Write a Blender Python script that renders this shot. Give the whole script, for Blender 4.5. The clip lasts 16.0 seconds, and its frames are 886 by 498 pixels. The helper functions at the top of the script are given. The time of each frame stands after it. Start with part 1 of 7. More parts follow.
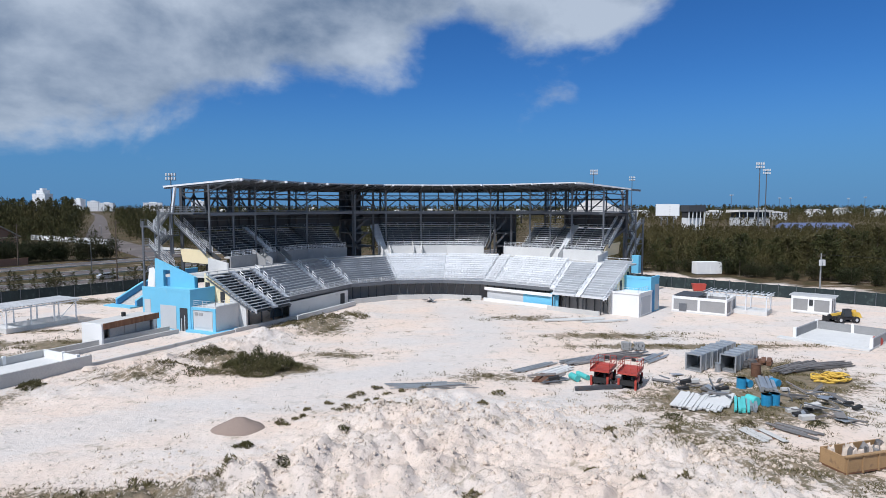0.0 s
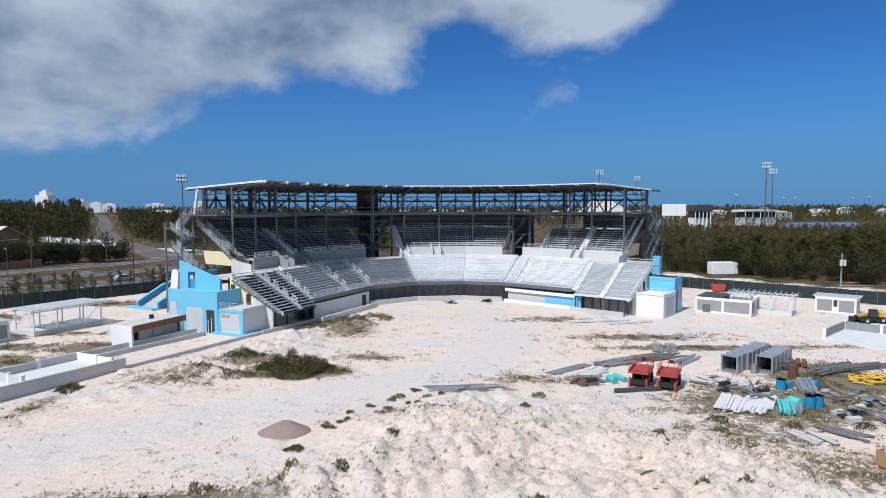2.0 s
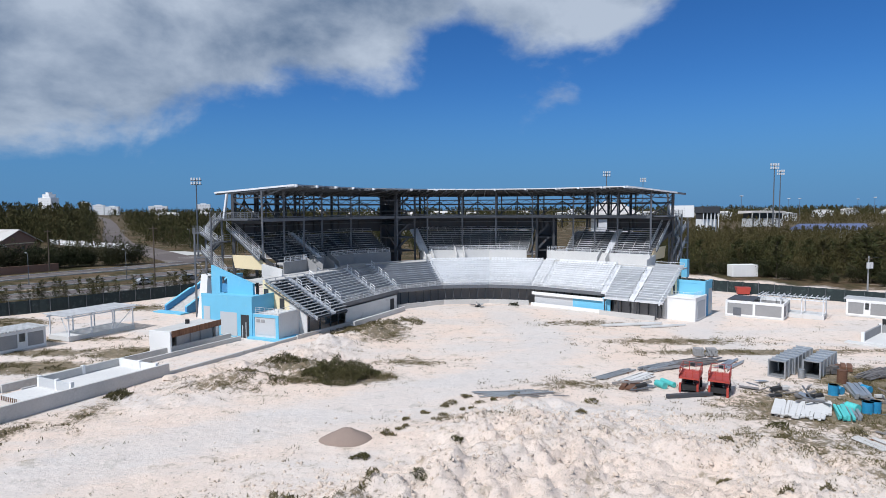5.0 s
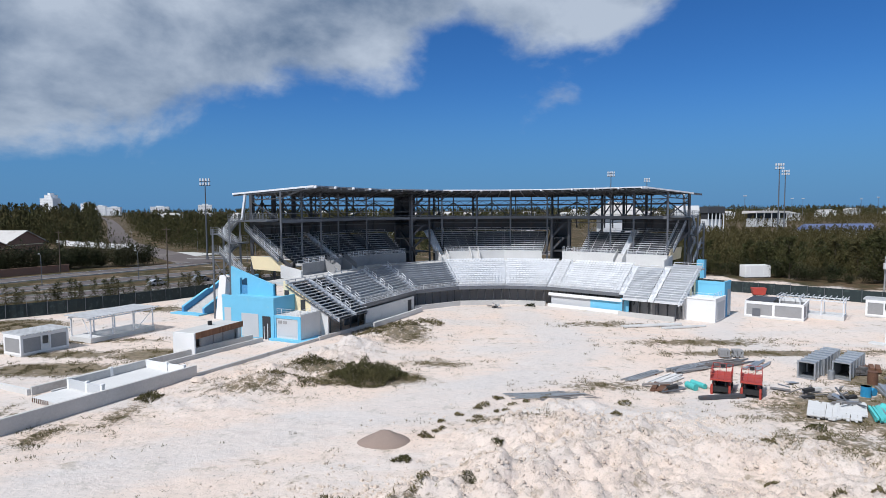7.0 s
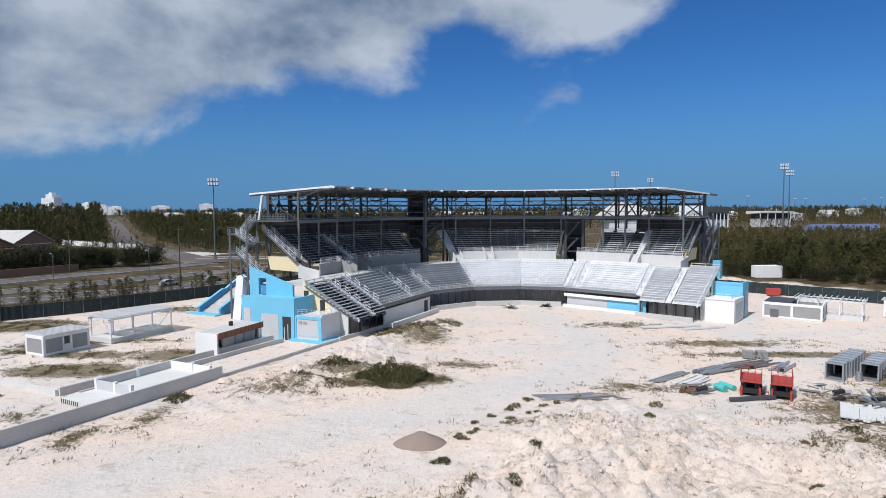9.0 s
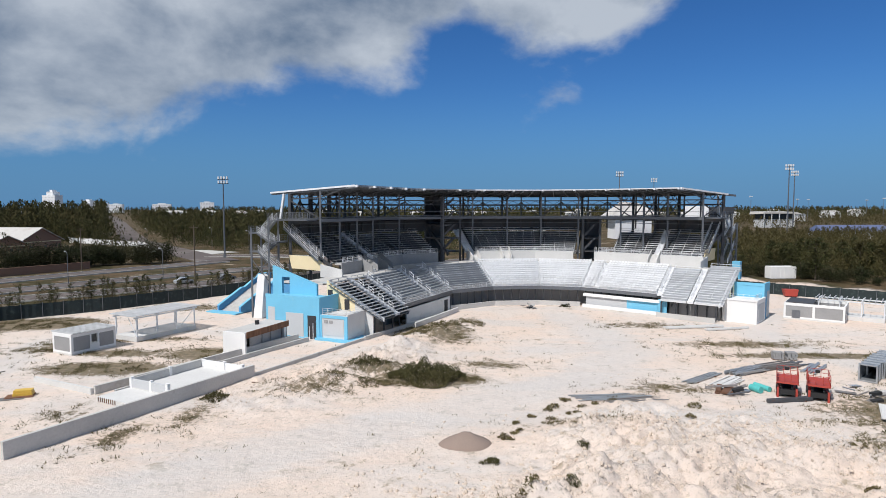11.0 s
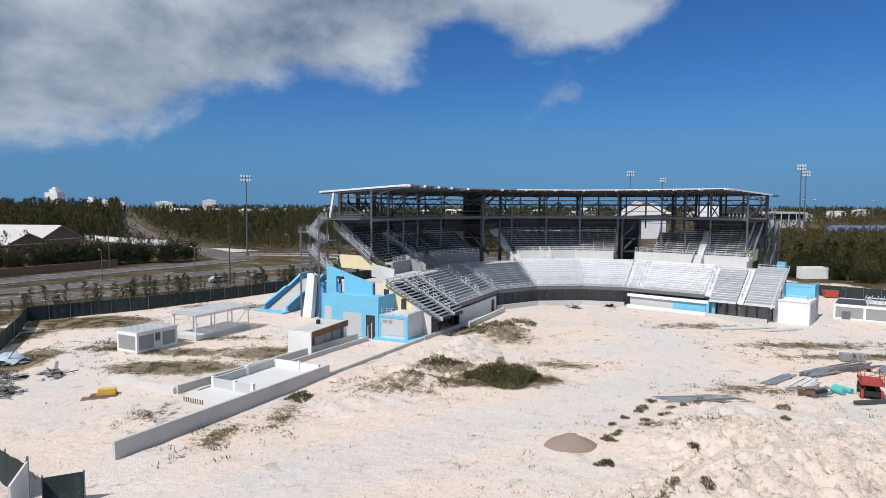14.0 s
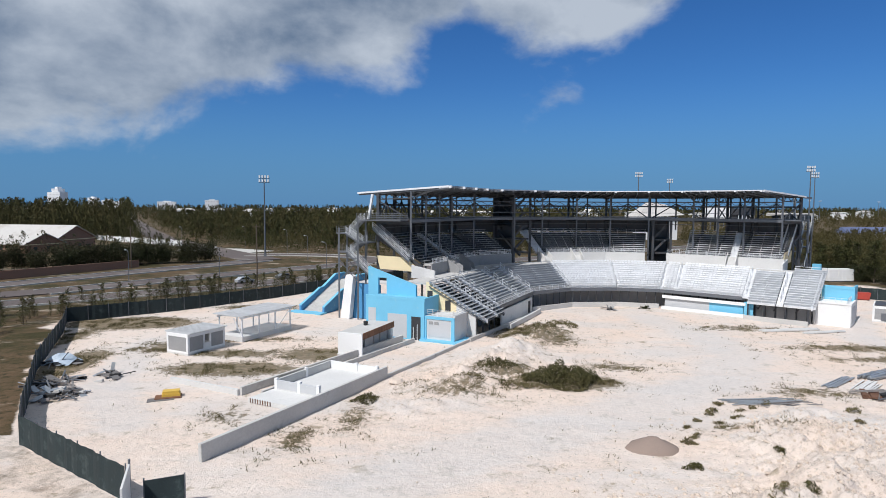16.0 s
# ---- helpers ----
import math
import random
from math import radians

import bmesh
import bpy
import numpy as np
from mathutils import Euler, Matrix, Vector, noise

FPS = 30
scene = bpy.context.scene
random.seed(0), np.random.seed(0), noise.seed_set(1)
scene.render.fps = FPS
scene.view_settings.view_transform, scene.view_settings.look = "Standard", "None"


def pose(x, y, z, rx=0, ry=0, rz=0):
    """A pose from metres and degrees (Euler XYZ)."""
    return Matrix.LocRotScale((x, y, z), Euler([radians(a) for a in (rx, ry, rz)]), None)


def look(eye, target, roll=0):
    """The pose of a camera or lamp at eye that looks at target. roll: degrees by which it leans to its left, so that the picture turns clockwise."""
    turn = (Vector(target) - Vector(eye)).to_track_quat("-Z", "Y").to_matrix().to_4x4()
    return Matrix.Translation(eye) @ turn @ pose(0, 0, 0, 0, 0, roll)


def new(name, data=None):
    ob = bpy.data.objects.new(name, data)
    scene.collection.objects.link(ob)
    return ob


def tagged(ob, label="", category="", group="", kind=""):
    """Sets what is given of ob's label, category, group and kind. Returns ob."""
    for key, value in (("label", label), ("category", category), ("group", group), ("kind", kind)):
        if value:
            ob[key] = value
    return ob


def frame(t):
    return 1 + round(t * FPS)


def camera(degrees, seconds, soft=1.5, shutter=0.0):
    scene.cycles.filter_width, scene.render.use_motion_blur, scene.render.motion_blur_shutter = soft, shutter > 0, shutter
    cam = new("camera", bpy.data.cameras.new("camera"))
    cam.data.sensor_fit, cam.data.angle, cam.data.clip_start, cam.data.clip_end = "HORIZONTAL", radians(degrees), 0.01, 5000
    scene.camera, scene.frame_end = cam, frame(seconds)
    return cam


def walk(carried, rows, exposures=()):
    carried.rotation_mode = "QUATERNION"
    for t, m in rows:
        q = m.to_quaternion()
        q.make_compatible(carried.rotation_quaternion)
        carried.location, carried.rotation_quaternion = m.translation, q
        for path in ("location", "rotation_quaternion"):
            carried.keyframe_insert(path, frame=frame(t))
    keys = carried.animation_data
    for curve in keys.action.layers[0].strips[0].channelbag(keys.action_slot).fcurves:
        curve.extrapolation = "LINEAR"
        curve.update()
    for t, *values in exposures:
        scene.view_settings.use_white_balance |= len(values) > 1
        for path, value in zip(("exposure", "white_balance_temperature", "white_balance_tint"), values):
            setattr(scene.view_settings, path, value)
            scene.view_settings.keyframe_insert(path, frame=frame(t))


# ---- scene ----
cam = camera(72.0, 16.0, soft=0.85)
EXPOSURE = -0.28
METRES, EYE, TILT, LEAN, TURN = 31.2, 17.0, -4.0, 0.0, 0.0
ROWS = [
    (0.0, 0.0, 0.0, 0.0, 0.0, 0.0, -0.0),
    (0.5, -0.029, 0.0008, -0.0003, 0.04, -0.01, 0.04),
    (1.0, -0.0572, 0.0019, 0.0003, 0.08, -0.0, 0.08),
    (1.5, -0.0841, 0.003, 0.0023, 0.11, 0.02, 0.12),
    (2.0, -0.1106, 0.0039, 0.0051, 0.13, 0.03, 0.14),
    (2.5, -0.1368, 0.0045, 0.0075, 0.15, 0.05, 0.17),
    (3.0, -0.162, 0.0051, 0.0104, 0.17, 0.08, 0.2),
    (3.5, -0.186, 0.006, 0.0129, 0.19, 0.1, 0.22),
    (4.0, -0.2097, 0.0072, 0.0146, 0.21, 0.13, 0.24),
    (6.5, -0.3253, 0.012, 0.0202, 0.3, 0.2, 0.3),
    (7.0, -0.3476, 0.0126, 0.0214, 0.32, 0.2, 0.32),
    (7.5, -0.3692, 0.0131, 0.0228, 0.33, 0.19, 0.33),
    (8.0, -0.3909, 0.0142, 0.0237, 0.35, 0.19, 0.33),
    (8.5, -0.4121, 0.0153, 0.0249, 0.36, 0.18, 0.31),
    (9.0, -0.4348, 0.0164, 0.0254, 0.36, 0.18, 0.26),
    (11.5, -0.5841, 0.0179, 0.0293, 0.34, 0.02, -0.03),
    (12.0, -0.6251, 0.0178, 0.0304, 0.35, -0.04, -0.06),
    (12.5, -0.6664, 0.0176, 0.0303, 0.34, -0.04, -0.1),
    (13.0, -0.7096, 0.018, 0.0316, 0.34, -0.06, -0.15),
    (13.5, -0.7549, 0.0185, 0.0322, 0.34, -0.04, -0.18),
    (14.0, -0.8025, 0.0192, 0.0326, 0.34, -0.03, -0.21),
    (14.5, -0.8513, 0.02, 0.0329, 0.35, -0.01, -0.24),
    (15.0, -0.9001, 0.0207, 0.0355, 0.36, 0.0, -0.27),
    (15.5, -0.9494, 0.021, 0.0355, 0.37, 0.02, -0.29),
    (16.0, -0.9985, 0.021, 0.0365, 0.38, 0.01, -0.33),
]
walk(cam, [(t, pose(0, 0, EYE, TILT, LEAN, TURN) @ pose(METRES * x, METRES * y, METRES * z, 90 + pitch, roll, yaw)) for t, x, y, z, yaw, pitch, roll in ROWS],
     exposures=[(0.0, EXPOSURE, 6050, 10), (7.0, EXPOSURE, 6150, 10), (9.0, EXPOSURE, 6250, 10), (11.5, EXPOSURE, 6550, 10), (12.5, EXPOSURE, 6550, 10), (15.0, EXPOSURE, 6400, 10), (16.0, EXPOSURE, 6400, 10)])

# ---- world and sun ----
SUN_TO = Vector((-0.52, -0.60, 1.0)).normalized()
sun = new("sun", bpy.data.lights.new("sun", "SUN"))
sun.data.energy, sun.data.angle, sun.data.color = 5.0, radians(0.5), (1.0, 0.968, 0.945)
sun.matrix_world = look((0, 0, 60), Vector((0, 0, 60)) - SUN_TO)


def build_world():
    w = bpy.data.worlds.new("sky")
    w.use_nodes = True
    scene.world = w
    nt = w.node_tree
    nt.nodes.clear()
    N, L = nt.nodes.new, nt.links.new
    out, bg = N("ShaderNodeOutputWorld"), N("ShaderNodeBackground")
    sky = N("ShaderNodeTexSky")
    sky.sky_type, sky.sun_disc = "NISHITA", False
    sky.sun_elevation = math.asin(SUN_TO.z)
    sky.sun_rotation = math.atan2(SUN_TO.x, SUN_TO.y)
    sky.air_density, sky.dust_density, sky.ozone_density = 1.0, 0.3, 3.5
    # deep tropical blue: the sky's own colour, a little richer
    hs = N("ShaderNodeHueSaturation")
    hs.inputs["Saturation"].default_value = 1.05
    hs.inputs["Value"].default_value = 0.80
    tint = N("ShaderNodeMix")
    tint.data_type, tint.blend_type = "RGBA", "MULTIPLY"
    tint.inputs[0].default_value = 1.0
    L(sky.outputs[0], tint.inputs[6])
    tint.inputs[7].default_value = (0.53, 0.88, 1.36, 1)
    L(tint.outputs[2], hs.inputs["Color"])
    tc = N("ShaderNodeTexCoord")
    sep = N("ShaderNodeSeparateXYZ")
    L(tc.outputs["Generated"], sep.inputs[0])

    def m(op, a, b=None, c=None, clamp=False):
        n = N("ShaderNodeMath")
        n.operation, n.use_clamp = op, clamp
        for i, v in enumerate((a, b, c)):
            if v is None:
                continue
            if isinstance(v, (int, float)):
                n.inputs[i].default_value = v
            else:
                L(v, n.inputs[i])
        return n.outputs[0]
    def noise_tex(scale, detail, rough, offset, dist=0.0, squash=1.7):
        mp = N("ShaderNodeMapping")
        mp.inputs["Location"].default_value = offset
        mp.inputs["Scale"].default_value = (1, 1, squash)
        L(tc.outputs["Generated"], mp.inputs[0])
        n = N("ShaderNodeTexNoise")
        n.inputs["Scale"].default_value, n.inputs["Detail"].default_value = scale, detail
        n.inputs["Roughness"].default_value, n.inputs["Distortion"].default_value = rough, dist
        L(mp.outputs[0], n.inputs[0])
        return n.outputs[0]
    big = noise_tex(3.4, 9.0, 0.57, CLOUD, 0.2, 1.5)
    lump = noise_tex(5.0, 8.0, 0.55, (2.0, 5.0, 1.0), 0.15, 1.6)
    # height of the bank's lower edge from west (-x) to east, with a second lobe past the middle
    across = m("MULTIPLY_ADD", sep.outputs[0], 1 / 1.4, 0.5, clamp=True)
    edge = N("ShaderNodeValToRGB")
    edge.color_ramp.interpolation = "B_SPLINE"
    stops = ((-0.70, 0.05), (-0.58, 0.080), (-0.435, 0.122), (-0.325, 0.172), (-0.196, 0.190), (-0.07, 0.196), (0.012, 0.300), (0.08, 0.235), (0.162, 0.205), (0.25, 0.236), (0.33, 0.31), (0.42, 0.36), (0.70, 0.40))
    ramp_el = edge.color_ramp.elements
    for k, (x, z) in enumerate(stops):
        el = ramp_el[k] if k < 1 else ramp_el.new((x + 0.7) / 1.4) if k < len(stops) - 1 else ramp_el[-1]
        el.position, el.color = (x + 0.7) / 1.4, (z, z, z, 1)
    L(across, edge.inputs[0])
    bank = m("MINIMUM", m("MAXIMUM", m("MULTIPLY", m("SUBTRACT", sep.outputs[2], edge.outputs[0]), 3.6), -0.34), 0.26)
    dens = m("ADD", m("MULTIPLY_ADD", m("SUBTRACT", big, 0.5), 1.05, 0.5), m("ADD", m("MULTIPLY", m("SUBTRACT", lump, 0.5), 0.4), bank))
    ramp = N("ShaderNodeMapRange")
    ramp.interpolation_type = "SMOOTHSTEP"
    L(dens, ramp.inputs[0])
    ramp.inputs[1].default_value, ramp.inputs[2].default_value = 0.39, 0.62
    cover = ramp.outputs[0]
    # bright tops, grey bellies
    shade = N("ShaderNodeValToRGB")
    shade.color_ramp.elements[0].position, shade.color_ramp.elements[0].color = 0.36, (1.9, 2.65, 3.8, 1)
    shade.color_ramp.elements[1].position, shade.color_ramp.elements[1].color = 0.62, (6.6, 7.3, 8.2, 1)
    L(m("ADD", lump, m("MULTIPLY", m("SUBTRACT", 0.68, dens), 0.34)), shade.inputs[0])
    low = N("ShaderNodeMapRange")
    low.interpolation_type = "SMOOTHSTEP"
    L(sep.outputs[2], low.inputs[0])
    low.inputs[1].default_value, low.inputs[2].default_value, low.inputs[3].default_value, low.inputs[4].default_value = 0.0, 0.20, 0.8, 0.0
    air = N("ShaderNodeMix")
    air.data_type = "RGBA"
    L(low.outputs[0], air.inputs[0])
    L(hs.outputs[0], air.inputs[6])
    air.inputs[7].default_value = (1.15, 3.1, 6.1, 1)
    mix = N("ShaderNodeMix")
    mix.data_type = "RGBA"
    L(m("MULTIPLY", cover, 0.92), mix.inputs[0])
    L(air.outputs[2], mix.inputs[6])
    L(shade.outputs[0], mix.inputs[7])
    L(mix.outputs[2], bg.inputs[0])
    bg.inputs[1].default_value = 0.094
    L(bg.outputs[0], out.inputs[0])


CLOUD = (3.3, 1.2, 0.4)
build_world()


# ---- materials ----
def material(name, color, rough=0.7, metal=0.0, vary=0.18, scale=1.5, fine=14.0, bump=0.15, dirt=None, dirt_at=0.62, spread=0.0, spec=0.5, bdist=0.02):
    """A surface with broad stains, fine grain, relief and, with spread, a tint of its own for each object."""
    mt = bpy.data.materials.new(name)
    mt.use_nodes = True
    nt = mt.node_tree
    N, L = nt.nodes.new, nt.links.new
    b = nt.nodes["Principled BSDF"]
    b.inputs["Metallic"].default_value = metal
    b.inputs["Specular IOR Level"].default_value = spec
    tc = N("ShaderNodeTexCoord")
    n1, n2 = N("ShaderNodeTexNoise"), N("ShaderNodeTexNoise")
    for n, s, d in ((n1, scale, 5.0), (n2, fine, 6.0)):
        n.inputs["Scale"].default_value, n.inputs["Detail"].default_value, n.inputs["Roughness"].default_value = s, d, 0.6
        L(tc.outputs["Object"], n.inputs[0])
    add = N("ShaderNodeMath")
    add.operation = "MULTIPLY_ADD"
    L(n2.outputs[0], add.inputs[0])
    add.inputs[1].default_value = 0.5
    half = N("ShaderNodeMath")
    half.operation = "MULTIPLY"
    half.inputs[1].default_value = 0.5
    L(n1.outputs[0], half.inputs[0])
    L(half.outputs[0], add.inputs[2])
    rp = N("ShaderNodeMapRange")
    rp.inputs[1].default_value, rp.inputs[2].default_value = 0.3, 0.7
    rp.inputs[3].default_value, rp.inputs[4].default_value = 1 - vary, 1 + vary
    L(add.outputs[0], rp.inputs[0])
    val = rp.outputs[0]
    if spread:
        oi = N("ShaderNodeObjectInfo")
        r2 = N("ShaderNodeMapRange")
        r2.inputs[3].default_value, r2.inputs[4].default_value = 1 - spread, 1 + spread
        L(oi.outputs["Random"], r2.inputs[0])
        mm = N("ShaderNodeMath")
        mm.operation = "MULTIPLY"
        L(val, mm.inputs[0])
        L(r2.outputs[0], mm.inputs[1])
        val = mm.outputs[0]
    hsv = N("ShaderNodeHueSaturation")
    hsv.inputs["Color"].default_value = (*color, 1)
    L(val, hsv.inputs["Value"])
    col = hsv.outputs[0]
    if dirt:
        n3 = N("ShaderNodeTexNoise")
        n3.inputs["Scale"].default_value, n3.inputs["Detail"].default_value, n3.inputs["Roughness"].default_value = scale * 1.7, 8.0, 0.65
        L(tc.outputs["Object"], n3.inputs[0])
        r3 = N("ShaderNodeMapRange")
        r3.inputs[1].default_value, r3.inputs[2].default_value = dirt_at - 0.06, dirt_at + 0.08
        L(n3.outputs[0], r3.inputs[0])
        mx = N("ShaderNodeMix")
        mx.data_type = "RGBA"
        L(r3.outputs[0], mx.inputs[0])
        L(col, mx.inputs[6])
        mx.inputs[7].default_value = (*dirt, 1)
        col = mx.outputs[2]
    L(col, b.inputs["Base Color"])
    rr = N("ShaderNodeMapRange")
    rr.inputs[3].default_value, rr.inputs[4].default_value = max(0.05, rough - 0.12), min(1.0, rough + 0.12)
    L(n1.outputs[0], rr.inputs[0])
    L(rr.outputs[0], b.inputs["Roughness"])
    if bump:
        bp = N("ShaderNodeBump")
        bp.inputs["Strength"].default_value, bp.inputs["Distance"].default_value = bump, bdist
        L(n2.outputs[0], bp.inputs["Height"])
        L(bp.outputs[0], b.inputs["Normal"])
    return mt


M = {}
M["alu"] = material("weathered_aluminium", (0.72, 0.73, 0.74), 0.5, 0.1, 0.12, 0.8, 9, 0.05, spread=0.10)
# planks of the two left facets, darkened to carry the roof's shade
M["bare"] = material("shade_toned_aluminium_plank", (0.44, 0.45, 0.465), 0.5, 0.25, 0.14, 0.8, 9, 0.05, spread=0.12)
M["tread"] = material("dusty_aluminium_tread", (0.50, 0.51, 0.52), 0.6, 0.1, 0.15, 0.8, 9, 0.05, spread=0.08)
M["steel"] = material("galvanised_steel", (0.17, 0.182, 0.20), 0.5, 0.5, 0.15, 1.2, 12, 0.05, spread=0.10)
# near-black to deepen the shade under the roof; also serves truly dark parts
M["darksteel"] = material("shade_dark_weathered_steel", (0.07, 0.075, 0.083), 0.6, 0.2, 0.2, 1.2, 12, 0.08, dirt=(0.12, 0.08, 0.06), spread=0.12)
M["roofsheet"] = material("grey_roof_sheet", (0.24, 0.25, 0.27), 0.5, 0.3, 0.12, 0.4, 6, 0.05, spread=0.05)
M["whitesteel"] = material("white_painted_steel", (0.74, 0.76, 0.78), 0.45, 0.0, 0.08, 0.8, 10, 0.04)
M["rail"] = material("bright_handrail", (0.78, 0.80, 0.82), 0.35, 0.4, 0.06, 1, 10, 0.0)
M["concrete"] = material("pale_concrete", (0.52, 0.51, 0.49), 0.9, 0, 0.14, 0.35, 6, 0.25, dirt=(0.36, 0.35, 0.33), dirt_at=0.66)
M["concrete_light"] = material("new_light_concrete", (0.62, 0.615, 0.60), 0.9, 0, 0.10, 0.35, 6, 0.2, dirt=(0.46, 0.45, 0.43), dirt_at=0.68)
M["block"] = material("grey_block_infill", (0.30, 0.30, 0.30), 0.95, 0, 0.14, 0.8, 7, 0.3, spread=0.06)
M["white"] = material("white_render", (0.78, 0.78, 0.77), 0.85, 0, 0.06, 0.4, 6, 0.12, dirt=(0.62, 0.61, 0.58), dirt_at=0.7)
M["blue"] = material("sky_blue_paint", (0.17, 0.50, 0.70), 0.7, 0, 0.07, 0.5, 8, 0.1, dirt=(0.26, 0.53, 0.68), dirt_at=0.66)
# deeper tone of the sky blue, with shade put into the colour
M["deepblue"] = material("shade_deepened_blue_paint", (0.07, 0.24, 0.46), 0.7, 0, 0.08, 0.5, 8, 0.1)
# the coping's sky blue, deepened for parapet faces turned from the sun
M["stairblue"] = material("shade_toned_stair_blue", (0.075, 0.28, 0.53), 0.7, 0, 0.08, 0.5, 8, 0.1, dirt=(0.17, 0.40, 0.58), dirt_at=0.66)
M["cream"] = material("cream_paint", (0.78, 0.66, 0.42), 0.8, 0, 0.06, 0.4, 6, 0.1, dirt=(0.70, 0.62, 0.46), dirt_at=0.66)
M["greypaint"] = material("light_grey_paint", (0.52, 0.53, 0.54), 0.8, 0, 0.06, 0.5, 8, 0.08)
M["dark"] = material("dark_interior", (0.035, 0.036, 0.04), 0.8, 0, 0.2, 1, 6, 0.1)
M["black"] = material("black_rubber", (0.02, 0.02, 0.021), 0.75, 0, 0.2, 2, 12, 0.1)
M["timber"] = material("brown_timber_board", (0.20, 0.095, 0.05), 0.8, 0, 0.22, 1.2, 14, 0.2, spread=0.18)
M["ply"] = material("tan_plywood", (0.36, 0.225, 0.11), 0.8, 0, 0.2, 0.9, 12, 0.15, dirt=(0.22, 0.14, 0.08), spread=0.1)
M["red"] = material("red_machine_paint", (0.40, 0.055, 0.038), 0.55, 0, 0.15, 1.5, 12, 0.05, dirt=(0.30, 0.10, 0.07), dirt_at=0.66)
M["yellow"] = material("yellow_paint", (0.66, 0.43, 0.07), 0.5, 0, 0.12, 1.5, 12, 0.05, dirt=(0.4, 0.28, 0.1), dirt_at=0.68)
M["teal"] = material("teal_plastic", (0.10, 0.50, 0.48), 0.5, 0, 0.12, 1.5, 12, 0.05, spread=0.15)
M["drum"] = material("blue_plastic", (0.03, 0.25, 0.45), 0.45, 0, 0.1, 1.5, 12, 0.03)
M["galv"] = material("galvanised_sheet", (0.42, 0.445, 0.47), 0.42, 0.6, 0.16, 1.3, 10, 0.08, spread=0.08)
M["scrap"] = material("mixed_scrap", (0.19, 0.18, 0.175), 0.7, 0.2, 0.3, 1.5, 9, 0.15, dirt=(0.2, 0.12, 0.08), spread=0.35)
M["rust"] = material("rusted_metal", (0.15, 0.075, 0.045), 0.85, 0.1, 0.3, 2, 14, 0.2, spread=0.2)
M["screen"] = material("dark_green_fence_screen", (0.016, 0.028, 0.030), 0.8, 0, 0.3, 0.7, 8, 0.25, dirt=(0.05, 0.07, 0.068), dirt_at=0.6)
M["tarp"] = material("pale_blue_tarp", (0.42, 0.50, 0.58), 0.6, 0, 0.2, 1.2, 7, 0.3)
M["asphalt"] = material("worn_asphalt", (0.105, 0.086, 0.080), 0.9, 0, 0.16, 0.05, 1.2, 0.1, dirt=(0.17, 0.145, 0.13), dirt_at=0.56)
M["kerb"] = material("road_kerb", (0.5, 0.49, 0.46), 0.9, 0, 0.1, 0.3, 4, 0.1)
M["bark"] = material("grey_brown_bark", (0.11, 0.085, 0.065), 0.95, 0, 0.25, 1.5, 9, 0.3)
M["sandpile"] = material("brown_sand", (0.27, 0.205, 0.17), 0.95, 0, 0.1, 0.8, 18, 0.3)
M["rock"] = material("white_limestone_rubble", (0.63, 0.53, 0.445), 0.95, 0, 0.15, 0.9, 9, 0.4, spread=0.12)
M["roofwhite"] = material("white_roof_coating", (0.54, 0.52, 0.49), 0.7, 0, 0.10, 0.1, 2, 0.05, dirt=(0.46, 0.43, 0.39), dirt_at=0.58)
M["terracotta"] = material("terracotta_render", (0.27, 0.155, 0.105), 0.85, 0, 0.1, 0.2, 3, 0.05)
M["farwhite"] = material("far_white_building", (0.78, 0.79, 0.80), 0.8, 0, 0.06, 0.03, 0.3, 0)
M["glass"] = material("dark_window_glass", (0.03, 0.04, 0.05), 0.12, 0, 0.1, 1, 5, 0)
M["solar"] = material("blue_grey_roof", (0.10, 0.13, 0.24), 0.4, 0, 0.15, 0.05, 0.6, 0)
M["carpaint"] = material("silver_car_paint", (0.45, 0.47, 0.5), 0.3, 0.4, 0.05, 1, 5, 0, spread=0.5)


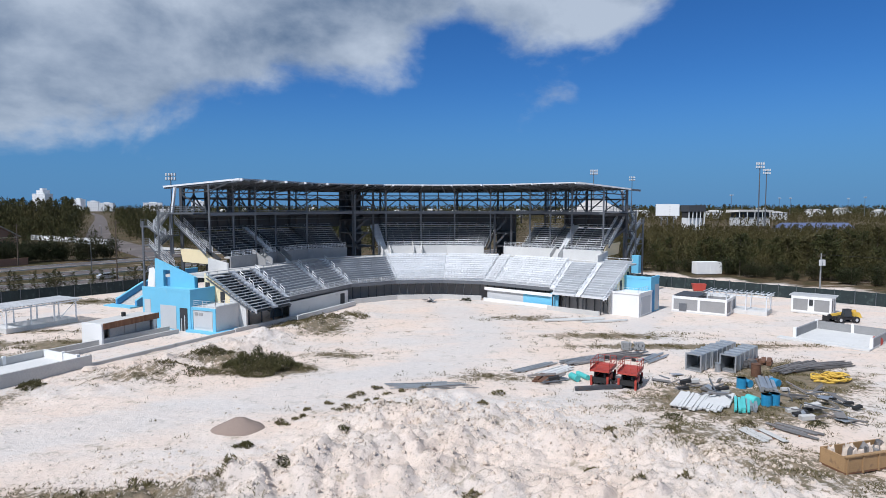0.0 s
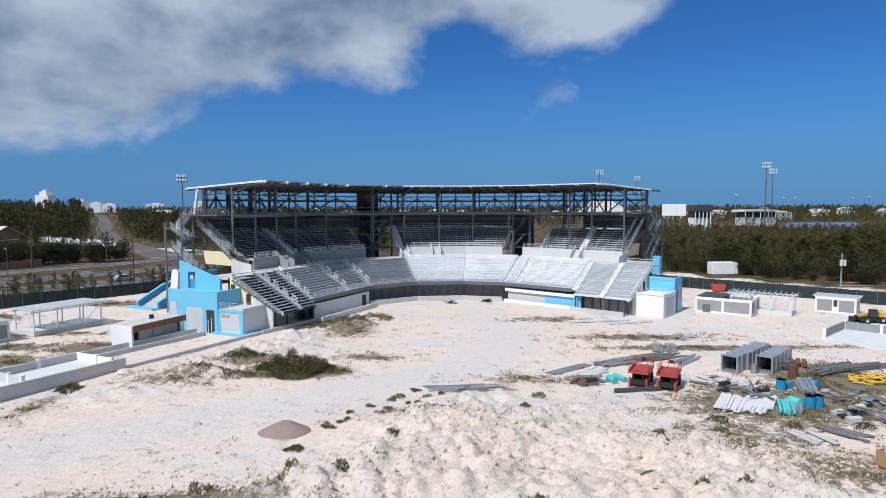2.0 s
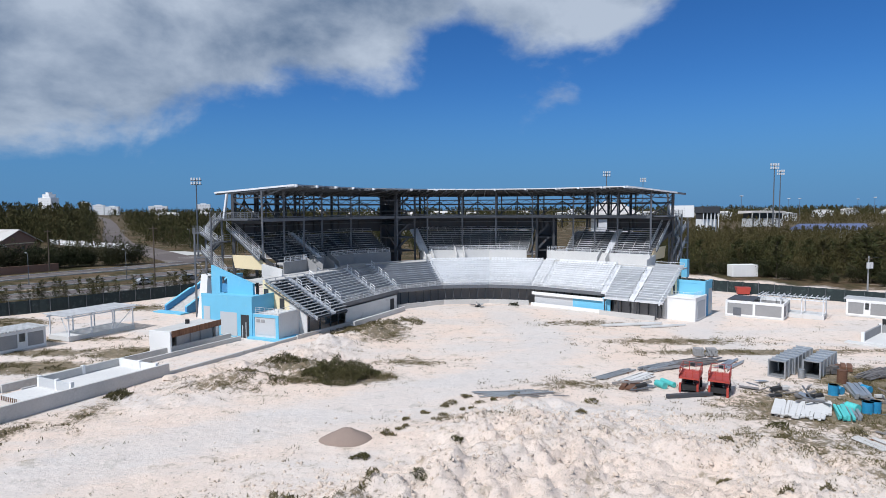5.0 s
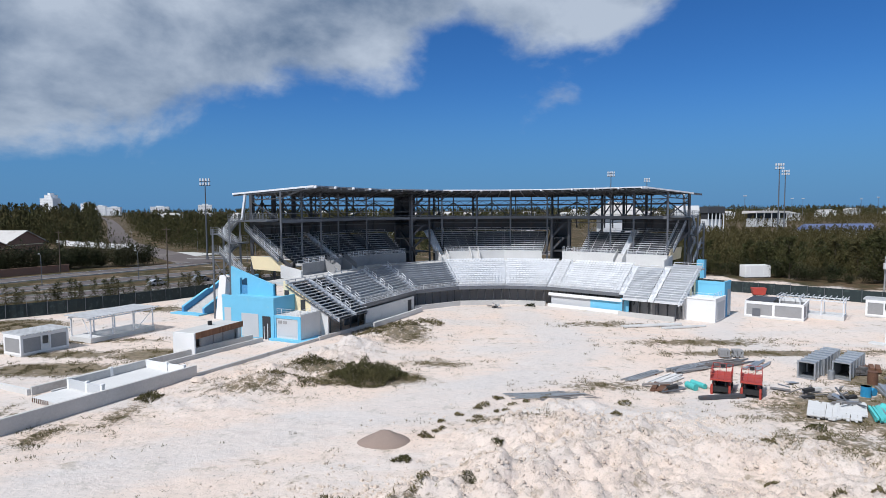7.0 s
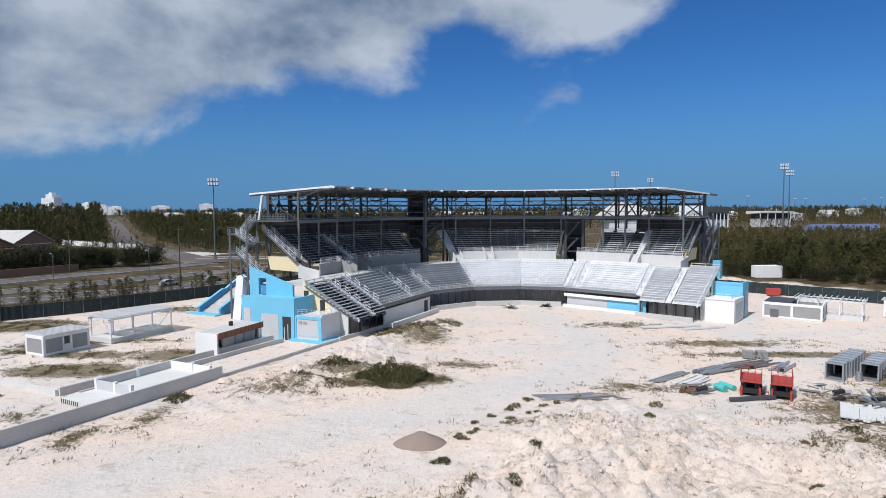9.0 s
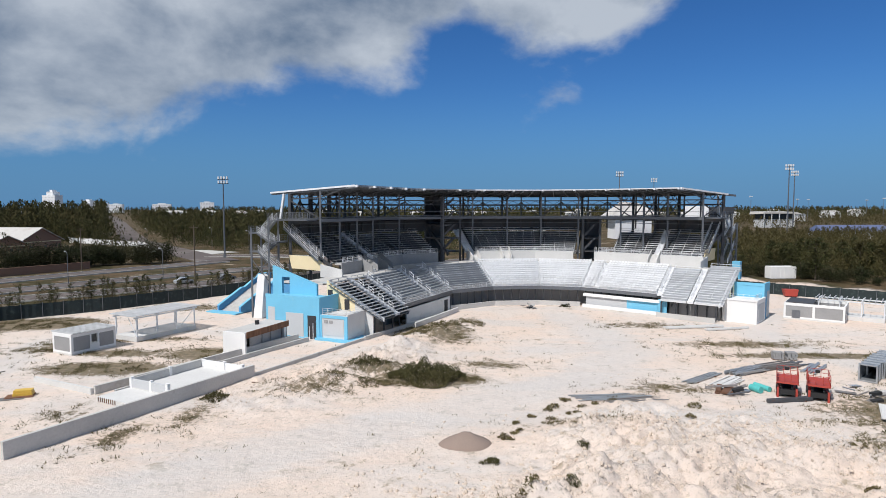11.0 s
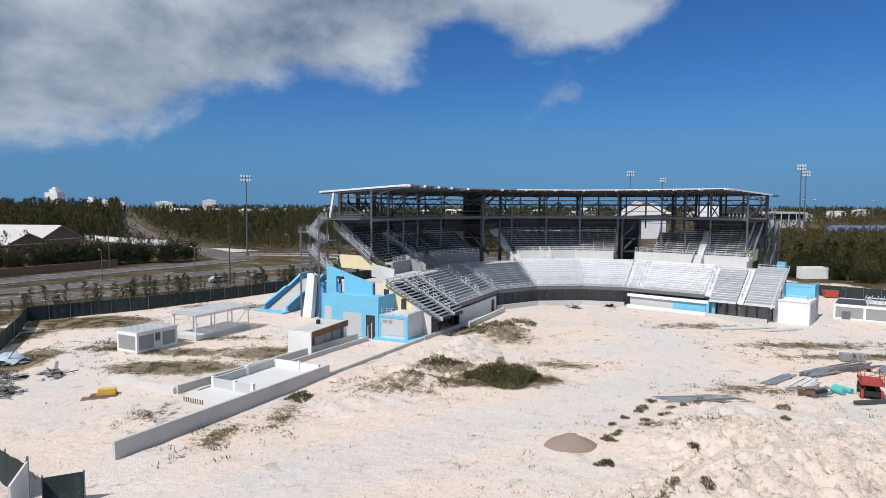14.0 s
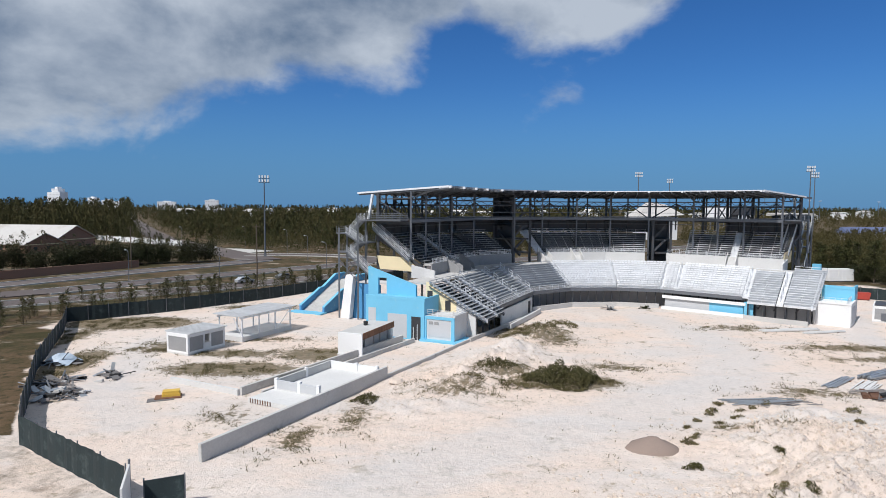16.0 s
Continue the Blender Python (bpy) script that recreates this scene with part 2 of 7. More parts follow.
# ---- building helpers ----
class Shape:
    """Collects corners and faces of one mesh."""

    def __init__(self):
        self.v, self.f = [], []

    def add(self, verts, faces):
        n = len(self.v)
        self.v += [tuple(p) for p in verts]
        self.f += [tuple(i + n for i in q) for q in faces]
        return self

    def prism(self, low, high):
        """Closed solid between two loops with the same number of corners."""
        n = len(low)
        return self.add(list(low) + list(high), [tuple(range(n - 1, -1, -1)), tuple(range(n, 2 * n))] + [(i, (i + 1) % n, n + (i + 1) % n, n + i) for i in range(n)])

    def box(self, x0, y0, z0, x1, y1, z1, c=0.0):
        if c:
            return self.prism([(x0 + c, y0, z0), (x1 - c, y0, z0), (x1, y0 + c, z0), (x1, y1 - c, z0), (x1 - c, y1, z0), (x0 + c, y1, z0), (x0, y1 - c, z0), (x0, y0 + c, z0)],
                              [(x0 + c, y0, z1), (x1 - c, y0, z1), (x1, y0 + c, z1), (x1, y1 - c, z1), (x1 - c, y1, z1), (x0 + c, y1, z1), (x0, y1 - c, z1), (x0, y0 + c, z1)])
        return self.prism([(x0, y0, z0), (x1, y0, z0), (x1, y1, z0), (x0, y1, z0)], [(x0, y0, z1), (x1, y0, z1), (x1, y1, z1), (x0, y1, z1)])

    def poly(self, pts, z0, z1):
        """Upright solid on a plan outline (counter-clockwise)."""
        return self.prism([(p[0], p[1], z0) for p in pts], [(p[0], p[1], z1) for p in pts])

    def beam(self, a, b, w=0.1, h=None):
        """Square bar from a to b, w wide and h high."""
        a, b, h = Vector(a), Vector(b), h or w
        d = (b - a).normalized()
        side = d.cross(Vector((0, 0, 1)))
        side = Vector((1, 0, 0)) if side.length < 1e-3 else side.normalized()
        up = side.cross(d)
        k = [side * (sx * w / 2) + up * (sz * h / 2) for sx, sz in ((-1, -1), (1, -1), (1, 1), (-1, 1))]
        return self.prism([b + q for q in k], [a + q for q in k])

    def tube(self, a, b, r=0.05, r2=None, n=8):
        a, b, r2 = Vector(a), Vector(b), r if r2 is None else r2
        d = (b - a).normalized()
        side = d.cross(Vector((0.31, 0.17, 1 if abs(d.z) < 0.9 else 0))).normalized()
        up = side.cross(d)
        ring = [(math.cos(2 * math.pi * i / n), math.sin(2 * math.pi * i / n)) for i in range(n)]
        return self.prism([b + (side * c + up * s) * r2 for c, s in ring], [a + (side * c + up * s) * r for c, s in ring])

    def wall(self, a, b, t, z0, z1, zb=None):
        """Upright wall from plan point a to b, t thick to the right of a-b; its top may slope to zb at b."""
        a, b = Vector((a[0], a[1])), Vector((b[0], b[1]))
        d = (b - a).normalized()
        n = Vector((d.y, -d.x)) * t
        zb = z1 if zb is None else zb
        q = [a, a + n, b + n, b]
        return self.prism([(*p, z0) for p in q], [(*q[0], z1), (*q[1], z1), (*q[2], zb), (*q[3], zb)])


def mesh_of(name, s, mt, smooth=False):
    me = bpy.data.meshes.new(name)
    me.from_pydata(s.v, [], s.f)
    me.materials.append(mt)
    if smooth:
        me.shade_smooth()
    return me


def part(name, s, mt, parent, label="", smooth=False, at=None):
    """One mesh under a thing (corners in the thing's own frame, or in the world's with at=the thing's place)."""
    if at is not None:
        s.v = [(p[0] - at[0], p[1] - at[1], p[2] - at[2]) for p in s.v]
    ob = new(name, mesh_of(name, s, mt, smooth))
    ob.parent = parent
    return tagged(ob, label) if label else ob


def piece(name, me, parent, m=None):
    """One more object on a mesh that exists already."""
    ob = new(name, me)
    ob.parent = parent
    if m is not None:
        ob.matrix_basis = m
    return ob


def thing(name, x, y, z=0.0, rz=0.0, label="", category="", group="", kind=""):
    ob = new(name)
    ob.matrix_basis = pose(x, y, z, 0, 0, rz)
    ob.empty_display_size = 0.2
    return tagged(ob, label, category, group, kind)


def solid(name, s, mt, label="", category="", group="", kind="", smooth=False, at=None, rz=0.0):
    """A thing of one single mesh."""
    ob = new(name, mesh_of(name, s, mt, smooth))
    if at is not None:
        ob.matrix_basis = pose(*at, 0, 0, rz)
    return tagged(ob, label, category, group, kind)


# ---- ground ----
def ground_height(x, y):
    """Lie of the land: fill banks in the field, rubble heaps near the flight line."""
    z = 0.10 * noise.noise(Vector((x * 0.11, y * 0.11, 0.3))) + 0.05 * noise.noise(Vector((x * 0.5, y * 0.5, 1.7)))
    if -75 < x < 75 and 15 < y < 130:
        def hump(cx, cy, rx, ry, h, turn=0.0):
            c, s = math.cos(turn), math.sin(turn)
            u, v = (x - cx) * c + (y - cy) * s, -(x - cx) * s + (y - cy) * c
            return h * math.exp(-(u / rx) ** 2 - (v / ry) ** 2)
        rough = noise.fractal(Vector((x * 0.42, y * 0.42, 4.0)), 0.85, 2.1, 5)
        ridge = hump(-7, 36.5, 9.0, 3.2, 1.8, 0.42) + hump(5, 32.5, 9, 4, 1.4, -0.15) + hump(-1, 44.5, 6, 3.0, 1.15) + hump(7, 42, 4, 2.2, 0.9) + hump(13, 41.5, 4.5, 2.0, 1.2) + hump(-14, 31, 6, 3, 1.1) + hump(14, 33, 6, 3.5, 0.9) + hump(-3, 39.5, 5, 2, 0.8) + hump(-3.5, 49.0, 7.5, 3.0, 0.75, 0.75) + hump(6, 48.5, 5, 2.5, 0.6, 0.3) + hump(18, 38, 5, 3, 0.6)
        bank = hump(-27, 66, 12, 4.2, 0.9, 1.0) + hump(-23, 77, 6, 2.4, 0.6, 1.1) + hump(-17, 88, 9, 2.6, 0.7, 1.1)
        k = min(1.0, 1.6 * ridge + 1.3 * bank)
        z += ridge * (1 + 0.25 * rough) + bank * (1 + 0.2 * rough) + (0.05 + 0.5 * k) * rough
        z += 0.30 * k * noise.fractal(Vector((x * 1.5, y * 1.5, 6.0)), 0.8, 2.0, 3)
        if y < 60:
            z += 0.34 * k * (abs(noise.noise(Vector((x * 0.9, y * 0.9, 3.0)))) + 0.6 * abs(noise.noise(Vector((x * 2.1, y * 2.1, 5.0)))) - 0.3)
        z += 0.05 * max(0.0, noise.noise(Vector((x * 0.2, y * 0.2, 8.0))) + 0.2) * noise.fractal(Vector((x * 1.3, y * 1.3, 2.0)), 0.9, 2.0, 3)
    return z


SITE = [(-50.6, 36.6), (-63.2, 45.3), (-66.0, 49.5), (-75.6, 65.5), (-84.8, 84.6), (-89.5, 93.0), (-76.4, 104.6), (-65.5, 118.0), (-55.0, 134.0), (-42, 152), (28, 150), (48, 128), (63, 114), (76, 102), (140, 40), (40, -40), (-30, -40)]


STRIP = [(34, 150), (50, 130), (76, 104), (130, 54), (150, 66), (110, 100), (89, 123), (77, 137), (60, 153), (40, 166)]


def inside(x, y, poly):
    hit = False
    for i in range(len(poly)):
        (xa, ya), (xb, yb) = poly[i - 1], poly[i]
        if (ya > y) != (yb > y) and x < (xb - xa) * (y - ya) / (yb - ya) + xa:
            hit = not hit
    return hit


def edge_distance(x, y, poly):
    best = 1e9
    for i in range(len(poly)):
        (xa, ya), (xb, yb) = poly[i - 1], poly[i]
        dx, dy = xb - xa, yb - ya
        k = max(0, min(1, ((x - xa) * dx + (y - ya) * dy) / (dx * dx + dy * dy)))
        best = min(best, math.hypot(x - xa - k * dx, y - ya - k * dy))
    return best


def ground_material():
    mt = bpy.data.materials.new("limestone_ground")
    mt.use_nodes = True
    nt = mt.node_tree
    N, L = nt.nodes.new, nt.links.new
    b = nt.nodes["Principled BSDF"]
    b.inputs["Roughness"].default_value = 0.95
    b.inputs["Specular IOR Level"].default_value = 0.2
    tc = N("ShaderNodeTexCoord")

    def nz(scale, detail=6.0, rough=0.6, off=0.0, stretch=None):
        mp = N("ShaderNodeMapping")
        mp.inputs["Location"].default_value = (off, off * 0.7, 0)
        if stretch:
            mp.inputs["Rotation"].default_value = (0, 0, stretch[0])
            mp.inputs["Scale"].default_value = (1, stretch[1], 1)
        L(tc.outputs["Object"], mp.inputs[0])
        n = N("ShaderNodeTexNoise")
        n.inputs["Scale"].default_value, n.inputs["Detail"].default_value, n.inputs["Roughness"].default_value = scale, detail, rough
        L(mp.outputs[0], n.inputs[0])
        return n.outputs[0]

    def rng(v, a, b2, c=0.0, d=1.0):
        n = N("ShaderNodeMapRange")
        n.interpolation_type = "SMOOTHSTEP"
        for i, q in enumerate((a, b2, c, d)):
            n.inputs[i + 1].default_value = q
        L(v, n.inputs[0])
        return n.outputs[0]

    def mixc(f, a, c):
        n = N("ShaderNodeMix")
        n.data_type = "RGBA"
        L(f, n.inputs[0])
        for i, q in ((6, a), (7, c)):
            if isinstance(q, tuple):
                n.inputs[i].default_value = (*q, 1)
            else:
                L(q, n.inputs[i])
        return n.outputs[2]

    def mul(a, c):
        n = N("ShaderNodeMath")
        n.operation = "MULTIPLY"
        for i, q in ((0, a), (1, c)):
            if isinstance(q, float):
                n.inputs[i].default_value = q
            else:
                L(q, n.inputs[i])
        return n.outputs[0]
    at = N("ShaderNodeAttribute")
    at.attribute_name = "zone"
    sp = N("ShaderNodeSeparateColor")
    L(at.outputs["Color"], sp.inputs[0])
    sand = mixc(rng(nz(0.09, 5.0), 0.35, 0.68), (0.735, 0.60, 0.505), (0.71, 0.625, 0.56))
    sand = mixc(mul(rng(nz(0.05, 6.0, 0.6, 7.0, (0.5, 3.0)), 0.48, 0.62), 0.5), sand, (0.60, 0.575, 0.555))
    sand = mixc(mul(rng(nz(1.1, 8.0, 0.7, 3.0), 0.50, 0.70), 0.55), sand, (0.47, 0.405, 0.335))
    # fine dark specks: twigs, and small stone shadows painted into the sand
    sand = mixc(mul(rng(nz(4.0, 5.0, 0.75, 1.0), 0.565, 0.68), 0.85), sand, (0.29, 0.27, 0.225))
    sand = mixc(mul(rng(nz(0.35, 9.0, 0.72, 12.0), 0.57, 0.65), 0.72), sand, (0.30, 0.245, 0.165))
    tm = N("ShaderNodeMath")
    tm.operation = "ADD"
    L(sp.outputs[2], tm.inputs[0])
    L(mul(nz(0.35, 7.0, 0.65, 31.0, (0.8, 3.5)), 0.9), tm.inputs[1])
    sand = mixc(mul(rng(tm.outputs[0], 0.55, 1.15), 0.6), sand, mixc(rng(nz(1.4, 6.0, 0.7, 17.0, (0.8, 4.0)), 0.4, 0.62), (0.56, 0.535, 0.515), (0.66, 0.62, 0.585)))
    # weedy, littered parts
    weed = mixc(rng(nz(1.6, 6.0, 0.7, 5.0), 0.35, 0.65), (0.085, 0.075, 0.038), (0.22, 0.165, 0.10))
    wm = N("ShaderNodeMath")
    wm.operation = "ADD"
    L(nz(1.5, 9.0, 0.75, 21.0), wm.inputs[0])
    L(sp.outputs[1], wm.inputs[1])
    sand = mixc(mul(rng(wm.outputs[0], 0.90, 1.04), 0.9), sand, weed)
    scrub = mixc(rng(nz(0.12, 9.0, 0.7), 0.40, 0.60), (0.048, 0.043, 0.017), (0.125, 0.083, 0.048))
    scrub = mixc(rng(nz(1.1, 8.0, 0.75, 14.0), 0.50, 0.62), scrub, (0.040, 0.036, 0.016))
    scrub = mixc(rng(nz(0.09, 9.0, 0.72, 9.0, (0.6, 2.2)), 0.55, 0.64), scrub, (0.34, 0.28, 0.22))
    zn = N("ShaderNodeMath")
    zn.operation = "ADD"
    L(sp.outputs[0], zn.inputs[0])
    L(mul(nz(0.5, 6.0, 0.7, 2.0), 0.6), zn.inputs[1])
    col = mixc(rng(zn.outputs[0], 0.70, 0.95), sand, scrub)
    L(col, b.inputs["Base Color"])
    bp = N("ShaderNodeBump")
    bp.inputs["Strength"].default_value, bp.inputs["Distance"].default_value = 0.7, 0.20
    hgt = N("ShaderNodeMath")
    hgt.operation = "ADD"
    L(nz(2.2, 9.0, 0.7, 4.0), hgt.inputs[0])
    L(mul(nz(9.0, 5.0, 0.7, 8.0), 0.35), hgt.inputs[1])
    ra = N("ShaderNodeAttribute")
    ra.attribute_name = "rubble"
    tot = hgt.outputs[0]
    for sc, amp in ((1.1, 0.16), (2.7, 0.20), (6.5, 0.20)):
        vo = N("ShaderNodeTexVoronoi")
        vo.inputs["Scale"].default_value = sc
        wv = N("ShaderNodeVectorMath")
        wv.operation = "ADD"
        L(tc.outputs["Object"], wv.inputs[0])
        nv = N("ShaderNodeTexNoise")
        nv.inputs["Scale"].default_value = sc * 1.3
        L(tc.outputs["Object"], nv.inputs[0])
        L(nv.outputs["Color"], wv.inputs[1])
        L(wv.outputs[0], vo.inputs["Vector"])
        ad = N("ShaderNodeMath")
        ad.operation = "SUBTRACT"
        L(tot, ad.inputs[0])
        L(mul(mul(vo.outputs["Distance"], ra.outputs["Fac"]), amp), ad.inputs[1])
        tot = ad.outputs[0]
    L(tot, bp.inputs["Height"])
    L(bp.outputs[0], b.inputs["Normal"])
    return mt


# weedy areas: centre x, y, radii, strength
WEEDS = [(-30, 59, 6, 3.5, 0.42), (-12, 69, 6, 3, 0.40), (-39, 52, 2.5, 6, 0.42), (-22, 90, 3, 8, 0.5), (12, 92, 9, 3, 0.42), (-58, 82, 14, 2.2, 0.42), (-57, 74, 8, 2.5, 0.5), (-46, 62, 7, 3, 0.45), (-19, 63, 7, 3.5, 0.6), (-25, 66, 5, 3, 0.5), (-17, 86, 5, 9, 0.5), (26, 52, 13, 8, 0.5), (35, 60, 8, 8, 0.55), (18, 44, 8, 6, 0.42), (24, 38, 9, 6, 0.42),
         (-55, 67, 9, 3.5, 0.6), (-47, 74, 6, 4, 0.55), (-80, 93, 10, 5, 0.75), (-84, 82, 3, 8, 0.75), (-74, 68, 3, 8, 0.7), (-64, 108, 10, 4, 0.5), (-66, 78, 5, 4, 0.5), (-50, 52, 5, 4, 0.36), (-43, 47, 3, 5, 0.4), (22, 79, 14, 3, 0.45), (5, 60, 8, 3, 0.4), (-22, 32, 11, 4, 0.58), (30, 73, 20, 2, 0.5), (-68, 76, 6, 4, 0.4), (-6, 49, 9, 2, 0.36)]


# wheel-worn ways over the sand: points and half width
TRACKS = [([(-46, 28), (-30, 44), (-18, 52), (-4, 62), (6, 76), (2, 100)], 6.0), ([(-58, 50), (-66, 62), (-70, 80), (-60, 96)], 4.0), ([(-18, 52), (8, 50), (20, 60)], 3.0), ([(30, 66), (26, 84), (36, 100)], 4.0)]


def build_ground():
    def ticks(lo, hi, step, far):
        a = list(np.arange(lo, hi + 0.01, step))
        out, d = [], step * 2
        x = lo
        while x > -far:
            x -= d
            d *= 1.35
            out.append(x)
        x, d = hi, step * 2
        while x < far:
            x += d
            d *= 1.35
            a.append(x)
        return out[::-1] + a
    xs = ticks(-70, 50, 0.3, 4600)
    ys = ticks(22, 52, 0.2, 4600)
    ys = [y for y in ys if y < 52] + [y for y in ticks(52, 110, 0.4, 4600) if y >= 52]
    verts = [(x, y, ground_height(x, y)) for y in ys for x in xs]
    nx = len(xs)
    faces = [(j * nx + i, j * nx + i + 1, (j + 1) * nx + i + 1, (j + 1) * nx + i) for j in range(len(ys) - 1) for i in range(nx - 1)]
    me = bpy.data.meshes.new("ground")
    me.from_pydata(verts, [], faces)
    me.shade_smooth()
    me.materials.append(ground_material())
    lay = me.color_attributes.new("zone", "FLOAT_COLOR", "POINT")
    vals = np.zeros((len(verts), 4), dtype=np.float32)
    for k, (x, y, z) in enumerate(verts):
        out = 0.0 if inside(x, y, SITE) else 0.42 if inside(x, y, STRIP) else 0.46 if y < 47 and -110 < x < -45 else min(1.0, edge_distance(x, y, SITE) / 1.2) if abs(x) < 250 and abs(y) < 250 else 1.0
        w = 0.0
        if out < 1 and abs(x) < 120 and y < 150:
            for cx, cy, rx, ry, s in WEEDS:
                e = ((x - cx) / rx) ** 2 + ((y - cy) / ry) ** 2
                if e < 4:
                    w = max(w, s * math.exp(-e * 0.7) * 1.3)
        tr = 0.0
        if abs(x) < 80 and y < 120:
            for pts, wd in TRACKS:
                for (xa, ya), (xb, yb) in zip(pts, pts[1:]):
                    dx, dy = xb - xa, yb - ya
                    q = max(0, min(1, ((x - xa) * dx + (y - ya) * dy) / (dx * dx + dy * dy)))
                    tr = max(tr, 1 - math.hypot(x - xa - q * dx, y - ya - q * dy) / wd)
        vals[k] = (out, w, max(tr, 0.0), 1)
    lay.data.foreach_set("color", vals.ravel())
    # how broken the ground is: heaps of loose limestone
    rub = me.attributes.new("rubble", "FLOAT", "POINT")
    rub.data.foreach_set("value", np.array([min(1.0, max(0.0, (z - 0.18) * 1.6)) if abs(x) < 72 and 20 < y < 115 else 0.0 for x, y, z in verts], dtype=np.float32))
    return tagged(new("ground", me), "dusty white limestone ground with weeds and tyre tracks", "ground", kind="structure")


build_ground()


# ---- the grandstand ----
FRONT = [Vector(p) for p in ((-26.7, 83.4), (-16.2, 106.1), (-8.6, 111.3), (0.0, 112.2), (7.3, 110.3), (25.7, 95.0))]
DIRS = [(FRONT[i + 1] - FRONT[i]).normalized() for i in range(5)]
NORM = [Vector((-d.y, d.x)) for d in DIRS]


def corner(i, d):
    """The plan point where facets i-1 and i meet, d metres behind the seats' front edge."""
    if i == 0:
        return FRONT[0] + NORM[0] * d
    if i == 5:
        return FRONT[5] + NORM[4] * d
    n = NORM[i - 1] + NORM[i]
    return FRONT[i] + n * (d / (1 + NORM[i - 1].dot(NORM[i])))


def spot(i, f, d):
    """A plan point on facet i at fraction f of its length, d metres back. Outside 0 to 1 it runs on straight."""
    a, b = corner(i, d), corner(i + 1, d)
    return a + (b - a) * f


def on(i, m, d):
    """A plan point m metres along the straight of facet i from its first corner, d metres back."""
    return FRONT[i] + DIRS[i] * m + NORM[i] * d


HOME = (-4.0, 118.0, 0.0)
stand = thing("grandstand", *HOME, label="unfinished steel baseball grandstand with aluminium seating and open roof", category="grandstand")
ROW_D, ROW_Z = 0.577, 0.315


def strip(s, i, fa, fb, d0, d1, z0, z1):
    """A level plank between two offsets."""
    p = [spot(i, fa, d0), spot(i, fb, d0), spot(i, fb, d1), spot(i, fa, d1)]
    return s.poly(p, z0, z1)


SEAT_BACK = mesh_of("seat_back", Shape().box(-0.245, -0.03, 0.42, 0.245, 0.03, 0.66, 0.02), M["alu"])


def seat_block(name, i, fa, fb, d_start, z_start, rows, rd, rz, label, style):
    """A block of stepped treads with a bench plank on every row. style: open planks, closed risers, or chairs on closed risers."""
    blk = new(name)
    blk.parent = stand
    tagged(blk, label)
    # left facets get the darker plank colour in place of deeper shade
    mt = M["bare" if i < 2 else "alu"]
    turn = math.degrees(math.atan2(DIRS[i].y, DIRS[i].x))
    rest = Shape()
    for r in range(rows):
        d, z = d_start + r * rd, z_start + r * rz
        t = Shape()
        strip(t, i, fa, fb, d, d + (rd * 0.92 if style == "open" else rd), z - 0.05, z)
        if style != "open":
            strip(t, i, fa, fb, d, d + 0.03, z - rz, z - 0.05)
        part("tread", t, mt, blk, at=HOME)
        q = Shape()
        strip(q, i, fa, fb, d + rd - 0.30, d + rd - 0.02, z + 0.36, z + 0.42)
        n = max(2, int((spot(i, fb, d) - spot(i, fa, d)).length / 1.8))
        for k in range(n + 1):
            p = spot(i, fa + (fb - fa) * (0.02 + 0.96 * k / n), d + rd - 0.14)
            q.beam((*p, z), (*p, z + 0.37), 0.07)
        part("bench", q, mt, blk, at=HOME)
        if style == "chairs":
            n = int((spot(i, fb, d) - spot(i, fa, d)).length / 0.56)
            for k in range(n):
                if r < 4:
                    p = spot(i, fa + (fb - fa) * (k + 0.5) / n, d + rd - 0.07)
                    piece("seat_back", SEAT_BACK, blk, pose(p.x - HOME[0], p.y - HOME[1], z - HOME[2], 0, 0, turn))
                else:
                    a, b = fa + (fb - fa) * (k + 0.06) / n, fa + (fb - fa) * (k + 0.94) / n
                    strip(rest, i, a, b, d + rd - 0.10, d + rd - 0.04, z + 0.42, z + 0.66)
    if rest.v:
        tagged(part("seat_back_rest", rest, M["alu"], blk, "many small white seat backs in rows", at=HOME), kind="stuff")
    # added sheet darkens the gaps between open planks, in place of shade
    if style == "open":
        c = Shape()
        da, db, za, zb = d_start + 0.1, d_start + rows * rd, z_start - 0.42, z_start + (rows - 1) * rz - 0.42
        p = [spot(i, fa, da), spot(i, fb, da), spot(i, fb, db), spot(i, fa, db)]
        h = (za, za, zb, zb)
        c.prism([(*q, z) for q, z in zip(p, h)], [(*q, z + 0.06) for q, z in zip(p, h)])
        part("under_deck", c, M["steel"], blk, "dark grey sheet standing for the shade under the planks", at=HOME)
    return blk


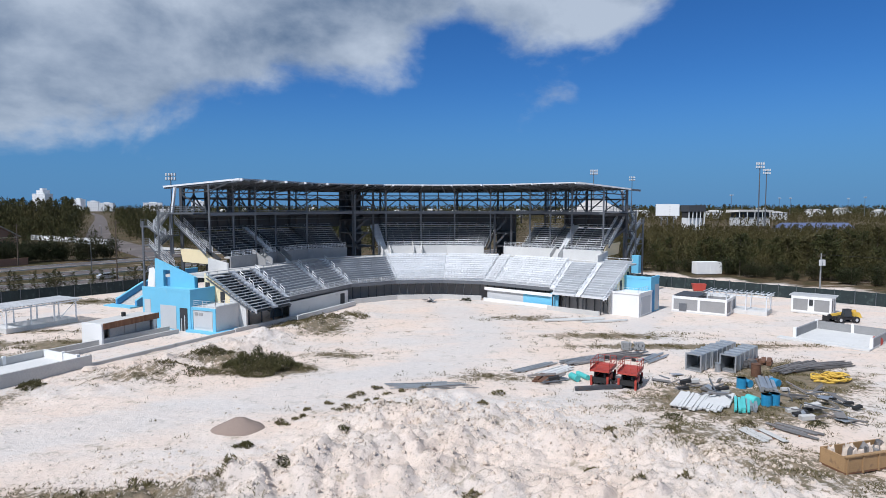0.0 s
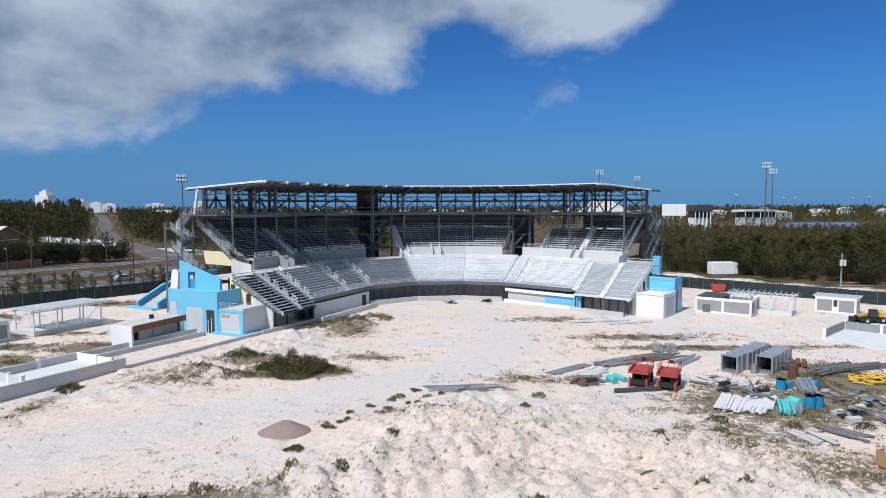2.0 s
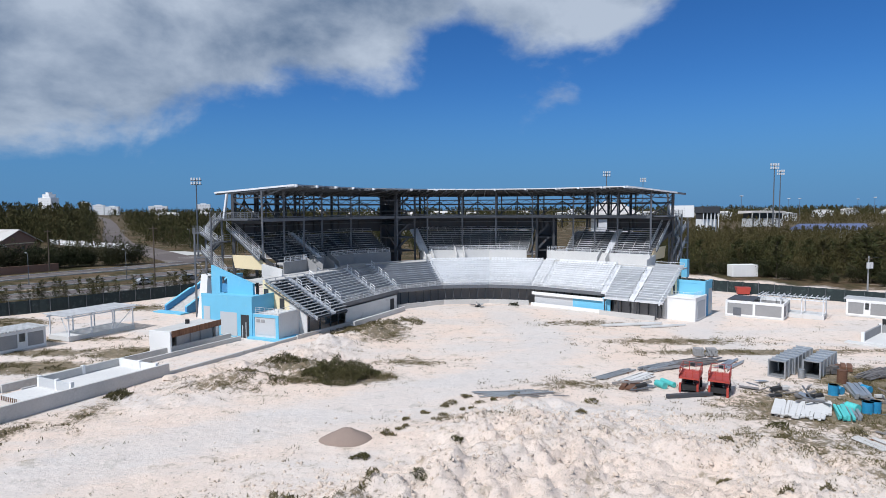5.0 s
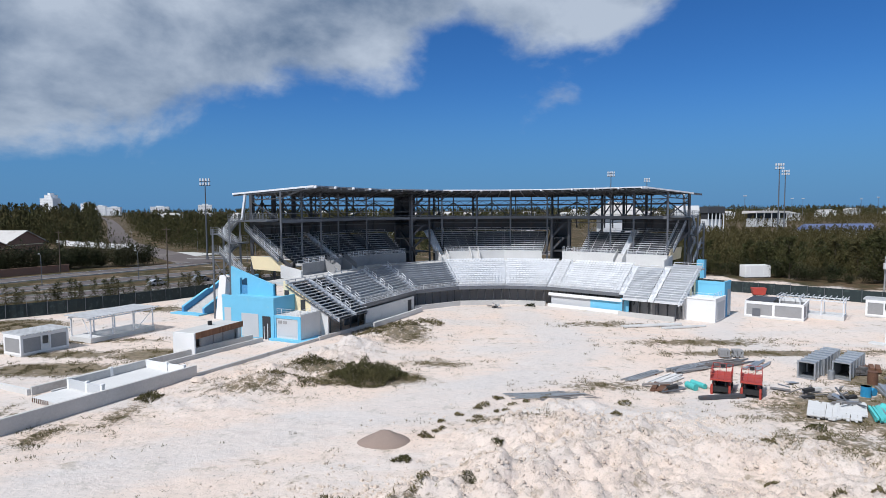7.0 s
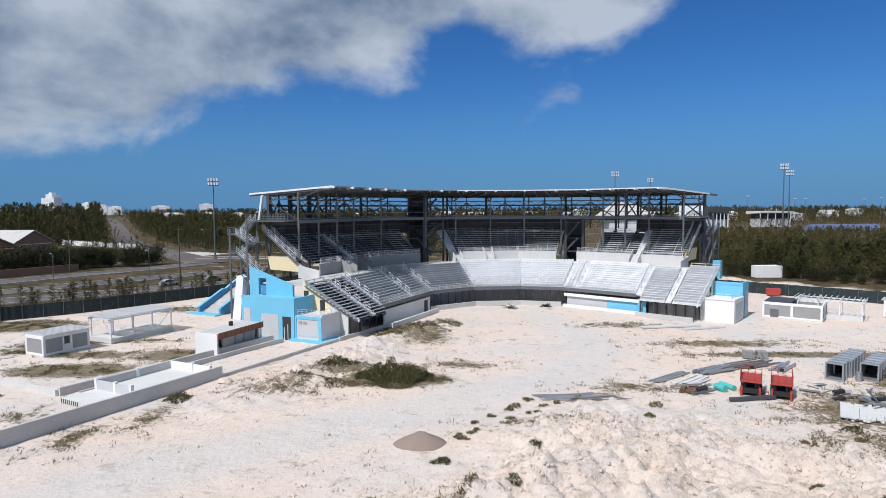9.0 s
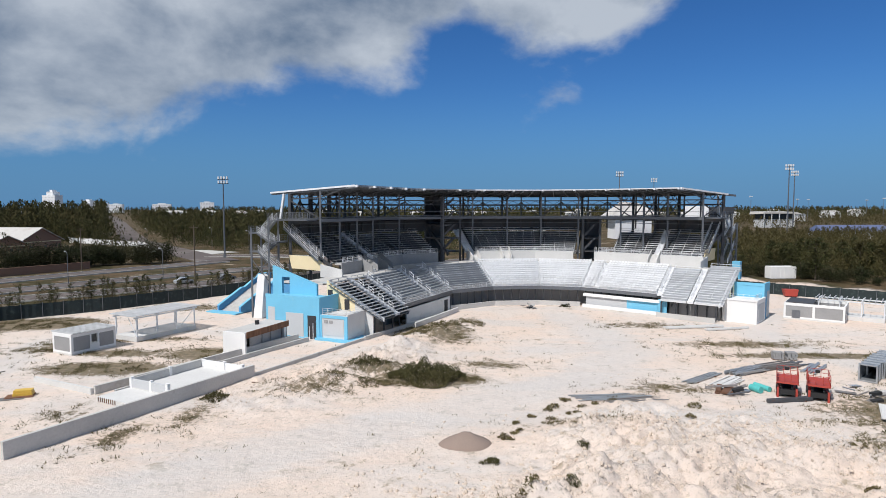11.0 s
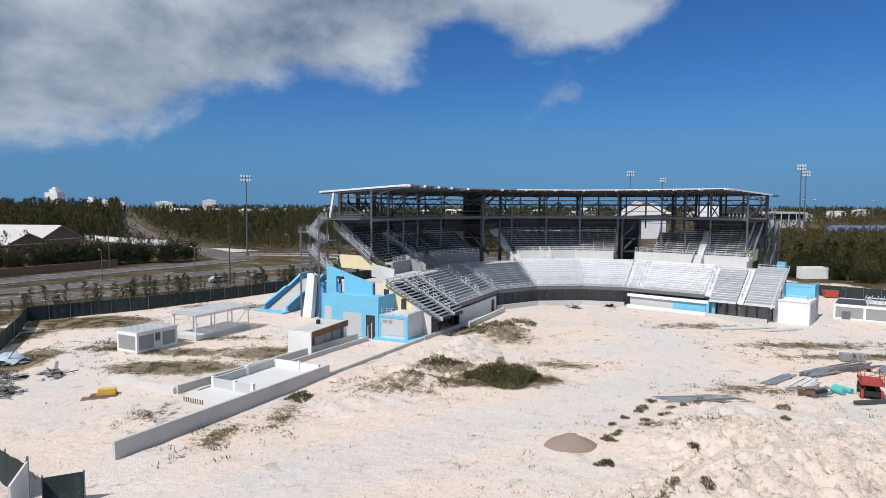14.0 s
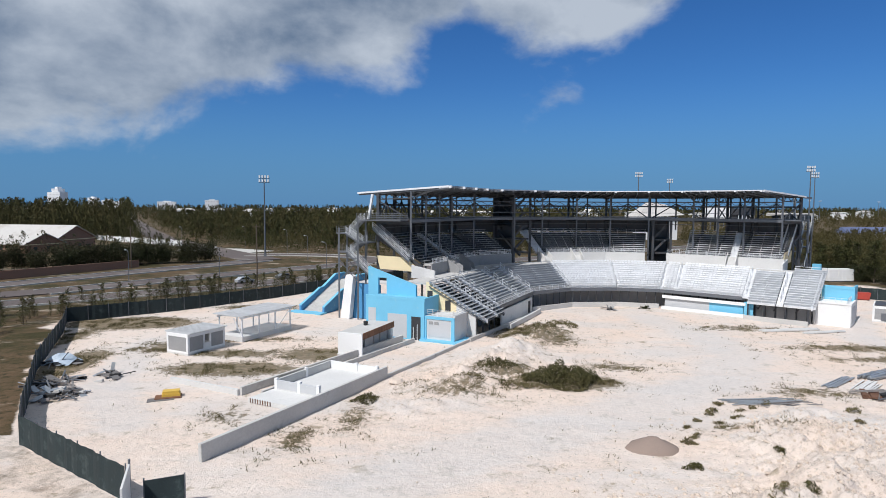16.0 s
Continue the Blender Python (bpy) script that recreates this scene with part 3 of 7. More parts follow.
def aisle(i, f, d_start, z_start, rows, rd, rz, width):
    """Steps between two blocks, with rail hoops on alternate rows."""
    a = new("aisle")
    a.parent = stand
    ln = (spot(i, 1, 0) - spot(i, 0, 0)).length
    w = width / ln / 2
    for r in range(rows):
        s = Shape()
        d, z = d_start + r * rd, z_start + r * rz
        strip(s, i, f - w, f + w, d, d + rd, z - 0.3, z + 0.02)
        strip(s, i, f - w, f + w, d + rd / 2, d + rd, z + 0.02, z + 0.17)
        part("step", s, M["alu"], a, at=HOME)
    for r in range(1, rows - 2, 3):
        h = Shape()
        p, q = spot(i, f, d_start + r * rd + 0.1), spot(i, f, d_start + (r + 1.7) * rd)
        za, zb = z_start + r * rz, z_start + (r + 1.7) * rz
        for hh in (0.92, 0.5):
            h.tube((*p, za + hh), (*q, zb + hh), 0.035, n=6)
        h.tube((*p, za), (*p, za + 0.95), 0.035, n=6)
        h.tube((*q, zb - 0.2), (*q, zb + 0.95), 0.035, n=6)
        part("handrail", h, M["rail"], a, "bright metal handrail hoop", at=HOME)


def rail_run(pts, parent, mt, height=1.05, gap=1.6, name="guard_rail", mesh_bars=True):
    """A guard rail along 3D points at its foot."""
    s = Shape()
    for a, b in zip(pts, pts[1:]):
        a, b = Vector(a), Vector(b)
        up = Vector((0, 0, 1))
        for h in ((height, height * 0.66, height * 0.36, 0.12) if mesh_bars else (height, height * 0.55)):
            s.beam(a + up * h, b + up * h, 0.045)
        n = max(1, round((b - a).length / gap))
        for k in range(n + 1):
            p = a + (b - a) * (k / n)
            s.beam(p, p + up * height, 0.055)
        if mesh_bars:
            m = max(1, round((b - a).length / 0.3))
            for k in range(m):
                p = a + (b - a) * (k / m)
                s.beam(p + up * 0.12, p + up * height, 0.02)
    return part(name, s, mt, parent, at=HOME)


Z0 = 3.45
LOWER = [(0, -0.02, 0.145, 1), (0, 0.18, 0.31, 1), (0, 0.345, 0.70, 0), (0, 0.735, 1.0, 0), (1, 0.03, 1.0, 0), (2, 0.03, 1.0, 0), (3, 0.04, 1.0, 0),
         (4, 0.02, 0.10, 0), (4, 0.14, 0.575, 0), (4, 0.615, 0.79, 1), (4, 0.84, 1.025, 1)]
for i, fa, fb, end in LOWER:
    n0 = 2 if end else 0
    seat_block("lower_seating", i, fa, fb, -n0 * ROW_D, Z0 - n0 * ROW_Z, (15 if fb > 1.01 else 13) + n0, ROW_D, ROW_Z, "stepped aluminium bench seating, dusty and unused", "open" if i == 0 and end else "closed" if end or i < 2 else "chairs")
for i, f, end in ((0, 0.162, 1), (0, 0.327, 0), (0, 0.717, 0), (1, 0.005, 0), (2, 0.005, 0), (3, 0.01, 0), (4, 0.0, 0), (4, 0.12, 0), (4, 0.595, 0), (4, 0.815, 1)):
    n0 = 2 if end else 0
    aisle(i, f, -n0 * ROW_D, Z0 - n0 * ROW_Z, 13 + n0, ROW_D, ROW_Z, 0.95)
D1, Z1 = 13 * ROW_D, Z0 + 13 * ROW_Z        # back of the lower seats
D2, Z2 = 11.6, 9.0                           # front of the upper seats
UR_D, UR_Z, UROWS = 0.66, 0.37, 12
D3, Z3 = D2 + 1.2 + UROWS * UR_D, Z2 + UROWS * UR_Z
for i in range(5):
    fa, fb = (0.0, 1.0)
    s = Shape()
    strip(s, i, fa, fb, D1, D2, Z1 - 0.55, Z1 - 0.30)
    part("concourse_slab", s, M["concrete"], stand, at=HOME)
    for wa, wb in (((0.30, 0.52), (0.56, 0.69), (0.75, 1.0)), ((0.0, 0.52), (0.97, 1.0)), ((0.0, 0.03), (0.10, 1.0)), ((0.0, 0.62), (0.95, 1.0)), ((0.0, 0.40), (0.47, 0.76)))[i]:
        s = Shape()
        strip(s, i, wa, wb, D2 - 0.25, D2, Z1 - 0.30, Z2 + 0.1)
        # left walls take block grey so that their colour holds the recess's shade
        part("concourse_wall", s, M["block" if i < 2 else "concrete_light"], stand, "concourse wall in shade-darkened grey" if i < 2 else "pale concrete concourse wall", at=HOME)
        s = Shape()
        strip(s, i, wa, wb, D2, D2 + 1.25, Z2 - 0.25, Z2 - 0.05)
        part("upper_walkway", s, M["concrete"], stand, at=HOME)
        rail_run([(*spot(i, wa + 0.01, D2 - 0.12), Z2 + 0.05), (*spot(i, wb - 0.01, D2 - 0.12), Z2 + 0.05)], stand, M["rail"], 0.9)
    # front rail at the foot of the seats
    rail_run([(*spot(i, 0.345 if i == 0 else 0.0, -0.05), Z0), (*spot(i, 0.575 if i == 4 else 1.0, -0.05), Z0)], stand, M["rail"], 0.85)
for i, fa, fb in ((0, 0.33, 0.69), (0, 0.72, 1.0), (1, 0.0, 0.55), (2, 0.12, 1.0), (3, 0.0, 0.62), (4, 0.10, 0.42), (4, 0.45, 0.74)):
    seat_block("upper_seating", i, fa, fb, D2 + 1.2, Z2, UROWS, UR_D, UR_Z, "upper tier of stepped aluminium benches under the roof", "open")
for i, f in ((0, 0.705), (2, 0.06), (4, 0.435)):
    aisle(i, f, D2 + 1.2, Z2, UROWS, UR_D, UR_Z, 0.9)


def access_stair(i, f):
    """Short flight from the concourse up to the upper tier, between solid parapets."""
    a = new("access_stair")
    a.parent = stand
    ln = (spot(i, 1, D2) - spot(i, 0, D2)).length
    w = 0.75 / ln
    n = 9
    for k in range(n):
        s = Shape()
        da = D2 - 2.2 + 2.9 * k / n
        strip(s, i, f - w, f + w, da, da + 2.9 / n, Z1 - 0.3, Z1 - 0.3 + (Z2 - Z1 + 0.3) * (k + 1) / n)
        part("step", s, M["concrete_light"], a, at=HOME)
    for e in (f - w * 1.25, f + w * 1.05):
        s = Shape()
        p, q = spot(i, e, D2 - 2.4), spot(i, e, D2 + 0.7)
        t2 = DIRS[i] * 0.14
        s.prism([(*p, Z1 - 0.3), (*q, Z1 - 0.3), (*q, Z2 + 0.95), (*p, Z1 + 0.75)], [(*(p + t2), Z1 - 0.3), (*(q + t2), Z1 - 0.3), (*(q + t2), Z2 + 0.95), (*(p + t2), Z1 + 0.75)])
        # left parapets darkened the same way, shade put into the grey
        part("parapet", s, M["block" if i < 2 else "concrete_light"], a, at=HOME)


for i, f in ((0, 0.54), (0, 0.72), (2, 0.065), (2, 0.55), (4, 0.435)):
    access_stair(i, f)

# roof: front edge high, back edge low
RF, RB, ZF, ZB = 8.1, 24.2, 21.25, 20.3


def roof_point(k, d):
    """Corners of the roof plan at offset d: 0 the left end, 1-4 the bends, 5 the right end."""
    if k == 0:
        return on(0, 7.2, d)
    if k == 5:
        f = (d - RF) / (RB - RF)
        return on(4, 14.7 + 4.2 * f, RF + 12.4 * f)
    return corner(k, d)


def roof_z(d):
    return ZF + (ZB - ZF) * (d - RF) / (RB - RF)


for k in range(5):
    s = Shape()
    a0, b0, a1, b1 = roof_point(k, RF), roof_point(k + 1, RF), roof_point(k, RB), roof_point(k + 1, RB)
    s.prism([(*a0, ZF - 0.10), (*b0, ZF - 0.10), (*b1, ZB - 0.10), (*a1, ZB - 0.10)], [(*a0, ZF), (*b0, ZF), (*b1, ZB), (*a1, ZB)])
    part("roof_sheet", s, M["roofsheet"], stand, "grey profiled roof sheeting", at=HOME)
    s = Shape()
    s.beam((*a0, ZF - 0.08), (*b0, ZF - 0.08), 0.12, 0.2)
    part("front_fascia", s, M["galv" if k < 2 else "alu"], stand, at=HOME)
    s = Shape()
    for d in np.linspace(RF + 1.2, RB - 0.6, 9):
        p, q = roof_point(k, d), roof_point(k + 1, d)
        s = Shape().beam((*p, roof_z(d) - 0.22), (*q, roof_z(d) - 0.22), 0.12, 0.22)
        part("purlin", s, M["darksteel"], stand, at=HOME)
for k, nm in ((0, "end_fascia"), (5, "end_fascia")):
    s = Shape()
    s.beam((*roof_point(k, RF - 0.1), ZF - 0.1), (*roof_point(k, RB + 0.1), ZB - 0.1), 0.14, 0.27)
    part(nm, s, M["whitesteel"], stand, "white steel roof edge beam", at=HOME)

# frames: column pairs with a cantilever truss each
FRAMES = [(0, None, m) for m in (7.4, 12.6, 17.8, 23.0)] + [(1, 0.12, None), (1, 0.72, None), (2, 0.14, None), (2, 0.62, None), (3, 0.1, None), (3, 0.66, None)] + [(4, None, m) for m in (0.8, 5.4, 10.0, 14.4)]
DC, DB = 14.6, 20.6


def frame_spot(fr, d):
    i, f, m = fr
    return spot(i, f, d) if m is None else on(i, m + (0.30 * (d - RF) if i == 4 and m > 14 else 0.0), d)


for fr in FRAMES:
    bent = new("roof_frame")
    bent.parent = stand
    c, b = frame_spot(fr, DC), frame_spot(fr, DB)
    s = Shape()
    s.beam((*c, 6.9), (*c, roof_z(DC) - 0.3), 0.27)
    part("front_column", s, M["steel"], bent, at=HOME)
    s = Shape()
    s.beam((*b, 0.0), (*b, roof_z(DB) - 0.3), 0.42)
    # rear and truss members use the darker steel, shade set in its colour
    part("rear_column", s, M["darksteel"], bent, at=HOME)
    s = Shape()
    f0, f1 = frame_spot(fr, RF - 0.35), frame_spot(fr, RB)
    s.beam((*f0, roof_z(RF) - 0.32), (*f1, roof_z(RB) - 0.3), 0.2, 0.36)
    part("rafter", s, M["steel"], bent, at=HOME)
    s = Shape()
    low = [(RF + 2.0, 0.45), (DC, 1.5), (DB, 1.35)]
    for (da, ha), (db, hb) in zip(low, low[1:]):
        s.beam((*frame_spot(fr, da), roof_z(da) - ha), (*frame_spot(fr, db), roof_z(db) - hb), 0.16)
    ds = list(np.linspace(RF + 3.4, DB, 9))
    for j, (da, db) in enumerate(zip(ds, ds[1:])):
        def lowz(d):
            return roof_z(d) - (0.45 + 1.05 * (d - RF - 2) / (DC - RF - 2) if d < DC else 1.45)
        za, zb = (lowz(da), roof_z(db) - 0.4) if j % 2 else (roof_z(da) - 0.4, lowz(db))
        s.beam((*frame_spot(fr, da), za), (*frame_spot(fr, db), zb), 0.10)
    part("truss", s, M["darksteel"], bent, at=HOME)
    s = Shape()
    s.beam((*c, 15.4), (*b, 15.4), 0.25, 0.4)
    s.beam((*c, 16.0), (*b, 19.0), 0.16)
    part("floor_beam", s, M["darksteel"], bent, at=HOME)
    s = Shape()
    s.beam((*frame_spot(fr, D2 + 1.0), Z2 - 0.4), (*b, Z3 - 0.4), 0.3, 0.5)
    part("raker", s, M["darksteel"], bent, at=HOME)
# long beams between the frames
for a, b in zip(FRAMES, FRAMES[1:]):
    for nm, d, z, w, h, mt in (("deck_edge_beam", DC - 0.1, 15.75, 0.25, 0.5, "steel"), ("deck_kerb", DC - 0.3, 16.25, 0.06, 0.08, "steel"), ("deck_rail", DC - 0.3, 17.0, 0.06, 0.08, "steel"), ("seat_top_rail", DB - 0.4, 14.6, 0.08, 0.12, "steel"), ("eaves_truss_chord", DC, 19.15, 0.16, 0.18, "darksteel"), ("eaves_truss_chord", DC, 18.35, 0.14, 0.16, "darksteel"),
                               ("rear_beam", DB, 15.5, 0.25, 0.5, "darksteel"), ("rear_beam", DB, 18.3, 0.2, 0.3, "darksteel")):
        s = Shape()
        pa, pb = frame_spot(a, d), frame_spot(b, d)
        s.beam((*pa, z), (*pb, z), w, h)
        part(nm, s, M[mt], stand, at=HOME)
    pa, pb = frame_spot(a, DC), frame_spot(b, DC)
    n = 6
    for j in range(n):
        p, q = pa + (pb - pa) * (j / n), pa + (pb - pa) * ((j + 1) / n)
        part("eaves_truss_web", Shape().beam((*p, 19.1 if j % 2 else 18.4), (*q, 18.4 if j % 2 else 19.1), 0.08), M["darksteel"], stand, at=HOME)
    s = Shape()
    pa, pb = frame_spot(a, DB), frame_spot(b, DB)
    s.beam((*pa, 15.6), (*((pa + pb) / 2), 18.9), 0.2)
    s.beam((*pb, 15.6), (*((pa + pb) / 2), 18.9), 0.2)
    part("knee_brace", s, M["darksteel"], stand, at=HOME)
    mid = (pa + pb) / 2
    for p in (mid, pa + (pb - pa) * 0.12):
        part("rear_post", Shape().beam((*p, Z3), (*p, 20.0), 0.24), M["darksteel"], stand, at=HOME)
    # upper deck floor behind the beam
    s = Shape()
    s.prism([(*frame_spot(a, DC + 0.1), 15.85), (*frame_spot(b, DC + 0.1), 15.85), (*frame_spot(b, DB), 15.85), (*frame_spot(a, DB), 15.85)],
            [(*frame_spot(a, DC + 0.1), 16.0), (*frame_spot(b, DC + 0.1), 16.0), (*frame_spot(b, DB), 16.0), (*frame_spot(a, DB), 16.0)])
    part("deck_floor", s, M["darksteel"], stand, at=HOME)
    # added sheet fills the dark band behind the upper tier, except the way out
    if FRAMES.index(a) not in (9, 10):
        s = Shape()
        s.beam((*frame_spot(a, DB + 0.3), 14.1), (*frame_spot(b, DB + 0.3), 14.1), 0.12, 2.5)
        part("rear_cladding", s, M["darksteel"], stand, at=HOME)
    # light cantilever ribs between the frames
    for f in (0.33, 0.67):
        s = Shape()
        lerp = lambda d: frame_spot(a, d) + (frame_spot(b, d) - frame_spot(a, d)) * f
        s.beam((*lerp(RF - 0.3), ZF - 0.34), (*lerp(DB), roof_z(DB) - 0.42), 0.13, 0.3)
        part("rib", s, M["steel"], stand, at=HOME)
for fr in FRAMES:
    s = Shape()
    s.beam((*frame_spot(fr, RF - 0.5), ZF - 0.16), (*frame_spot(fr, RF + 1.6), ZF - 0.30), 0.30, 0.34)
    part("beam_end", s, M["whitesteel"], stand, at=HOME)


# ---- end buildings, roads and the things on the site ----
def end_frame(side):
    """Plan points by distance outward from the stand's end (q) and back from its front (d)."""
    if side == "left":
        return lambda q, d: on(0, -q, d)
    return lambda q, d: on(4, 23.95 + q, d)


def box_qd(pt, q0, q1, d0, d1, z0, z1):
    p = [pt(q0, d0), pt(q1, d0), pt(q1, d1), pt(q0, d1)]
    area = sum(p[k - 1].x * p[k].y - p[k].x * p[k - 1].y for k in range(4))
    return Shape().poly(p if area > 0 else p[::-1], z0, z1)


def slab_qz(pt, q0, q1, outline):
    """A wall across the end: outline in (d, z), from q0 to q1 thick."""
    s = Shape()
    return s.prism([(*pt(q0, d), z) for d, z in outline], [(*pt(q1, d), z) for d, z in outline])


def clubhouse(side):
    pt = end_frame(side)
    o = (*pt(2.5, 6.0), 0.0)
    t = thing("clubhouse", *o, label="sky-blue and white rendered clubhouse block against the stand's end", category="building")
    P = lambda n, s, m, lab="": part(n, s, M[m], t, lab, at=o)
    # low front block with a terrace on top
    d0, q1 = (0.8, 4.9) if side == "right" else (1.7, 4.5)
    P("front_block", box_qd(pt, 0.05, q1, d0, 6.0, 0.0, 3.45), "white" if side == "right" else "concrete_light")
    P("terrace_kerb", box_qd(pt, -0.05, q1 + 0.08, d0 - 0.1, d0 + 0.15, 3.45, 3.7), "white" if side == "right" else "concrete_light")
    db = 15.2 if side == "left" else 9.6
    P("tall_block", box_qd(pt, 0.1, 4.7, 6.05, db, 0.0, 5.3), "blue", "sky-blue painted block with a parapet")
    P("parapet", box_qd(pt, 4.45, 4.72, 6.0, db + 0.05, 5.3, 5.75), "blue")
    P("parapet", box_qd(pt, 0.1, 4.45, 6.0, 6.25, 5.3, 5.75), "blue")
    if side == "left":
        P("blue_base", box_qd(pt, 1.0, 5.2, 0.6, 6.5, 0.0, 0.35), "blue")
        P("panel", box_qd(pt, 4.5, 4.54, 2.3, 5.6, 0.7, 2.9), "greypaint")
        P("frame_strip", box_qd(pt, 4.5, 4.6, 1.65, 2.15, 0.35, 3.45), "blue")
        P("frame_strip", box_qd(pt, 4.5, 4.6, 5.75, 6.05, 0.35, 3.45), "blue")
        P("frame_strip", box_qd(pt, 4.5, 4.59, 2.15, 5.75, 3.05, 3.45), "blue")
        for d in (4.0, 4.8):
            P("vent", box_qd(pt, 4.54, 4.58, d, d + 0.6, 2.35, 2.75), "block")
        P("doorway", box_qd(pt, 4.7, 4.74, 6.6, 8.0, 0.0, 3.2), "dark", "dark open doorway")
        P("panel", box_qd(pt, 4.7, 4.74, 8.7, 11.7, 0.2, 3.4), "greypaint")
        P("panel", box_qd(pt, 4.7, 4.74, 13.6, 14.8, 1.8, 4.0), "greypaint")
        for d, z in ((7.0, 1.0), (7.6, 0.6)):
            P("door_frame", box_qd(pt, 4.75, 4.82, d, d + 0.1, 0.0, z + 1.2), "rail")
    else:
        P("panel", box_qd(pt, 4.9, 4.95, 1.6, 5.3, 0.3, 3.0), "greypaint")
        P("terrace_kerb", box_qd(pt, 4.7, 4.98, 0.95, 6.0, 3.45, 3.7), "white")
        P("doorway", box_qd(pt, 4.7, 4.74, 6.3, 7.4, 0.0, 3.6), "deepblue")
        P("panel", box_qd(pt, 4.7, 4.75, 7.7, 9.3, 0.2, 4.4), "greypaint")
        P("stair_head", box_qd(pt, -2.9, -1.6, 16.4, 17.6, 5.0, 8.2), "blue")
        # wall below the seat end, its shadow given by the deeper blue
        P("low_wall", box_qd(pt, 0.3, 0.7, 9.6, 16.4, 0.0, 4.6), "deepblue")
    # terrace railing
    s = Shape()
    a, b, c = pt(0.3, 1.9), pt(4.3, 1.9), pt(4.3, 5.8)
    for p, q in ((a, b), (b, c)):
        for h in (4.3, 4.0, 3.75):
            s.beam((*p, h), (*q, h), 0.035)
        for k in range(6):
            r = p + (q - p) * (k / 5)
            s.beam((*r, 3.45), (*r, 4.3), 0.04)
    P("railing", s, "rail")
    # raking blue wall beside the seats, with its window opening
    for nm, ol in () if side == "right" else (("raking_wall", [(9.4, 3.4), (14.2, 3.4), (14.2, 8.35), (9.4, 6.9)]), ("raking_wall", [(15.6, 3.4), (17.3, 3.4), (17.3, 9.3), (15.6, 8.78)]),
                   ("raking_wall", [(14.2, 7.7), (15.6, 7.7), (15.6, 8.78), (14.2, 8.35)]), ("raking_wall", [(14.2, 3.4), (15.6, 3.4), (15.6, 5.3), (14.2, 5.3)])):
        P(nm, slab_qz(pt, 0.35, 0.75, ol), "blue")
    # cream walls under the rake of the seats
    top = lambda d: Z0 - 0.35 + (d / ROW_D) * ROW_Z
    P("cream_wall", slab_qz(pt, 0.0, 0.25, [(3.3, 3.0), (8.0, 3.0), (8.0, top(8.0)), (3.3, top(3.3))]), "cream", "cream painted wall under the seats")
    P("cream_wall", slab_qz(pt, 0.0, 0.25, [(0.4, 0.2), (3.3, 0.2), (3.3, top(3.3)), (0.4, top(0.4))]), "concrete_light" if side == "left" else "concrete")
    P("opening", slab_qz(pt, 0.25, 0.3, [(4.2, 3.5), (5.0, 3.5), (5.0, 5.0), (4.2, 5.0)]), "dark")
    P("opening", slab_qz(pt, 0.25, 0.3, [(7.0, 3.5), (7.8, 3.5), (7.8, 6.2), (7.0, 6.2)]), "dark")
    P("stringer", slab_qz(pt, -0.05, 0.18, [(-1.3, 2.3), (-1.3, 2.75), (7.6, top(7.6) + 0.35), (7.6, top(7.6) - 0.1)]), "rail")
    return t


clubhouse("left")
clubhouse("right")


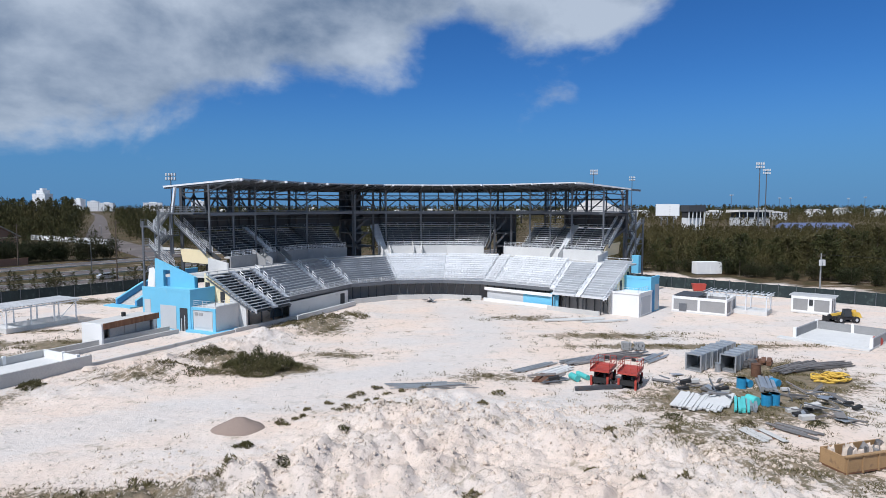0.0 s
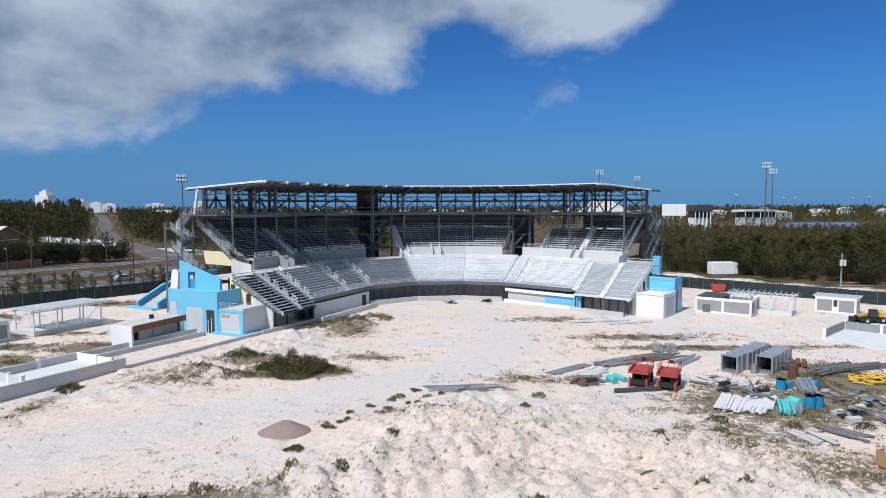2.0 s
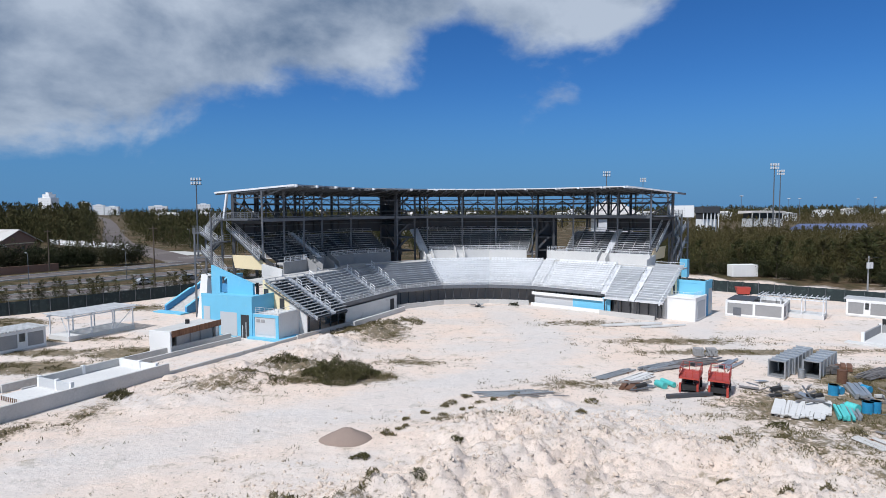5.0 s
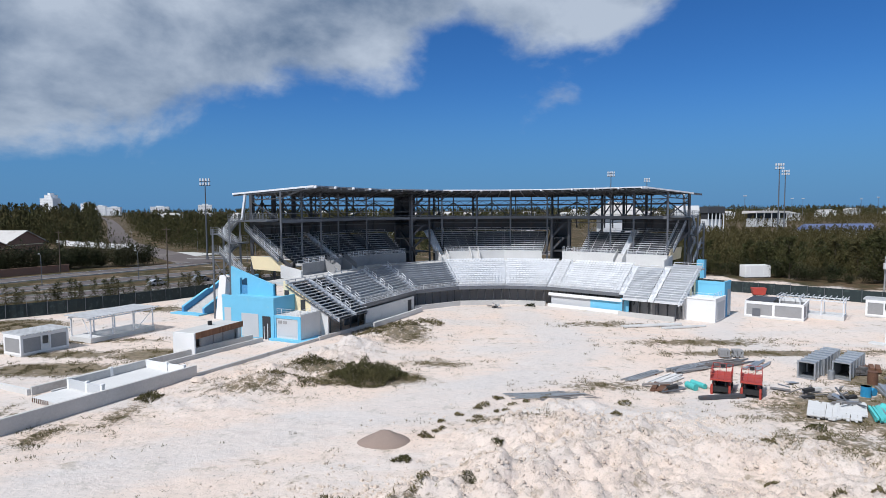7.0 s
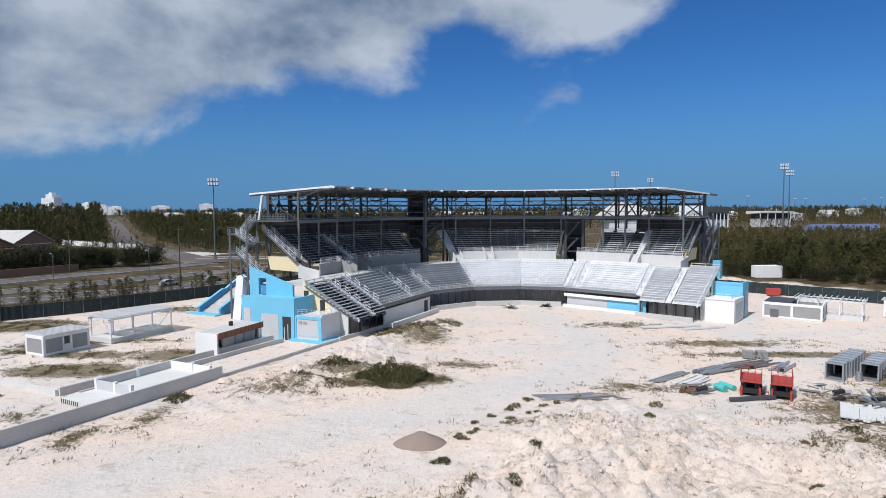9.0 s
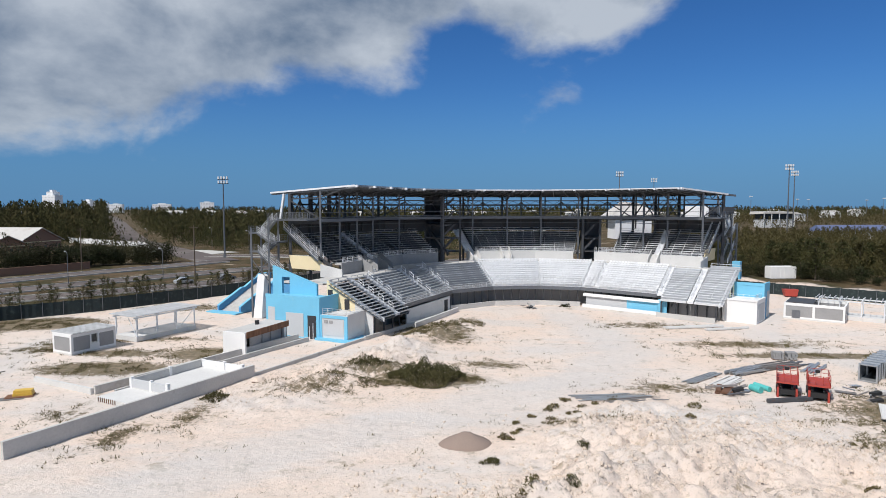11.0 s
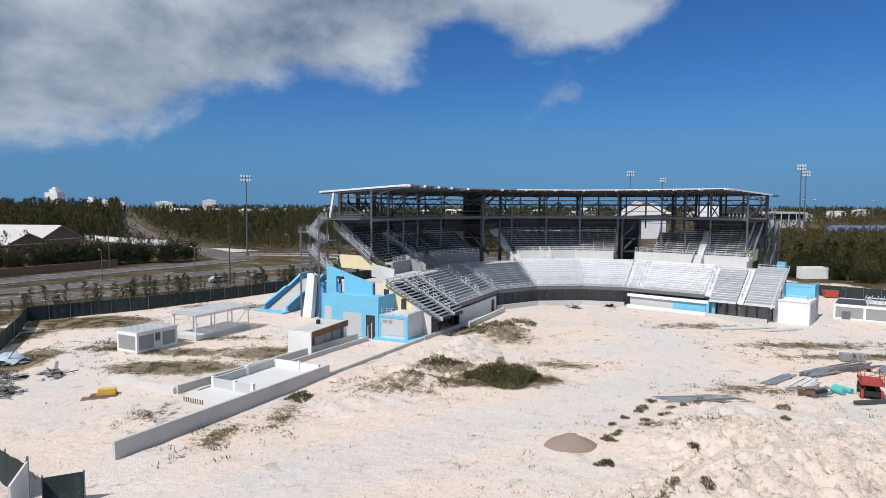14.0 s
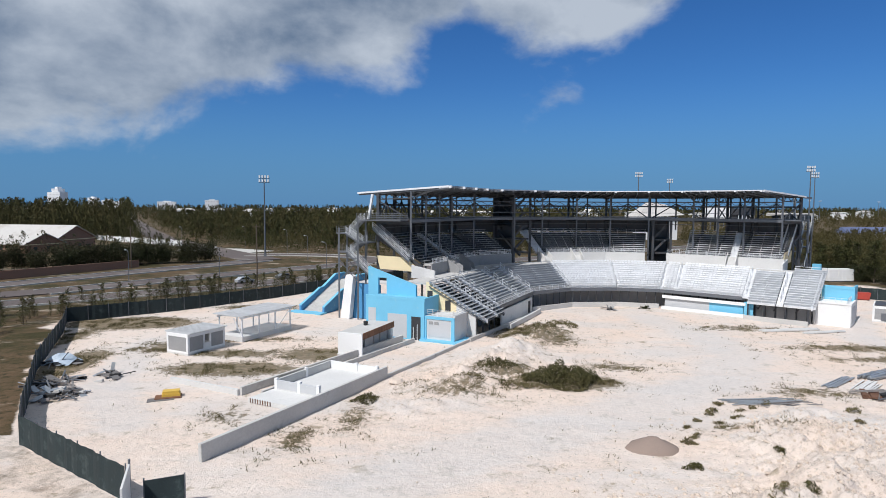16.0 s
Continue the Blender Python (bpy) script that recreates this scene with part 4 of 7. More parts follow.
def end_stairs(side):
    """Steel stair tower, side flight and landings at an end of the stand, joined to it."""
    qoff = -7.2 if side == "left" else -7.4
    pt0 = end_frame(side)
    pt = lambda q, d: pt0(q + qoff, d)
    tw = new("stair_tower")
    tw.parent = stand
    tagged(tw, "galvanised steel stair tower with mesh railings")
    P = lambda n, s, m: part(n, s, M[m], tw, at=HOME)
    for q, d in ((0.3, 26.2), (2.6, 26.2), (0.3, 22.6), (2.6, 22.6)):
        s = Shape()
        s.beam((*pt(q, d), 0.0), (*pt(q, d), 14.6 if d > 24 else 16.2), 0.26)
        P("post", s, "steel")
    s = Shape()
    for q in (0.3, 2.6):
        s.beam((*pt(q, 26.2), 6.0), (*pt(q, 22.6), 9.6), 0.1)
        s.beam((*pt(q, 26.2), 9.5), (*pt(q, 22.6), 6.0), 0.1)
        s.beam((*pt(q, 26.2), 9.8), (*pt(q, 22.6), 9.8), 0.16)
    P("bracing", s, "steel")

    def landing(d0, d1, z):
        P("landing", box_qd(pt, 0.2, 2.7, d0, d1, z - 0.18, z), "steel")
        for q in (0.25, 2.65):
            rail_run([(*pt(q, d0), z), (*pt(q, d1), z)], tw, M["steel"], 1.05, name="railing")

    def flight(q0, q1, da, za, db, zb):
        s = Shape()
        n = max(4, round(abs(zb - za) / 0.18))
        for k in range(n):
            f = (k + 0.5) / n
            d, z = da + (db - da) * f, za + (zb - za) * f
            a, b = pt(q0, d), pt(q1, d)
            s.beam((*a, z), (*b, z), abs(db - da) / n, 0.05)
        for q in (q0, q1):
            s.beam((*pt(q, da), za - 0.1), (*pt(q, db), zb - 0.1), 0.08, 0.3)
        P("flight", s, "steel")
        for q in (q0, q1):
            rail_run([(*pt(q, da), za), (*pt(q, db), zb)], tw, M["rail"], 1.0, name="railing")
    landing(25.0, 26.6, 13.8)
    landing(24.6, 26.4, 10.8)
    landing(20.6, 22.8, 15.9)
    landing(20.8, 22.6, 12.4)
    flight(0.3, 1.4, 25.0, 13.8, 22.8, 15.9)
    flight(1.5, 2.6, 25.0, 13.8, 22.4, 12.4)
    flight(0.3, 1.4, 24.8, 10.8, 22.4, 12.4)
    flight(1.5, 2.6, 24.8, 10.8, 20.6, 7.4)
    # long side flight from the top deck down to the concourse
    flight(-0.3, 1.1, 20.8, 14.6, 14.2, 9.6)
    landing(14.9, 20.6, 15.95)
    s = Shape()
    s.beam((*pt(0.4, 22.0), 16.0), (*pt(0.4, 21.2), 20.0), 0.34)
    P("leaning_post", s, "whitesteel")
    P("cream_screen", slab_qz(pt, 0.2, 0.5, [(13.6, 7.9), (19.8, 8.1), (20.4, 10.2), (15.2, 10.1), (13.6, 8.8)]), "cream")
    P("white_parapet", slab_qz(pt, 0.8, 1.1, [(9.8, 7.0), (13.8, 7.0), (13.8, 9.0), (9.8, 8.3)]), "concrete_light")


end_stairs("left")
end_stairs("right")


def stand_front():
    """What stands under the seats' front edge: posts, dugouts, walls and a low field wall."""
    for i in range(5):
        fa, fb = (0.31 if i == 0 else 0.0), (1.0)
        s = Shape()
        strip(s, i, fa, fb, 3.2, 3.45, 0.0, 4.6)
        part("under_wall", s, M["block"], stand, "grey block wall in the shade under the seats", at=HOME)
        s = Shape()
        strip(s, i, fa, 0.575 if i == 4 else 1.0, -0.06, 0.12, Z0 - 0.62, Z0 - 0.02)
        part("edge_beam", s, M["steel"], stand, at=HOME)
        n = max(2, round((spot(i, fb, 0) - spot(i, fa, 0)).length / 1.5)) if i else 0
        for k in range(n):
            p = spot(i, fa + (fb - fa) * (k + 0.5) / n, 0.5)
            s = Shape()
            s.beam((*p, 0.0), (*p, Z0 - 0.25), 0.16)
            part("prop", s, M["darksteel"], stand, at=HOME)
        for r in range(0, 13, 2):
            s = Shape()
            strip(s, i, 0, 1, r * ROW_D, r * ROW_D + 0.15, Z0 + r * ROW_Z - 0.62, Z0 + r * ROW_Z - 0.46)
            part("seat_joist", s, M["darksteel"], stand, at=HOME)
    for i, fa, fb, z in ((1, -0.1, 1.0, 0.85), (2, 0.0, 1.0, 0.85), (3, 0.0, 1.0, 0.85)):
        s = Shape()
        strip(s, i, fa, fb, -0.75, -0.5, 0.0, z)
        part("field_wall", s, M["concrete"], stand, "low weathered concrete field wall", at=HOME)
    # left dugout
    s = Shape()
    strip(s, 0, 0.33, 0.95, -0.3, -0.05, 0.0, 2.6)
    part("dugout_wall", s, M["concrete_light"], stand, at=HOME)
    s = Shape()
    strip(s, 0, 0.33, 0.97, -1.9, -1.6, 0.0, 0.75)
    strip(s, 0, 0.33, 0.97, -1.6, -0.34, 0.05, 0.18)
    part("dugout_kerb", s, M["concrete_light"], stand, at=HOME)
    s = Shape()
    strip(s, 0, 0.86, 0.91, -0.34, -0.3, 0.1, 2.2)
    part("dugout_door", s, M["dark"], stand, at=HOME)
    # right dugout: long beam, pale wall, blue end
    s = Shape()
    strip(s, 4, 0.02, 0.60, -0.35, 0.0, 1.95, 2.45)
    part("dugout_beam", s, M["white"], stand, "long white dugout beam", at=HOME)
    s = Shape()
    strip(s, 4, 0.04, 0.36, 0.0, 0.25, 0.0, 1.95)
    part("dugout_wall", s, M["greypaint"], stand, at=HOME)
    s = Shape()
    strip(s, 4, 0.36, 0.585, -0.02, 0.23, 0.0, 1.95)
    part("dugout_wall", s, M["blue"], stand, "blue painted dugout wall", at=HOME)
    s = Shape()
    strip(s, 4, 0.02, 0.60, -0.75, -0.45, 0.0, 0.55)
    part("dugout_kerb", s, M["white"], stand, at=HOME)
    s = Shape()
    strip(s, 4, 0.59, 0.65, -0.3, 0.0, 0.0, 2.6)
    part("blue_pier", s, M["blue"], stand, at=HOME)
    s = Shape()
    strip(s, 4, 0.65, 0.99, 0.7, 0.95, 0.0, 2.7)
    part("back_wall", s, M["block"], stand, at=HOME)
    s = Shape()
    strip(s, 4, 0.60, 0.99, -2.2, -1.95, 0.0, 0.75)
    part("field_wall", s, M["concrete"], stand, at=HOME)
    for f in (0.62, 0.72, 0.85, 0.98):
        s = Shape()
        p, q = spot(4, f, -1.0), spot(4, f, 6.0)
        s.beam((*p, 2.2), (*q, 6.2), 0.2, 0.3)
        s.beam((*p, 0.0), (*p, 2.3), 0.18)
        s.beam((*spot(4, f, 3.0), 0.0), (*spot(4, min(f + 0.08, 1.0), -0.6), 2.4), 0.12)
        part("raker_frame", s, M["darksteel"], stand, at=HOME)
    for f in (0.02, 0.12, 0.22, 0.30):
        s = Shape()
        p, q = spot(0, f, -1.0), spot(0, f, 6.0)
        s.beam((*p, 2.2), (*q, 6.2), 0.2, 0.3)
        s.beam((*spot(0, f, 0.6), 0.0), (*spot(0, f, 0.6), 3.1), 0.2)
        part("raker_frame", s, M["darksteel"], stand, at=HOME)
    # stair and lift core behind the bend, and the dark way out beside the right tier
    for i, f, w, zt in ((1, 0.80, 4.6, 20.0), (3, 0.82, 3.4, 15.4)):
        core = new("stair_core")
        core.parent = stand
        tagged(core, "dark steel stair core with open landings")
        c0 = spot(i, f, 17.5)
        ex, ny = DIRS[i], NORM[i]
        s = Shape()
        for u, v in ((-w / 2, -3), (w / 2, -3), (-w / 2, 3), (w / 2, 3)):
            p = c0 + ex * u + ny * v
            s.beam((*p, 0), (*p, zt), 0.4)
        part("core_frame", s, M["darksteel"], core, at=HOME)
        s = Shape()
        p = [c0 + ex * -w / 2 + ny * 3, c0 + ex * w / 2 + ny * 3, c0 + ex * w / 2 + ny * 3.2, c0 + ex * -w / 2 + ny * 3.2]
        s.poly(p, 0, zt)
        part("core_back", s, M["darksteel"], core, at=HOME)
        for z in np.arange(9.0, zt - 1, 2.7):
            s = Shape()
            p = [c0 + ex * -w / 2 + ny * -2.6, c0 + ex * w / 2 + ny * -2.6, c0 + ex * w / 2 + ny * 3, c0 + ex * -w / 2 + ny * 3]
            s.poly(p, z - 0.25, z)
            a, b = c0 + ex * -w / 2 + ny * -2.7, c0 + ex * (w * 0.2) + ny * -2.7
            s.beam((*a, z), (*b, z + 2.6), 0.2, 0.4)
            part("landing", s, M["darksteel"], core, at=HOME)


stand_front()


# ---- roads ----
def ribbon(name, pts, w, z, mt, label, kind="structure", category="road"):
    s = Shape()
    vs = [Vector(p) for p in pts]
    left, right = [], []
    for k, p in enumerate(vs):
        d = (vs[min(k + 1, len(vs) - 1)] - vs[max(k - 1, 0)]).normalized()
        n = Vector((-d.y, d.x))
        left.append(p + n * w / 2)
        right.append(p - n * w / 2)
    for k in range(len(vs) - 1):
        q = [right[k], right[k + 1], left[k + 1], left[k]]
        s.prism([(*p, -0.3) for p in q], [(*p, z) for p in q])
    return solid(name, s, mt, label, category, kind=kind)


ROAD_A = [(-262, -70), (-190, 20), (-140, 80), (-112, 108), (-98, 119), (-82, 132), (-62, 153), (-40, 176), (0, 214), (90, 290)]
ROAD_B = [(-114, 124), (-103, 139), (-91, 155), (-77, 171), (-66, 182), (-58, 193)]
ROAD_C = [(-290, -60), (-205, 35), (-160, 90), (-130, 135), (-116, 161), (-99, 187), (-92, 201)]
STRAIGHT = [(-92, 201), (-108, 222), (-138, 262), (-179, 318), (-233, 412), (-414, 738), (-640, 1135), (-893, 1549)]
SLIP = [(-58, 193), (-56, 203), (-60, 213), (-70, 220), (-84, 223), (-104, 222)]
ribbon("road", ROAD_A, 8.0, 0.16, M["asphalt"], "worn grey-brown carriageway behind the screened fence")
ribbon("road", ROAD_B, 8.0, 0.17, M["asphalt"], "second worn carriageway between grass strips")
ribbon("road", ROAD_C, 8.0, 0.16, M["asphalt"], "third worn carriageway below the brown wall")
ribbon("road", STRAIGHT, 13, 0.22, M["asphalt"], "long straight road running to the distance")
ribbon("road", SLIP, 8, 0.19, M["asphalt"], "curving slip road round a grass island")
ribbon("road", [(-126, 116), (-119, 121), (-111, 129)], 9, 0.20, M["asphalt"], "short link across the grass median")
ribbon("car_park", [(-104, 236), (-120, 246), (-140, 250)], 16, 0.12, M["kerb"], "pale dusty car park beside the junction", category="car park")
for pts in (ROAD_A, ROAD_B, ROAD_C, SLIP):
    for off in (-4.3, 4.3):
        v = [Vector(p) for p in pts]
        out = []
        for k, p in enumerate(v):
            d = (v[min(k + 1, len(v) - 1)] - v[max(k - 1, 0)]).normalized()
            out.append(tuple(p + Vector((-d.y, d.x)) * off))
        ribbon("kerb", out, 0.3, 0.30, M["kerb"], "pale concrete road kerb", category="kerb")


# ---- small buildings ----
def cabin(x, y, rz, w, l, h, label, roof="sheet", group=""):
    """Concession cabin: white frame, grey block panels. Origin at the near corner; w along local -x ... l along local y."""
    t = thing("cabin", x, y, 0, rz, label, "cabin", group)
    th = 0.22
    s = Shape().box(-w, 0, 0, 0, l, 0.22)
    part("floor_slab", s, M["concrete_light"], t)
    # frame posts and beams
    for px, py in ((-w, 0), (-0.3, 0), (-w, l - 0.3), (-0.3, l - 0.3)):
        part("post", Shape().box(px, py, 0.22, px + 0.3, py + 0.3, h, 0.02), M["white"], t)
    for a in ((-w + 0.3, 0.0, -0.3, th), (-w + 0.3, l - th, -0.3, l), (-w, 0.3, -w + th, l - 0.3), (-th, 0.3, 0, l - 0.3)):
        part("ring_beam", Shape().box(a[0], a[1], h - 0.42, a[2], a[3], h), M["white"], t)
        part("sill_beam", Shape().box(a[0], a[1], 0.22, a[2], a[3], 0.45), M["white"], t)
    if w > 4.5:
        gap = 0.35 if w > 7 else 0.9
        part("infill", Shape().box(-w + 0.3, 0.04, 0.45, -w / 2 - gap / 2, 0.18, h - 0.42), M["block"], t)
        part("infill", Shape().box(-w / 2 + gap / 2, 0.04, 0.45, -0.3, 0.18, h - 0.42), M["block"], t)
        if w > 7:
            part("post", Shape().box(-w / 2 - gap / 2, 0.0, 0.45, -w / 2 + gap / 2, 0.2, h - 0.42), M["white"], t)
            part("steel_grille", Shape().box(-w * 0.86, -0.05, 0.25, -w * 0.72, 0.0, 1.5), M["steel"], t)
        else:
            for a in (-w / 2 - gap / 2, -w / 2 + gap / 2 - 0.18):
                part("post", Shape().box(a, 0.0, 0.45, a + 0.18, 0.2, h - 0.42), M["white"], t)
            part("half_wall", Shape().box(-w / 2 - gap / 2 + 0.18, 0.04, 0.45, -w / 2 + gap / 2 - 0.18, 0.18, 1.2), M["white"], t)
    else:
        part("infill", Shape().box(-w + 0.3, 0.04, 0.45, -0.3, 0.18, h - 0.42), M["block"], t)
    part("infill", Shape().box(-w + 0.3, l - 0.18, 0.45, -0.3, l - 0.04, h - 0.42), M["block"], t)
    part("infill", Shape().box(-w + 0.04, 0.3, 0.45, -w + 0.18, l - 0.3, h - 0.42), M["block"], t)
    m1, m2 = l * 0.44, l * 0.58
    for a in (m1 - 0.2, m2):
        part("post", Shape().box(-th, a, 0.45, 0, a + 0.2, h - 0.42), M["white"], t)
    part("infill", Shape().box(-0.18, 0.3, 0.45, -0.04, m1 - 0.2, h - 0.42), M["block"], t)
    part("infill", Shape().box(-0.18, m2 + 0.2, 0.45, -0.04, l - 0.3, h - 0.42), M["block"], t)
    part("half_wall", Shape().box(-0.18, m1, 0.45, -0.04, m2, 1.1), M["white"], t)
    if roof in ("joists", "sheet"):
        n = 15
        for k in range(n):
            yy = 0.05 + (l - 0.2) * k / (n - 1)
            part("roof_joist", Shape().box(-w - 0.35, yy, h, 0.35, yy + (0.2 if roof == "sheet" else 0.08), h + 0.16), M["tread"], t)
    else:
        part("part_roof", Shape().box(-w + 0.2, l * 0.05, h, -w * 0.52, l * 0.95, h + 0.12), M["darksteel"], t, "dark roof sheet over one half")
        part("inner_floor", Shape().box(-w + 0.3, 0.3, 0.22, -0.3, l - 0.3, 0.3), M["concrete"], t)
    return t


cabin(-62.2, 72.7, -26.6, 3.7, 5.8, 2.6, "white-framed concession cabin with grey block panels", group="concession cabins")
cabin(60.4, 93.9, -41.0, 5.6, 3.8, 2.7, "small white concession cabin with bare roof joists", "joists", group="concession cabins")
cabin(43.7, 93.0, -37.0, 8.3, 6.4, 2.6, "larger white cabin with an open half roof", roof="open", group="concession cabins")


def pergola(x, y, rz, w, l, h, label, sheet):
    t = thing("pergola", x, y, 0, rz, label, "pergola", "steel shade frames")
    part("base_slab", Shape().box(-w, 0, 0, 0, l, 0.65), M["concrete_light"], t)
    n = 4
    for k in range(n):
        yy = 0.15 + (l - 0.3) * k / (n - 1)
        for xx in (-w + 0.15, -0.15):
            part("post", Shape().box(xx - 0.07, yy - 0.07, 0.65, xx + 0.07, yy + 0.07, h), M["whitesteel"], t)
        part("cross_beam", Shape().box(-w - 0.2, yy - 0.06, h, 0.2, yy + 0.06, h + 0.18), M["whitesteel"], t)
    for xx in (-w + 0.15, -0.15):
        part("long_beam", Shape().box(xx - 0.06, -0.3, h - 0.18, xx + 0.06, l + 0.3, h - 0.002), M["whitesteel"], t)
    part("brace", Shape().beam((-0.15, 0.15, 0.7), (-0.15 - w * 0.35, 0.15, h - 0.2), 0.07), M["whitesteel"], t)
    part("brace", Shape().beam((-0.15, l - 0.2, h - 0.2), (-0.15, l * 0.72, 0.8), 0.07), M["whitesteel"], t)
    m = 23 if sheet else 13
    for k in range(m):
        yy = -0.25 + (l + 0.5) * k / (m - 1)
        part("joist", Shape().box(-w - 0.5, yy - (0.14 if sheet else 0.05), h + 0.18, 0.5, yy + (0.14 if sheet else 0.05), h + 0.30), M["tread"], t)
    return t


pergola(-58.2, 80.3, -26.0, 4.4, 9.8, 3.25, "white steel pergola with a pale sheet roof on a raised slab", True)
pergola(52.6, 96.6, 52.0, 4.0, 9.0, 3.0, "bare white steel pergola frame without sheeting", False)


def kiosk():
    t = thing("kiosk", -41.3, 72.9, 0, -20.5, "white block kiosk with a brown timber fascia", "kiosk")
    w, l, h = 3.3, 8.5, 2.75
    part("end_wall", Shape().box(-w, 0, 0, 0, 0.25, h), M["white"], t)
    part("end_wall", Shape().box(-w, l - 0.25, 0, 0, l, h - 0.3), M["white"], t)
    part("back_wall", Shape().box(-w, 0.25, 0, -w + 0.25, l - 0.25, h - 0.3), M["white"], t)
    part("counter_wall", Shape().box(-0.55, 1.4, 0, -0.35, l - 0.9, h - 0.6), M["block"], t)
    part("roof_slab", Shape().box(-w + 0.02, 0.25, h - 0.3, -0.1, l + 0.15, h - 0.02), M["concrete"], t)
    n = 28
    me = mesh_of("fascia_board", Shape().box(0, 0, 0, 0.06, l / n * 0.93, 0.78), M["timber"])
    for k in range(n):
        piece("fascia_board", me, t, pose(0.04, 0.2 + (l + 0.1) * k / n, h - 0.72))
    for yy in (l * 0.42, l * 0.62):
        part("post", Shape().box(-0.35, yy, 0, -0.2, yy + 0.16, h - 0.3), M["block"], t)
    part("white_post", Shape().box(-0.3, l - 0.6, 0, 0, l - 0.1, h - 0.72), M["white"], t)
    part("vent_stub", Shape().tube((-w * 0.7, l * 0.62, h - 0.02), (-w * 0.7, l * 0.62, h + 0.5), 0.28, n=12), M["black"], t)
    part("kerb_base", Shape().box(-w - 0.1, -0.1, 0, 0.4, l + 0.2, 0.14), M["concrete_light"], t)


kiosk()


def enclosure():
    t = thing("walled_slab", -38.2, 63.2, 0, -27.0, "raised concrete slab with low block walls and white posts", "foundation")
    w, l = 6.3, 8.6      # local -x is across, -y is towards the wall's near end
    part("slab", Shape().box(-w, -l, 0, 0, 0, 0.55), M["concrete_light"], t)
    part("back_wall", Shape().box(-w, -l, 0.55, -w + 0.22, 0, 1.35), M["concrete"], t)
    part("far_wall", Shape().box(-w + 0.22, -0.22, 0.55, 0, 0, 1.35), M["white"], t)
    part("near_wall", Shape().box(-w + 0.22, -l, 0.55, -1.2, -l + 0.22, 1.35), M["greypaint"], t)
    for x, y in ((-w, -l), (-w * 0.55, -l), (-1.2, -l), (-w * 0.45, -0.3), (-0.25, -0.3), (-w, -l * 0.5)):
        part("post", Shape().box(x - 0.01, y - 0.02, 0.4, x + 0.3, y + 0.3, 1.5), M["white"], t)
    part("ramp_slab", Shape().box(-w - 0.2, -l - 3.2, 0, -0.3, -l, 0.42), M["concrete_light"], t)
    for k in range(9):
        part("dowel", Shape().box(-w + 0.3 * k, -l - 3.25, 0.02, -w + 0.08 + 0.3 * k, -l - 3.2, 0.44), M["rust"], t)


enclosure()


def low_wall(name, a, b, t, h0, h1, mt, label):
    s = Shape().wall(a, b, t, -0.3, h0, h1)
    return solid(name, s, mt, label, "wall", kind="structure")


low_wall("boundary_wall", (-48.6, 42.5), (-37.6, 64.0), 0.3, 1.35, 1.25, M["concrete"], "long low grey concrete wall in the sand")
low_wall("boundary_wall", (-37.6, 64.0), (-28.2, 81.6), 0.25, 0.35, 0.4, M["concrete"], "low concrete kerb wall half buried in sand")
low_wall("boundary_wall", (-50.9, 57.8), (-37.2, 81.6), 0.3, 0.8, 0.85, M["concrete"], "low grey block wall beside the kiosk")
low_wall("boundary_wall", (-48.8, 57.6), (-35.6, 80.9), 0.25, 0.5, 0.6, M["concrete"], "second low grey wall beside the kiosk")
low_wall("boundary_wall", (-59.2, 62.0), (-50.9, 57.8), 0.3, 0.55, 0.6, M["concrete_light"], "short pale concrete kerb across the sand")
low_wall("boundary_wall", (-28.2, 81.4), (-19.5, 96.5), 0.3, 0.55, 0.55, M["concrete"], "low field-side wall in front of the stand")


def pit():
    t = thing("walled_slab", 51.2, 77.3, 0, -48.0, "square concrete slab with low grey block walls", "foundation")
    w = 8.6
    part("slab", Shape().box(-w / 2, -w / 2, 0, w / 2, w / 2, 0.25), M["concrete_light"], t)
    part("wall", Shape().box(-w / 2, w / 2 - 0.25, 0.25, w / 2, w / 2, 1.3), M["block"], t)
    part("wall", Shape().box(-w / 2, -w / 2, 0.25, -w / 2 + 0.25, w / 2 - 0.25, 1.3), M["block"], t)
    part("wall", Shape().box(w / 2 - 0.25, -w / 2, 0.25, w / 2, w / 2 - 0.25, 1.3), M["block"], t)
    for x, y in ((-w / 2, -w / 2), (w / 2 - 0.3, -w / 2), (w / 2 - 0.3, w / 2 - 0.3), (-w / 2, w / 2 - 0.3), (0, w / 2 - 0.3)):
        part("post", Shape().box(x - 0.02, y - 0.02, 0.2, x + 0.32, y + 0.32, 1.45), M["white"], t)
    part("apron", Shape().box(-w / 2 - 1.5, -w / 2 - 1.3, 0, w / 2, -w / 2, 0.2), M["concrete_light"], t)


pit()


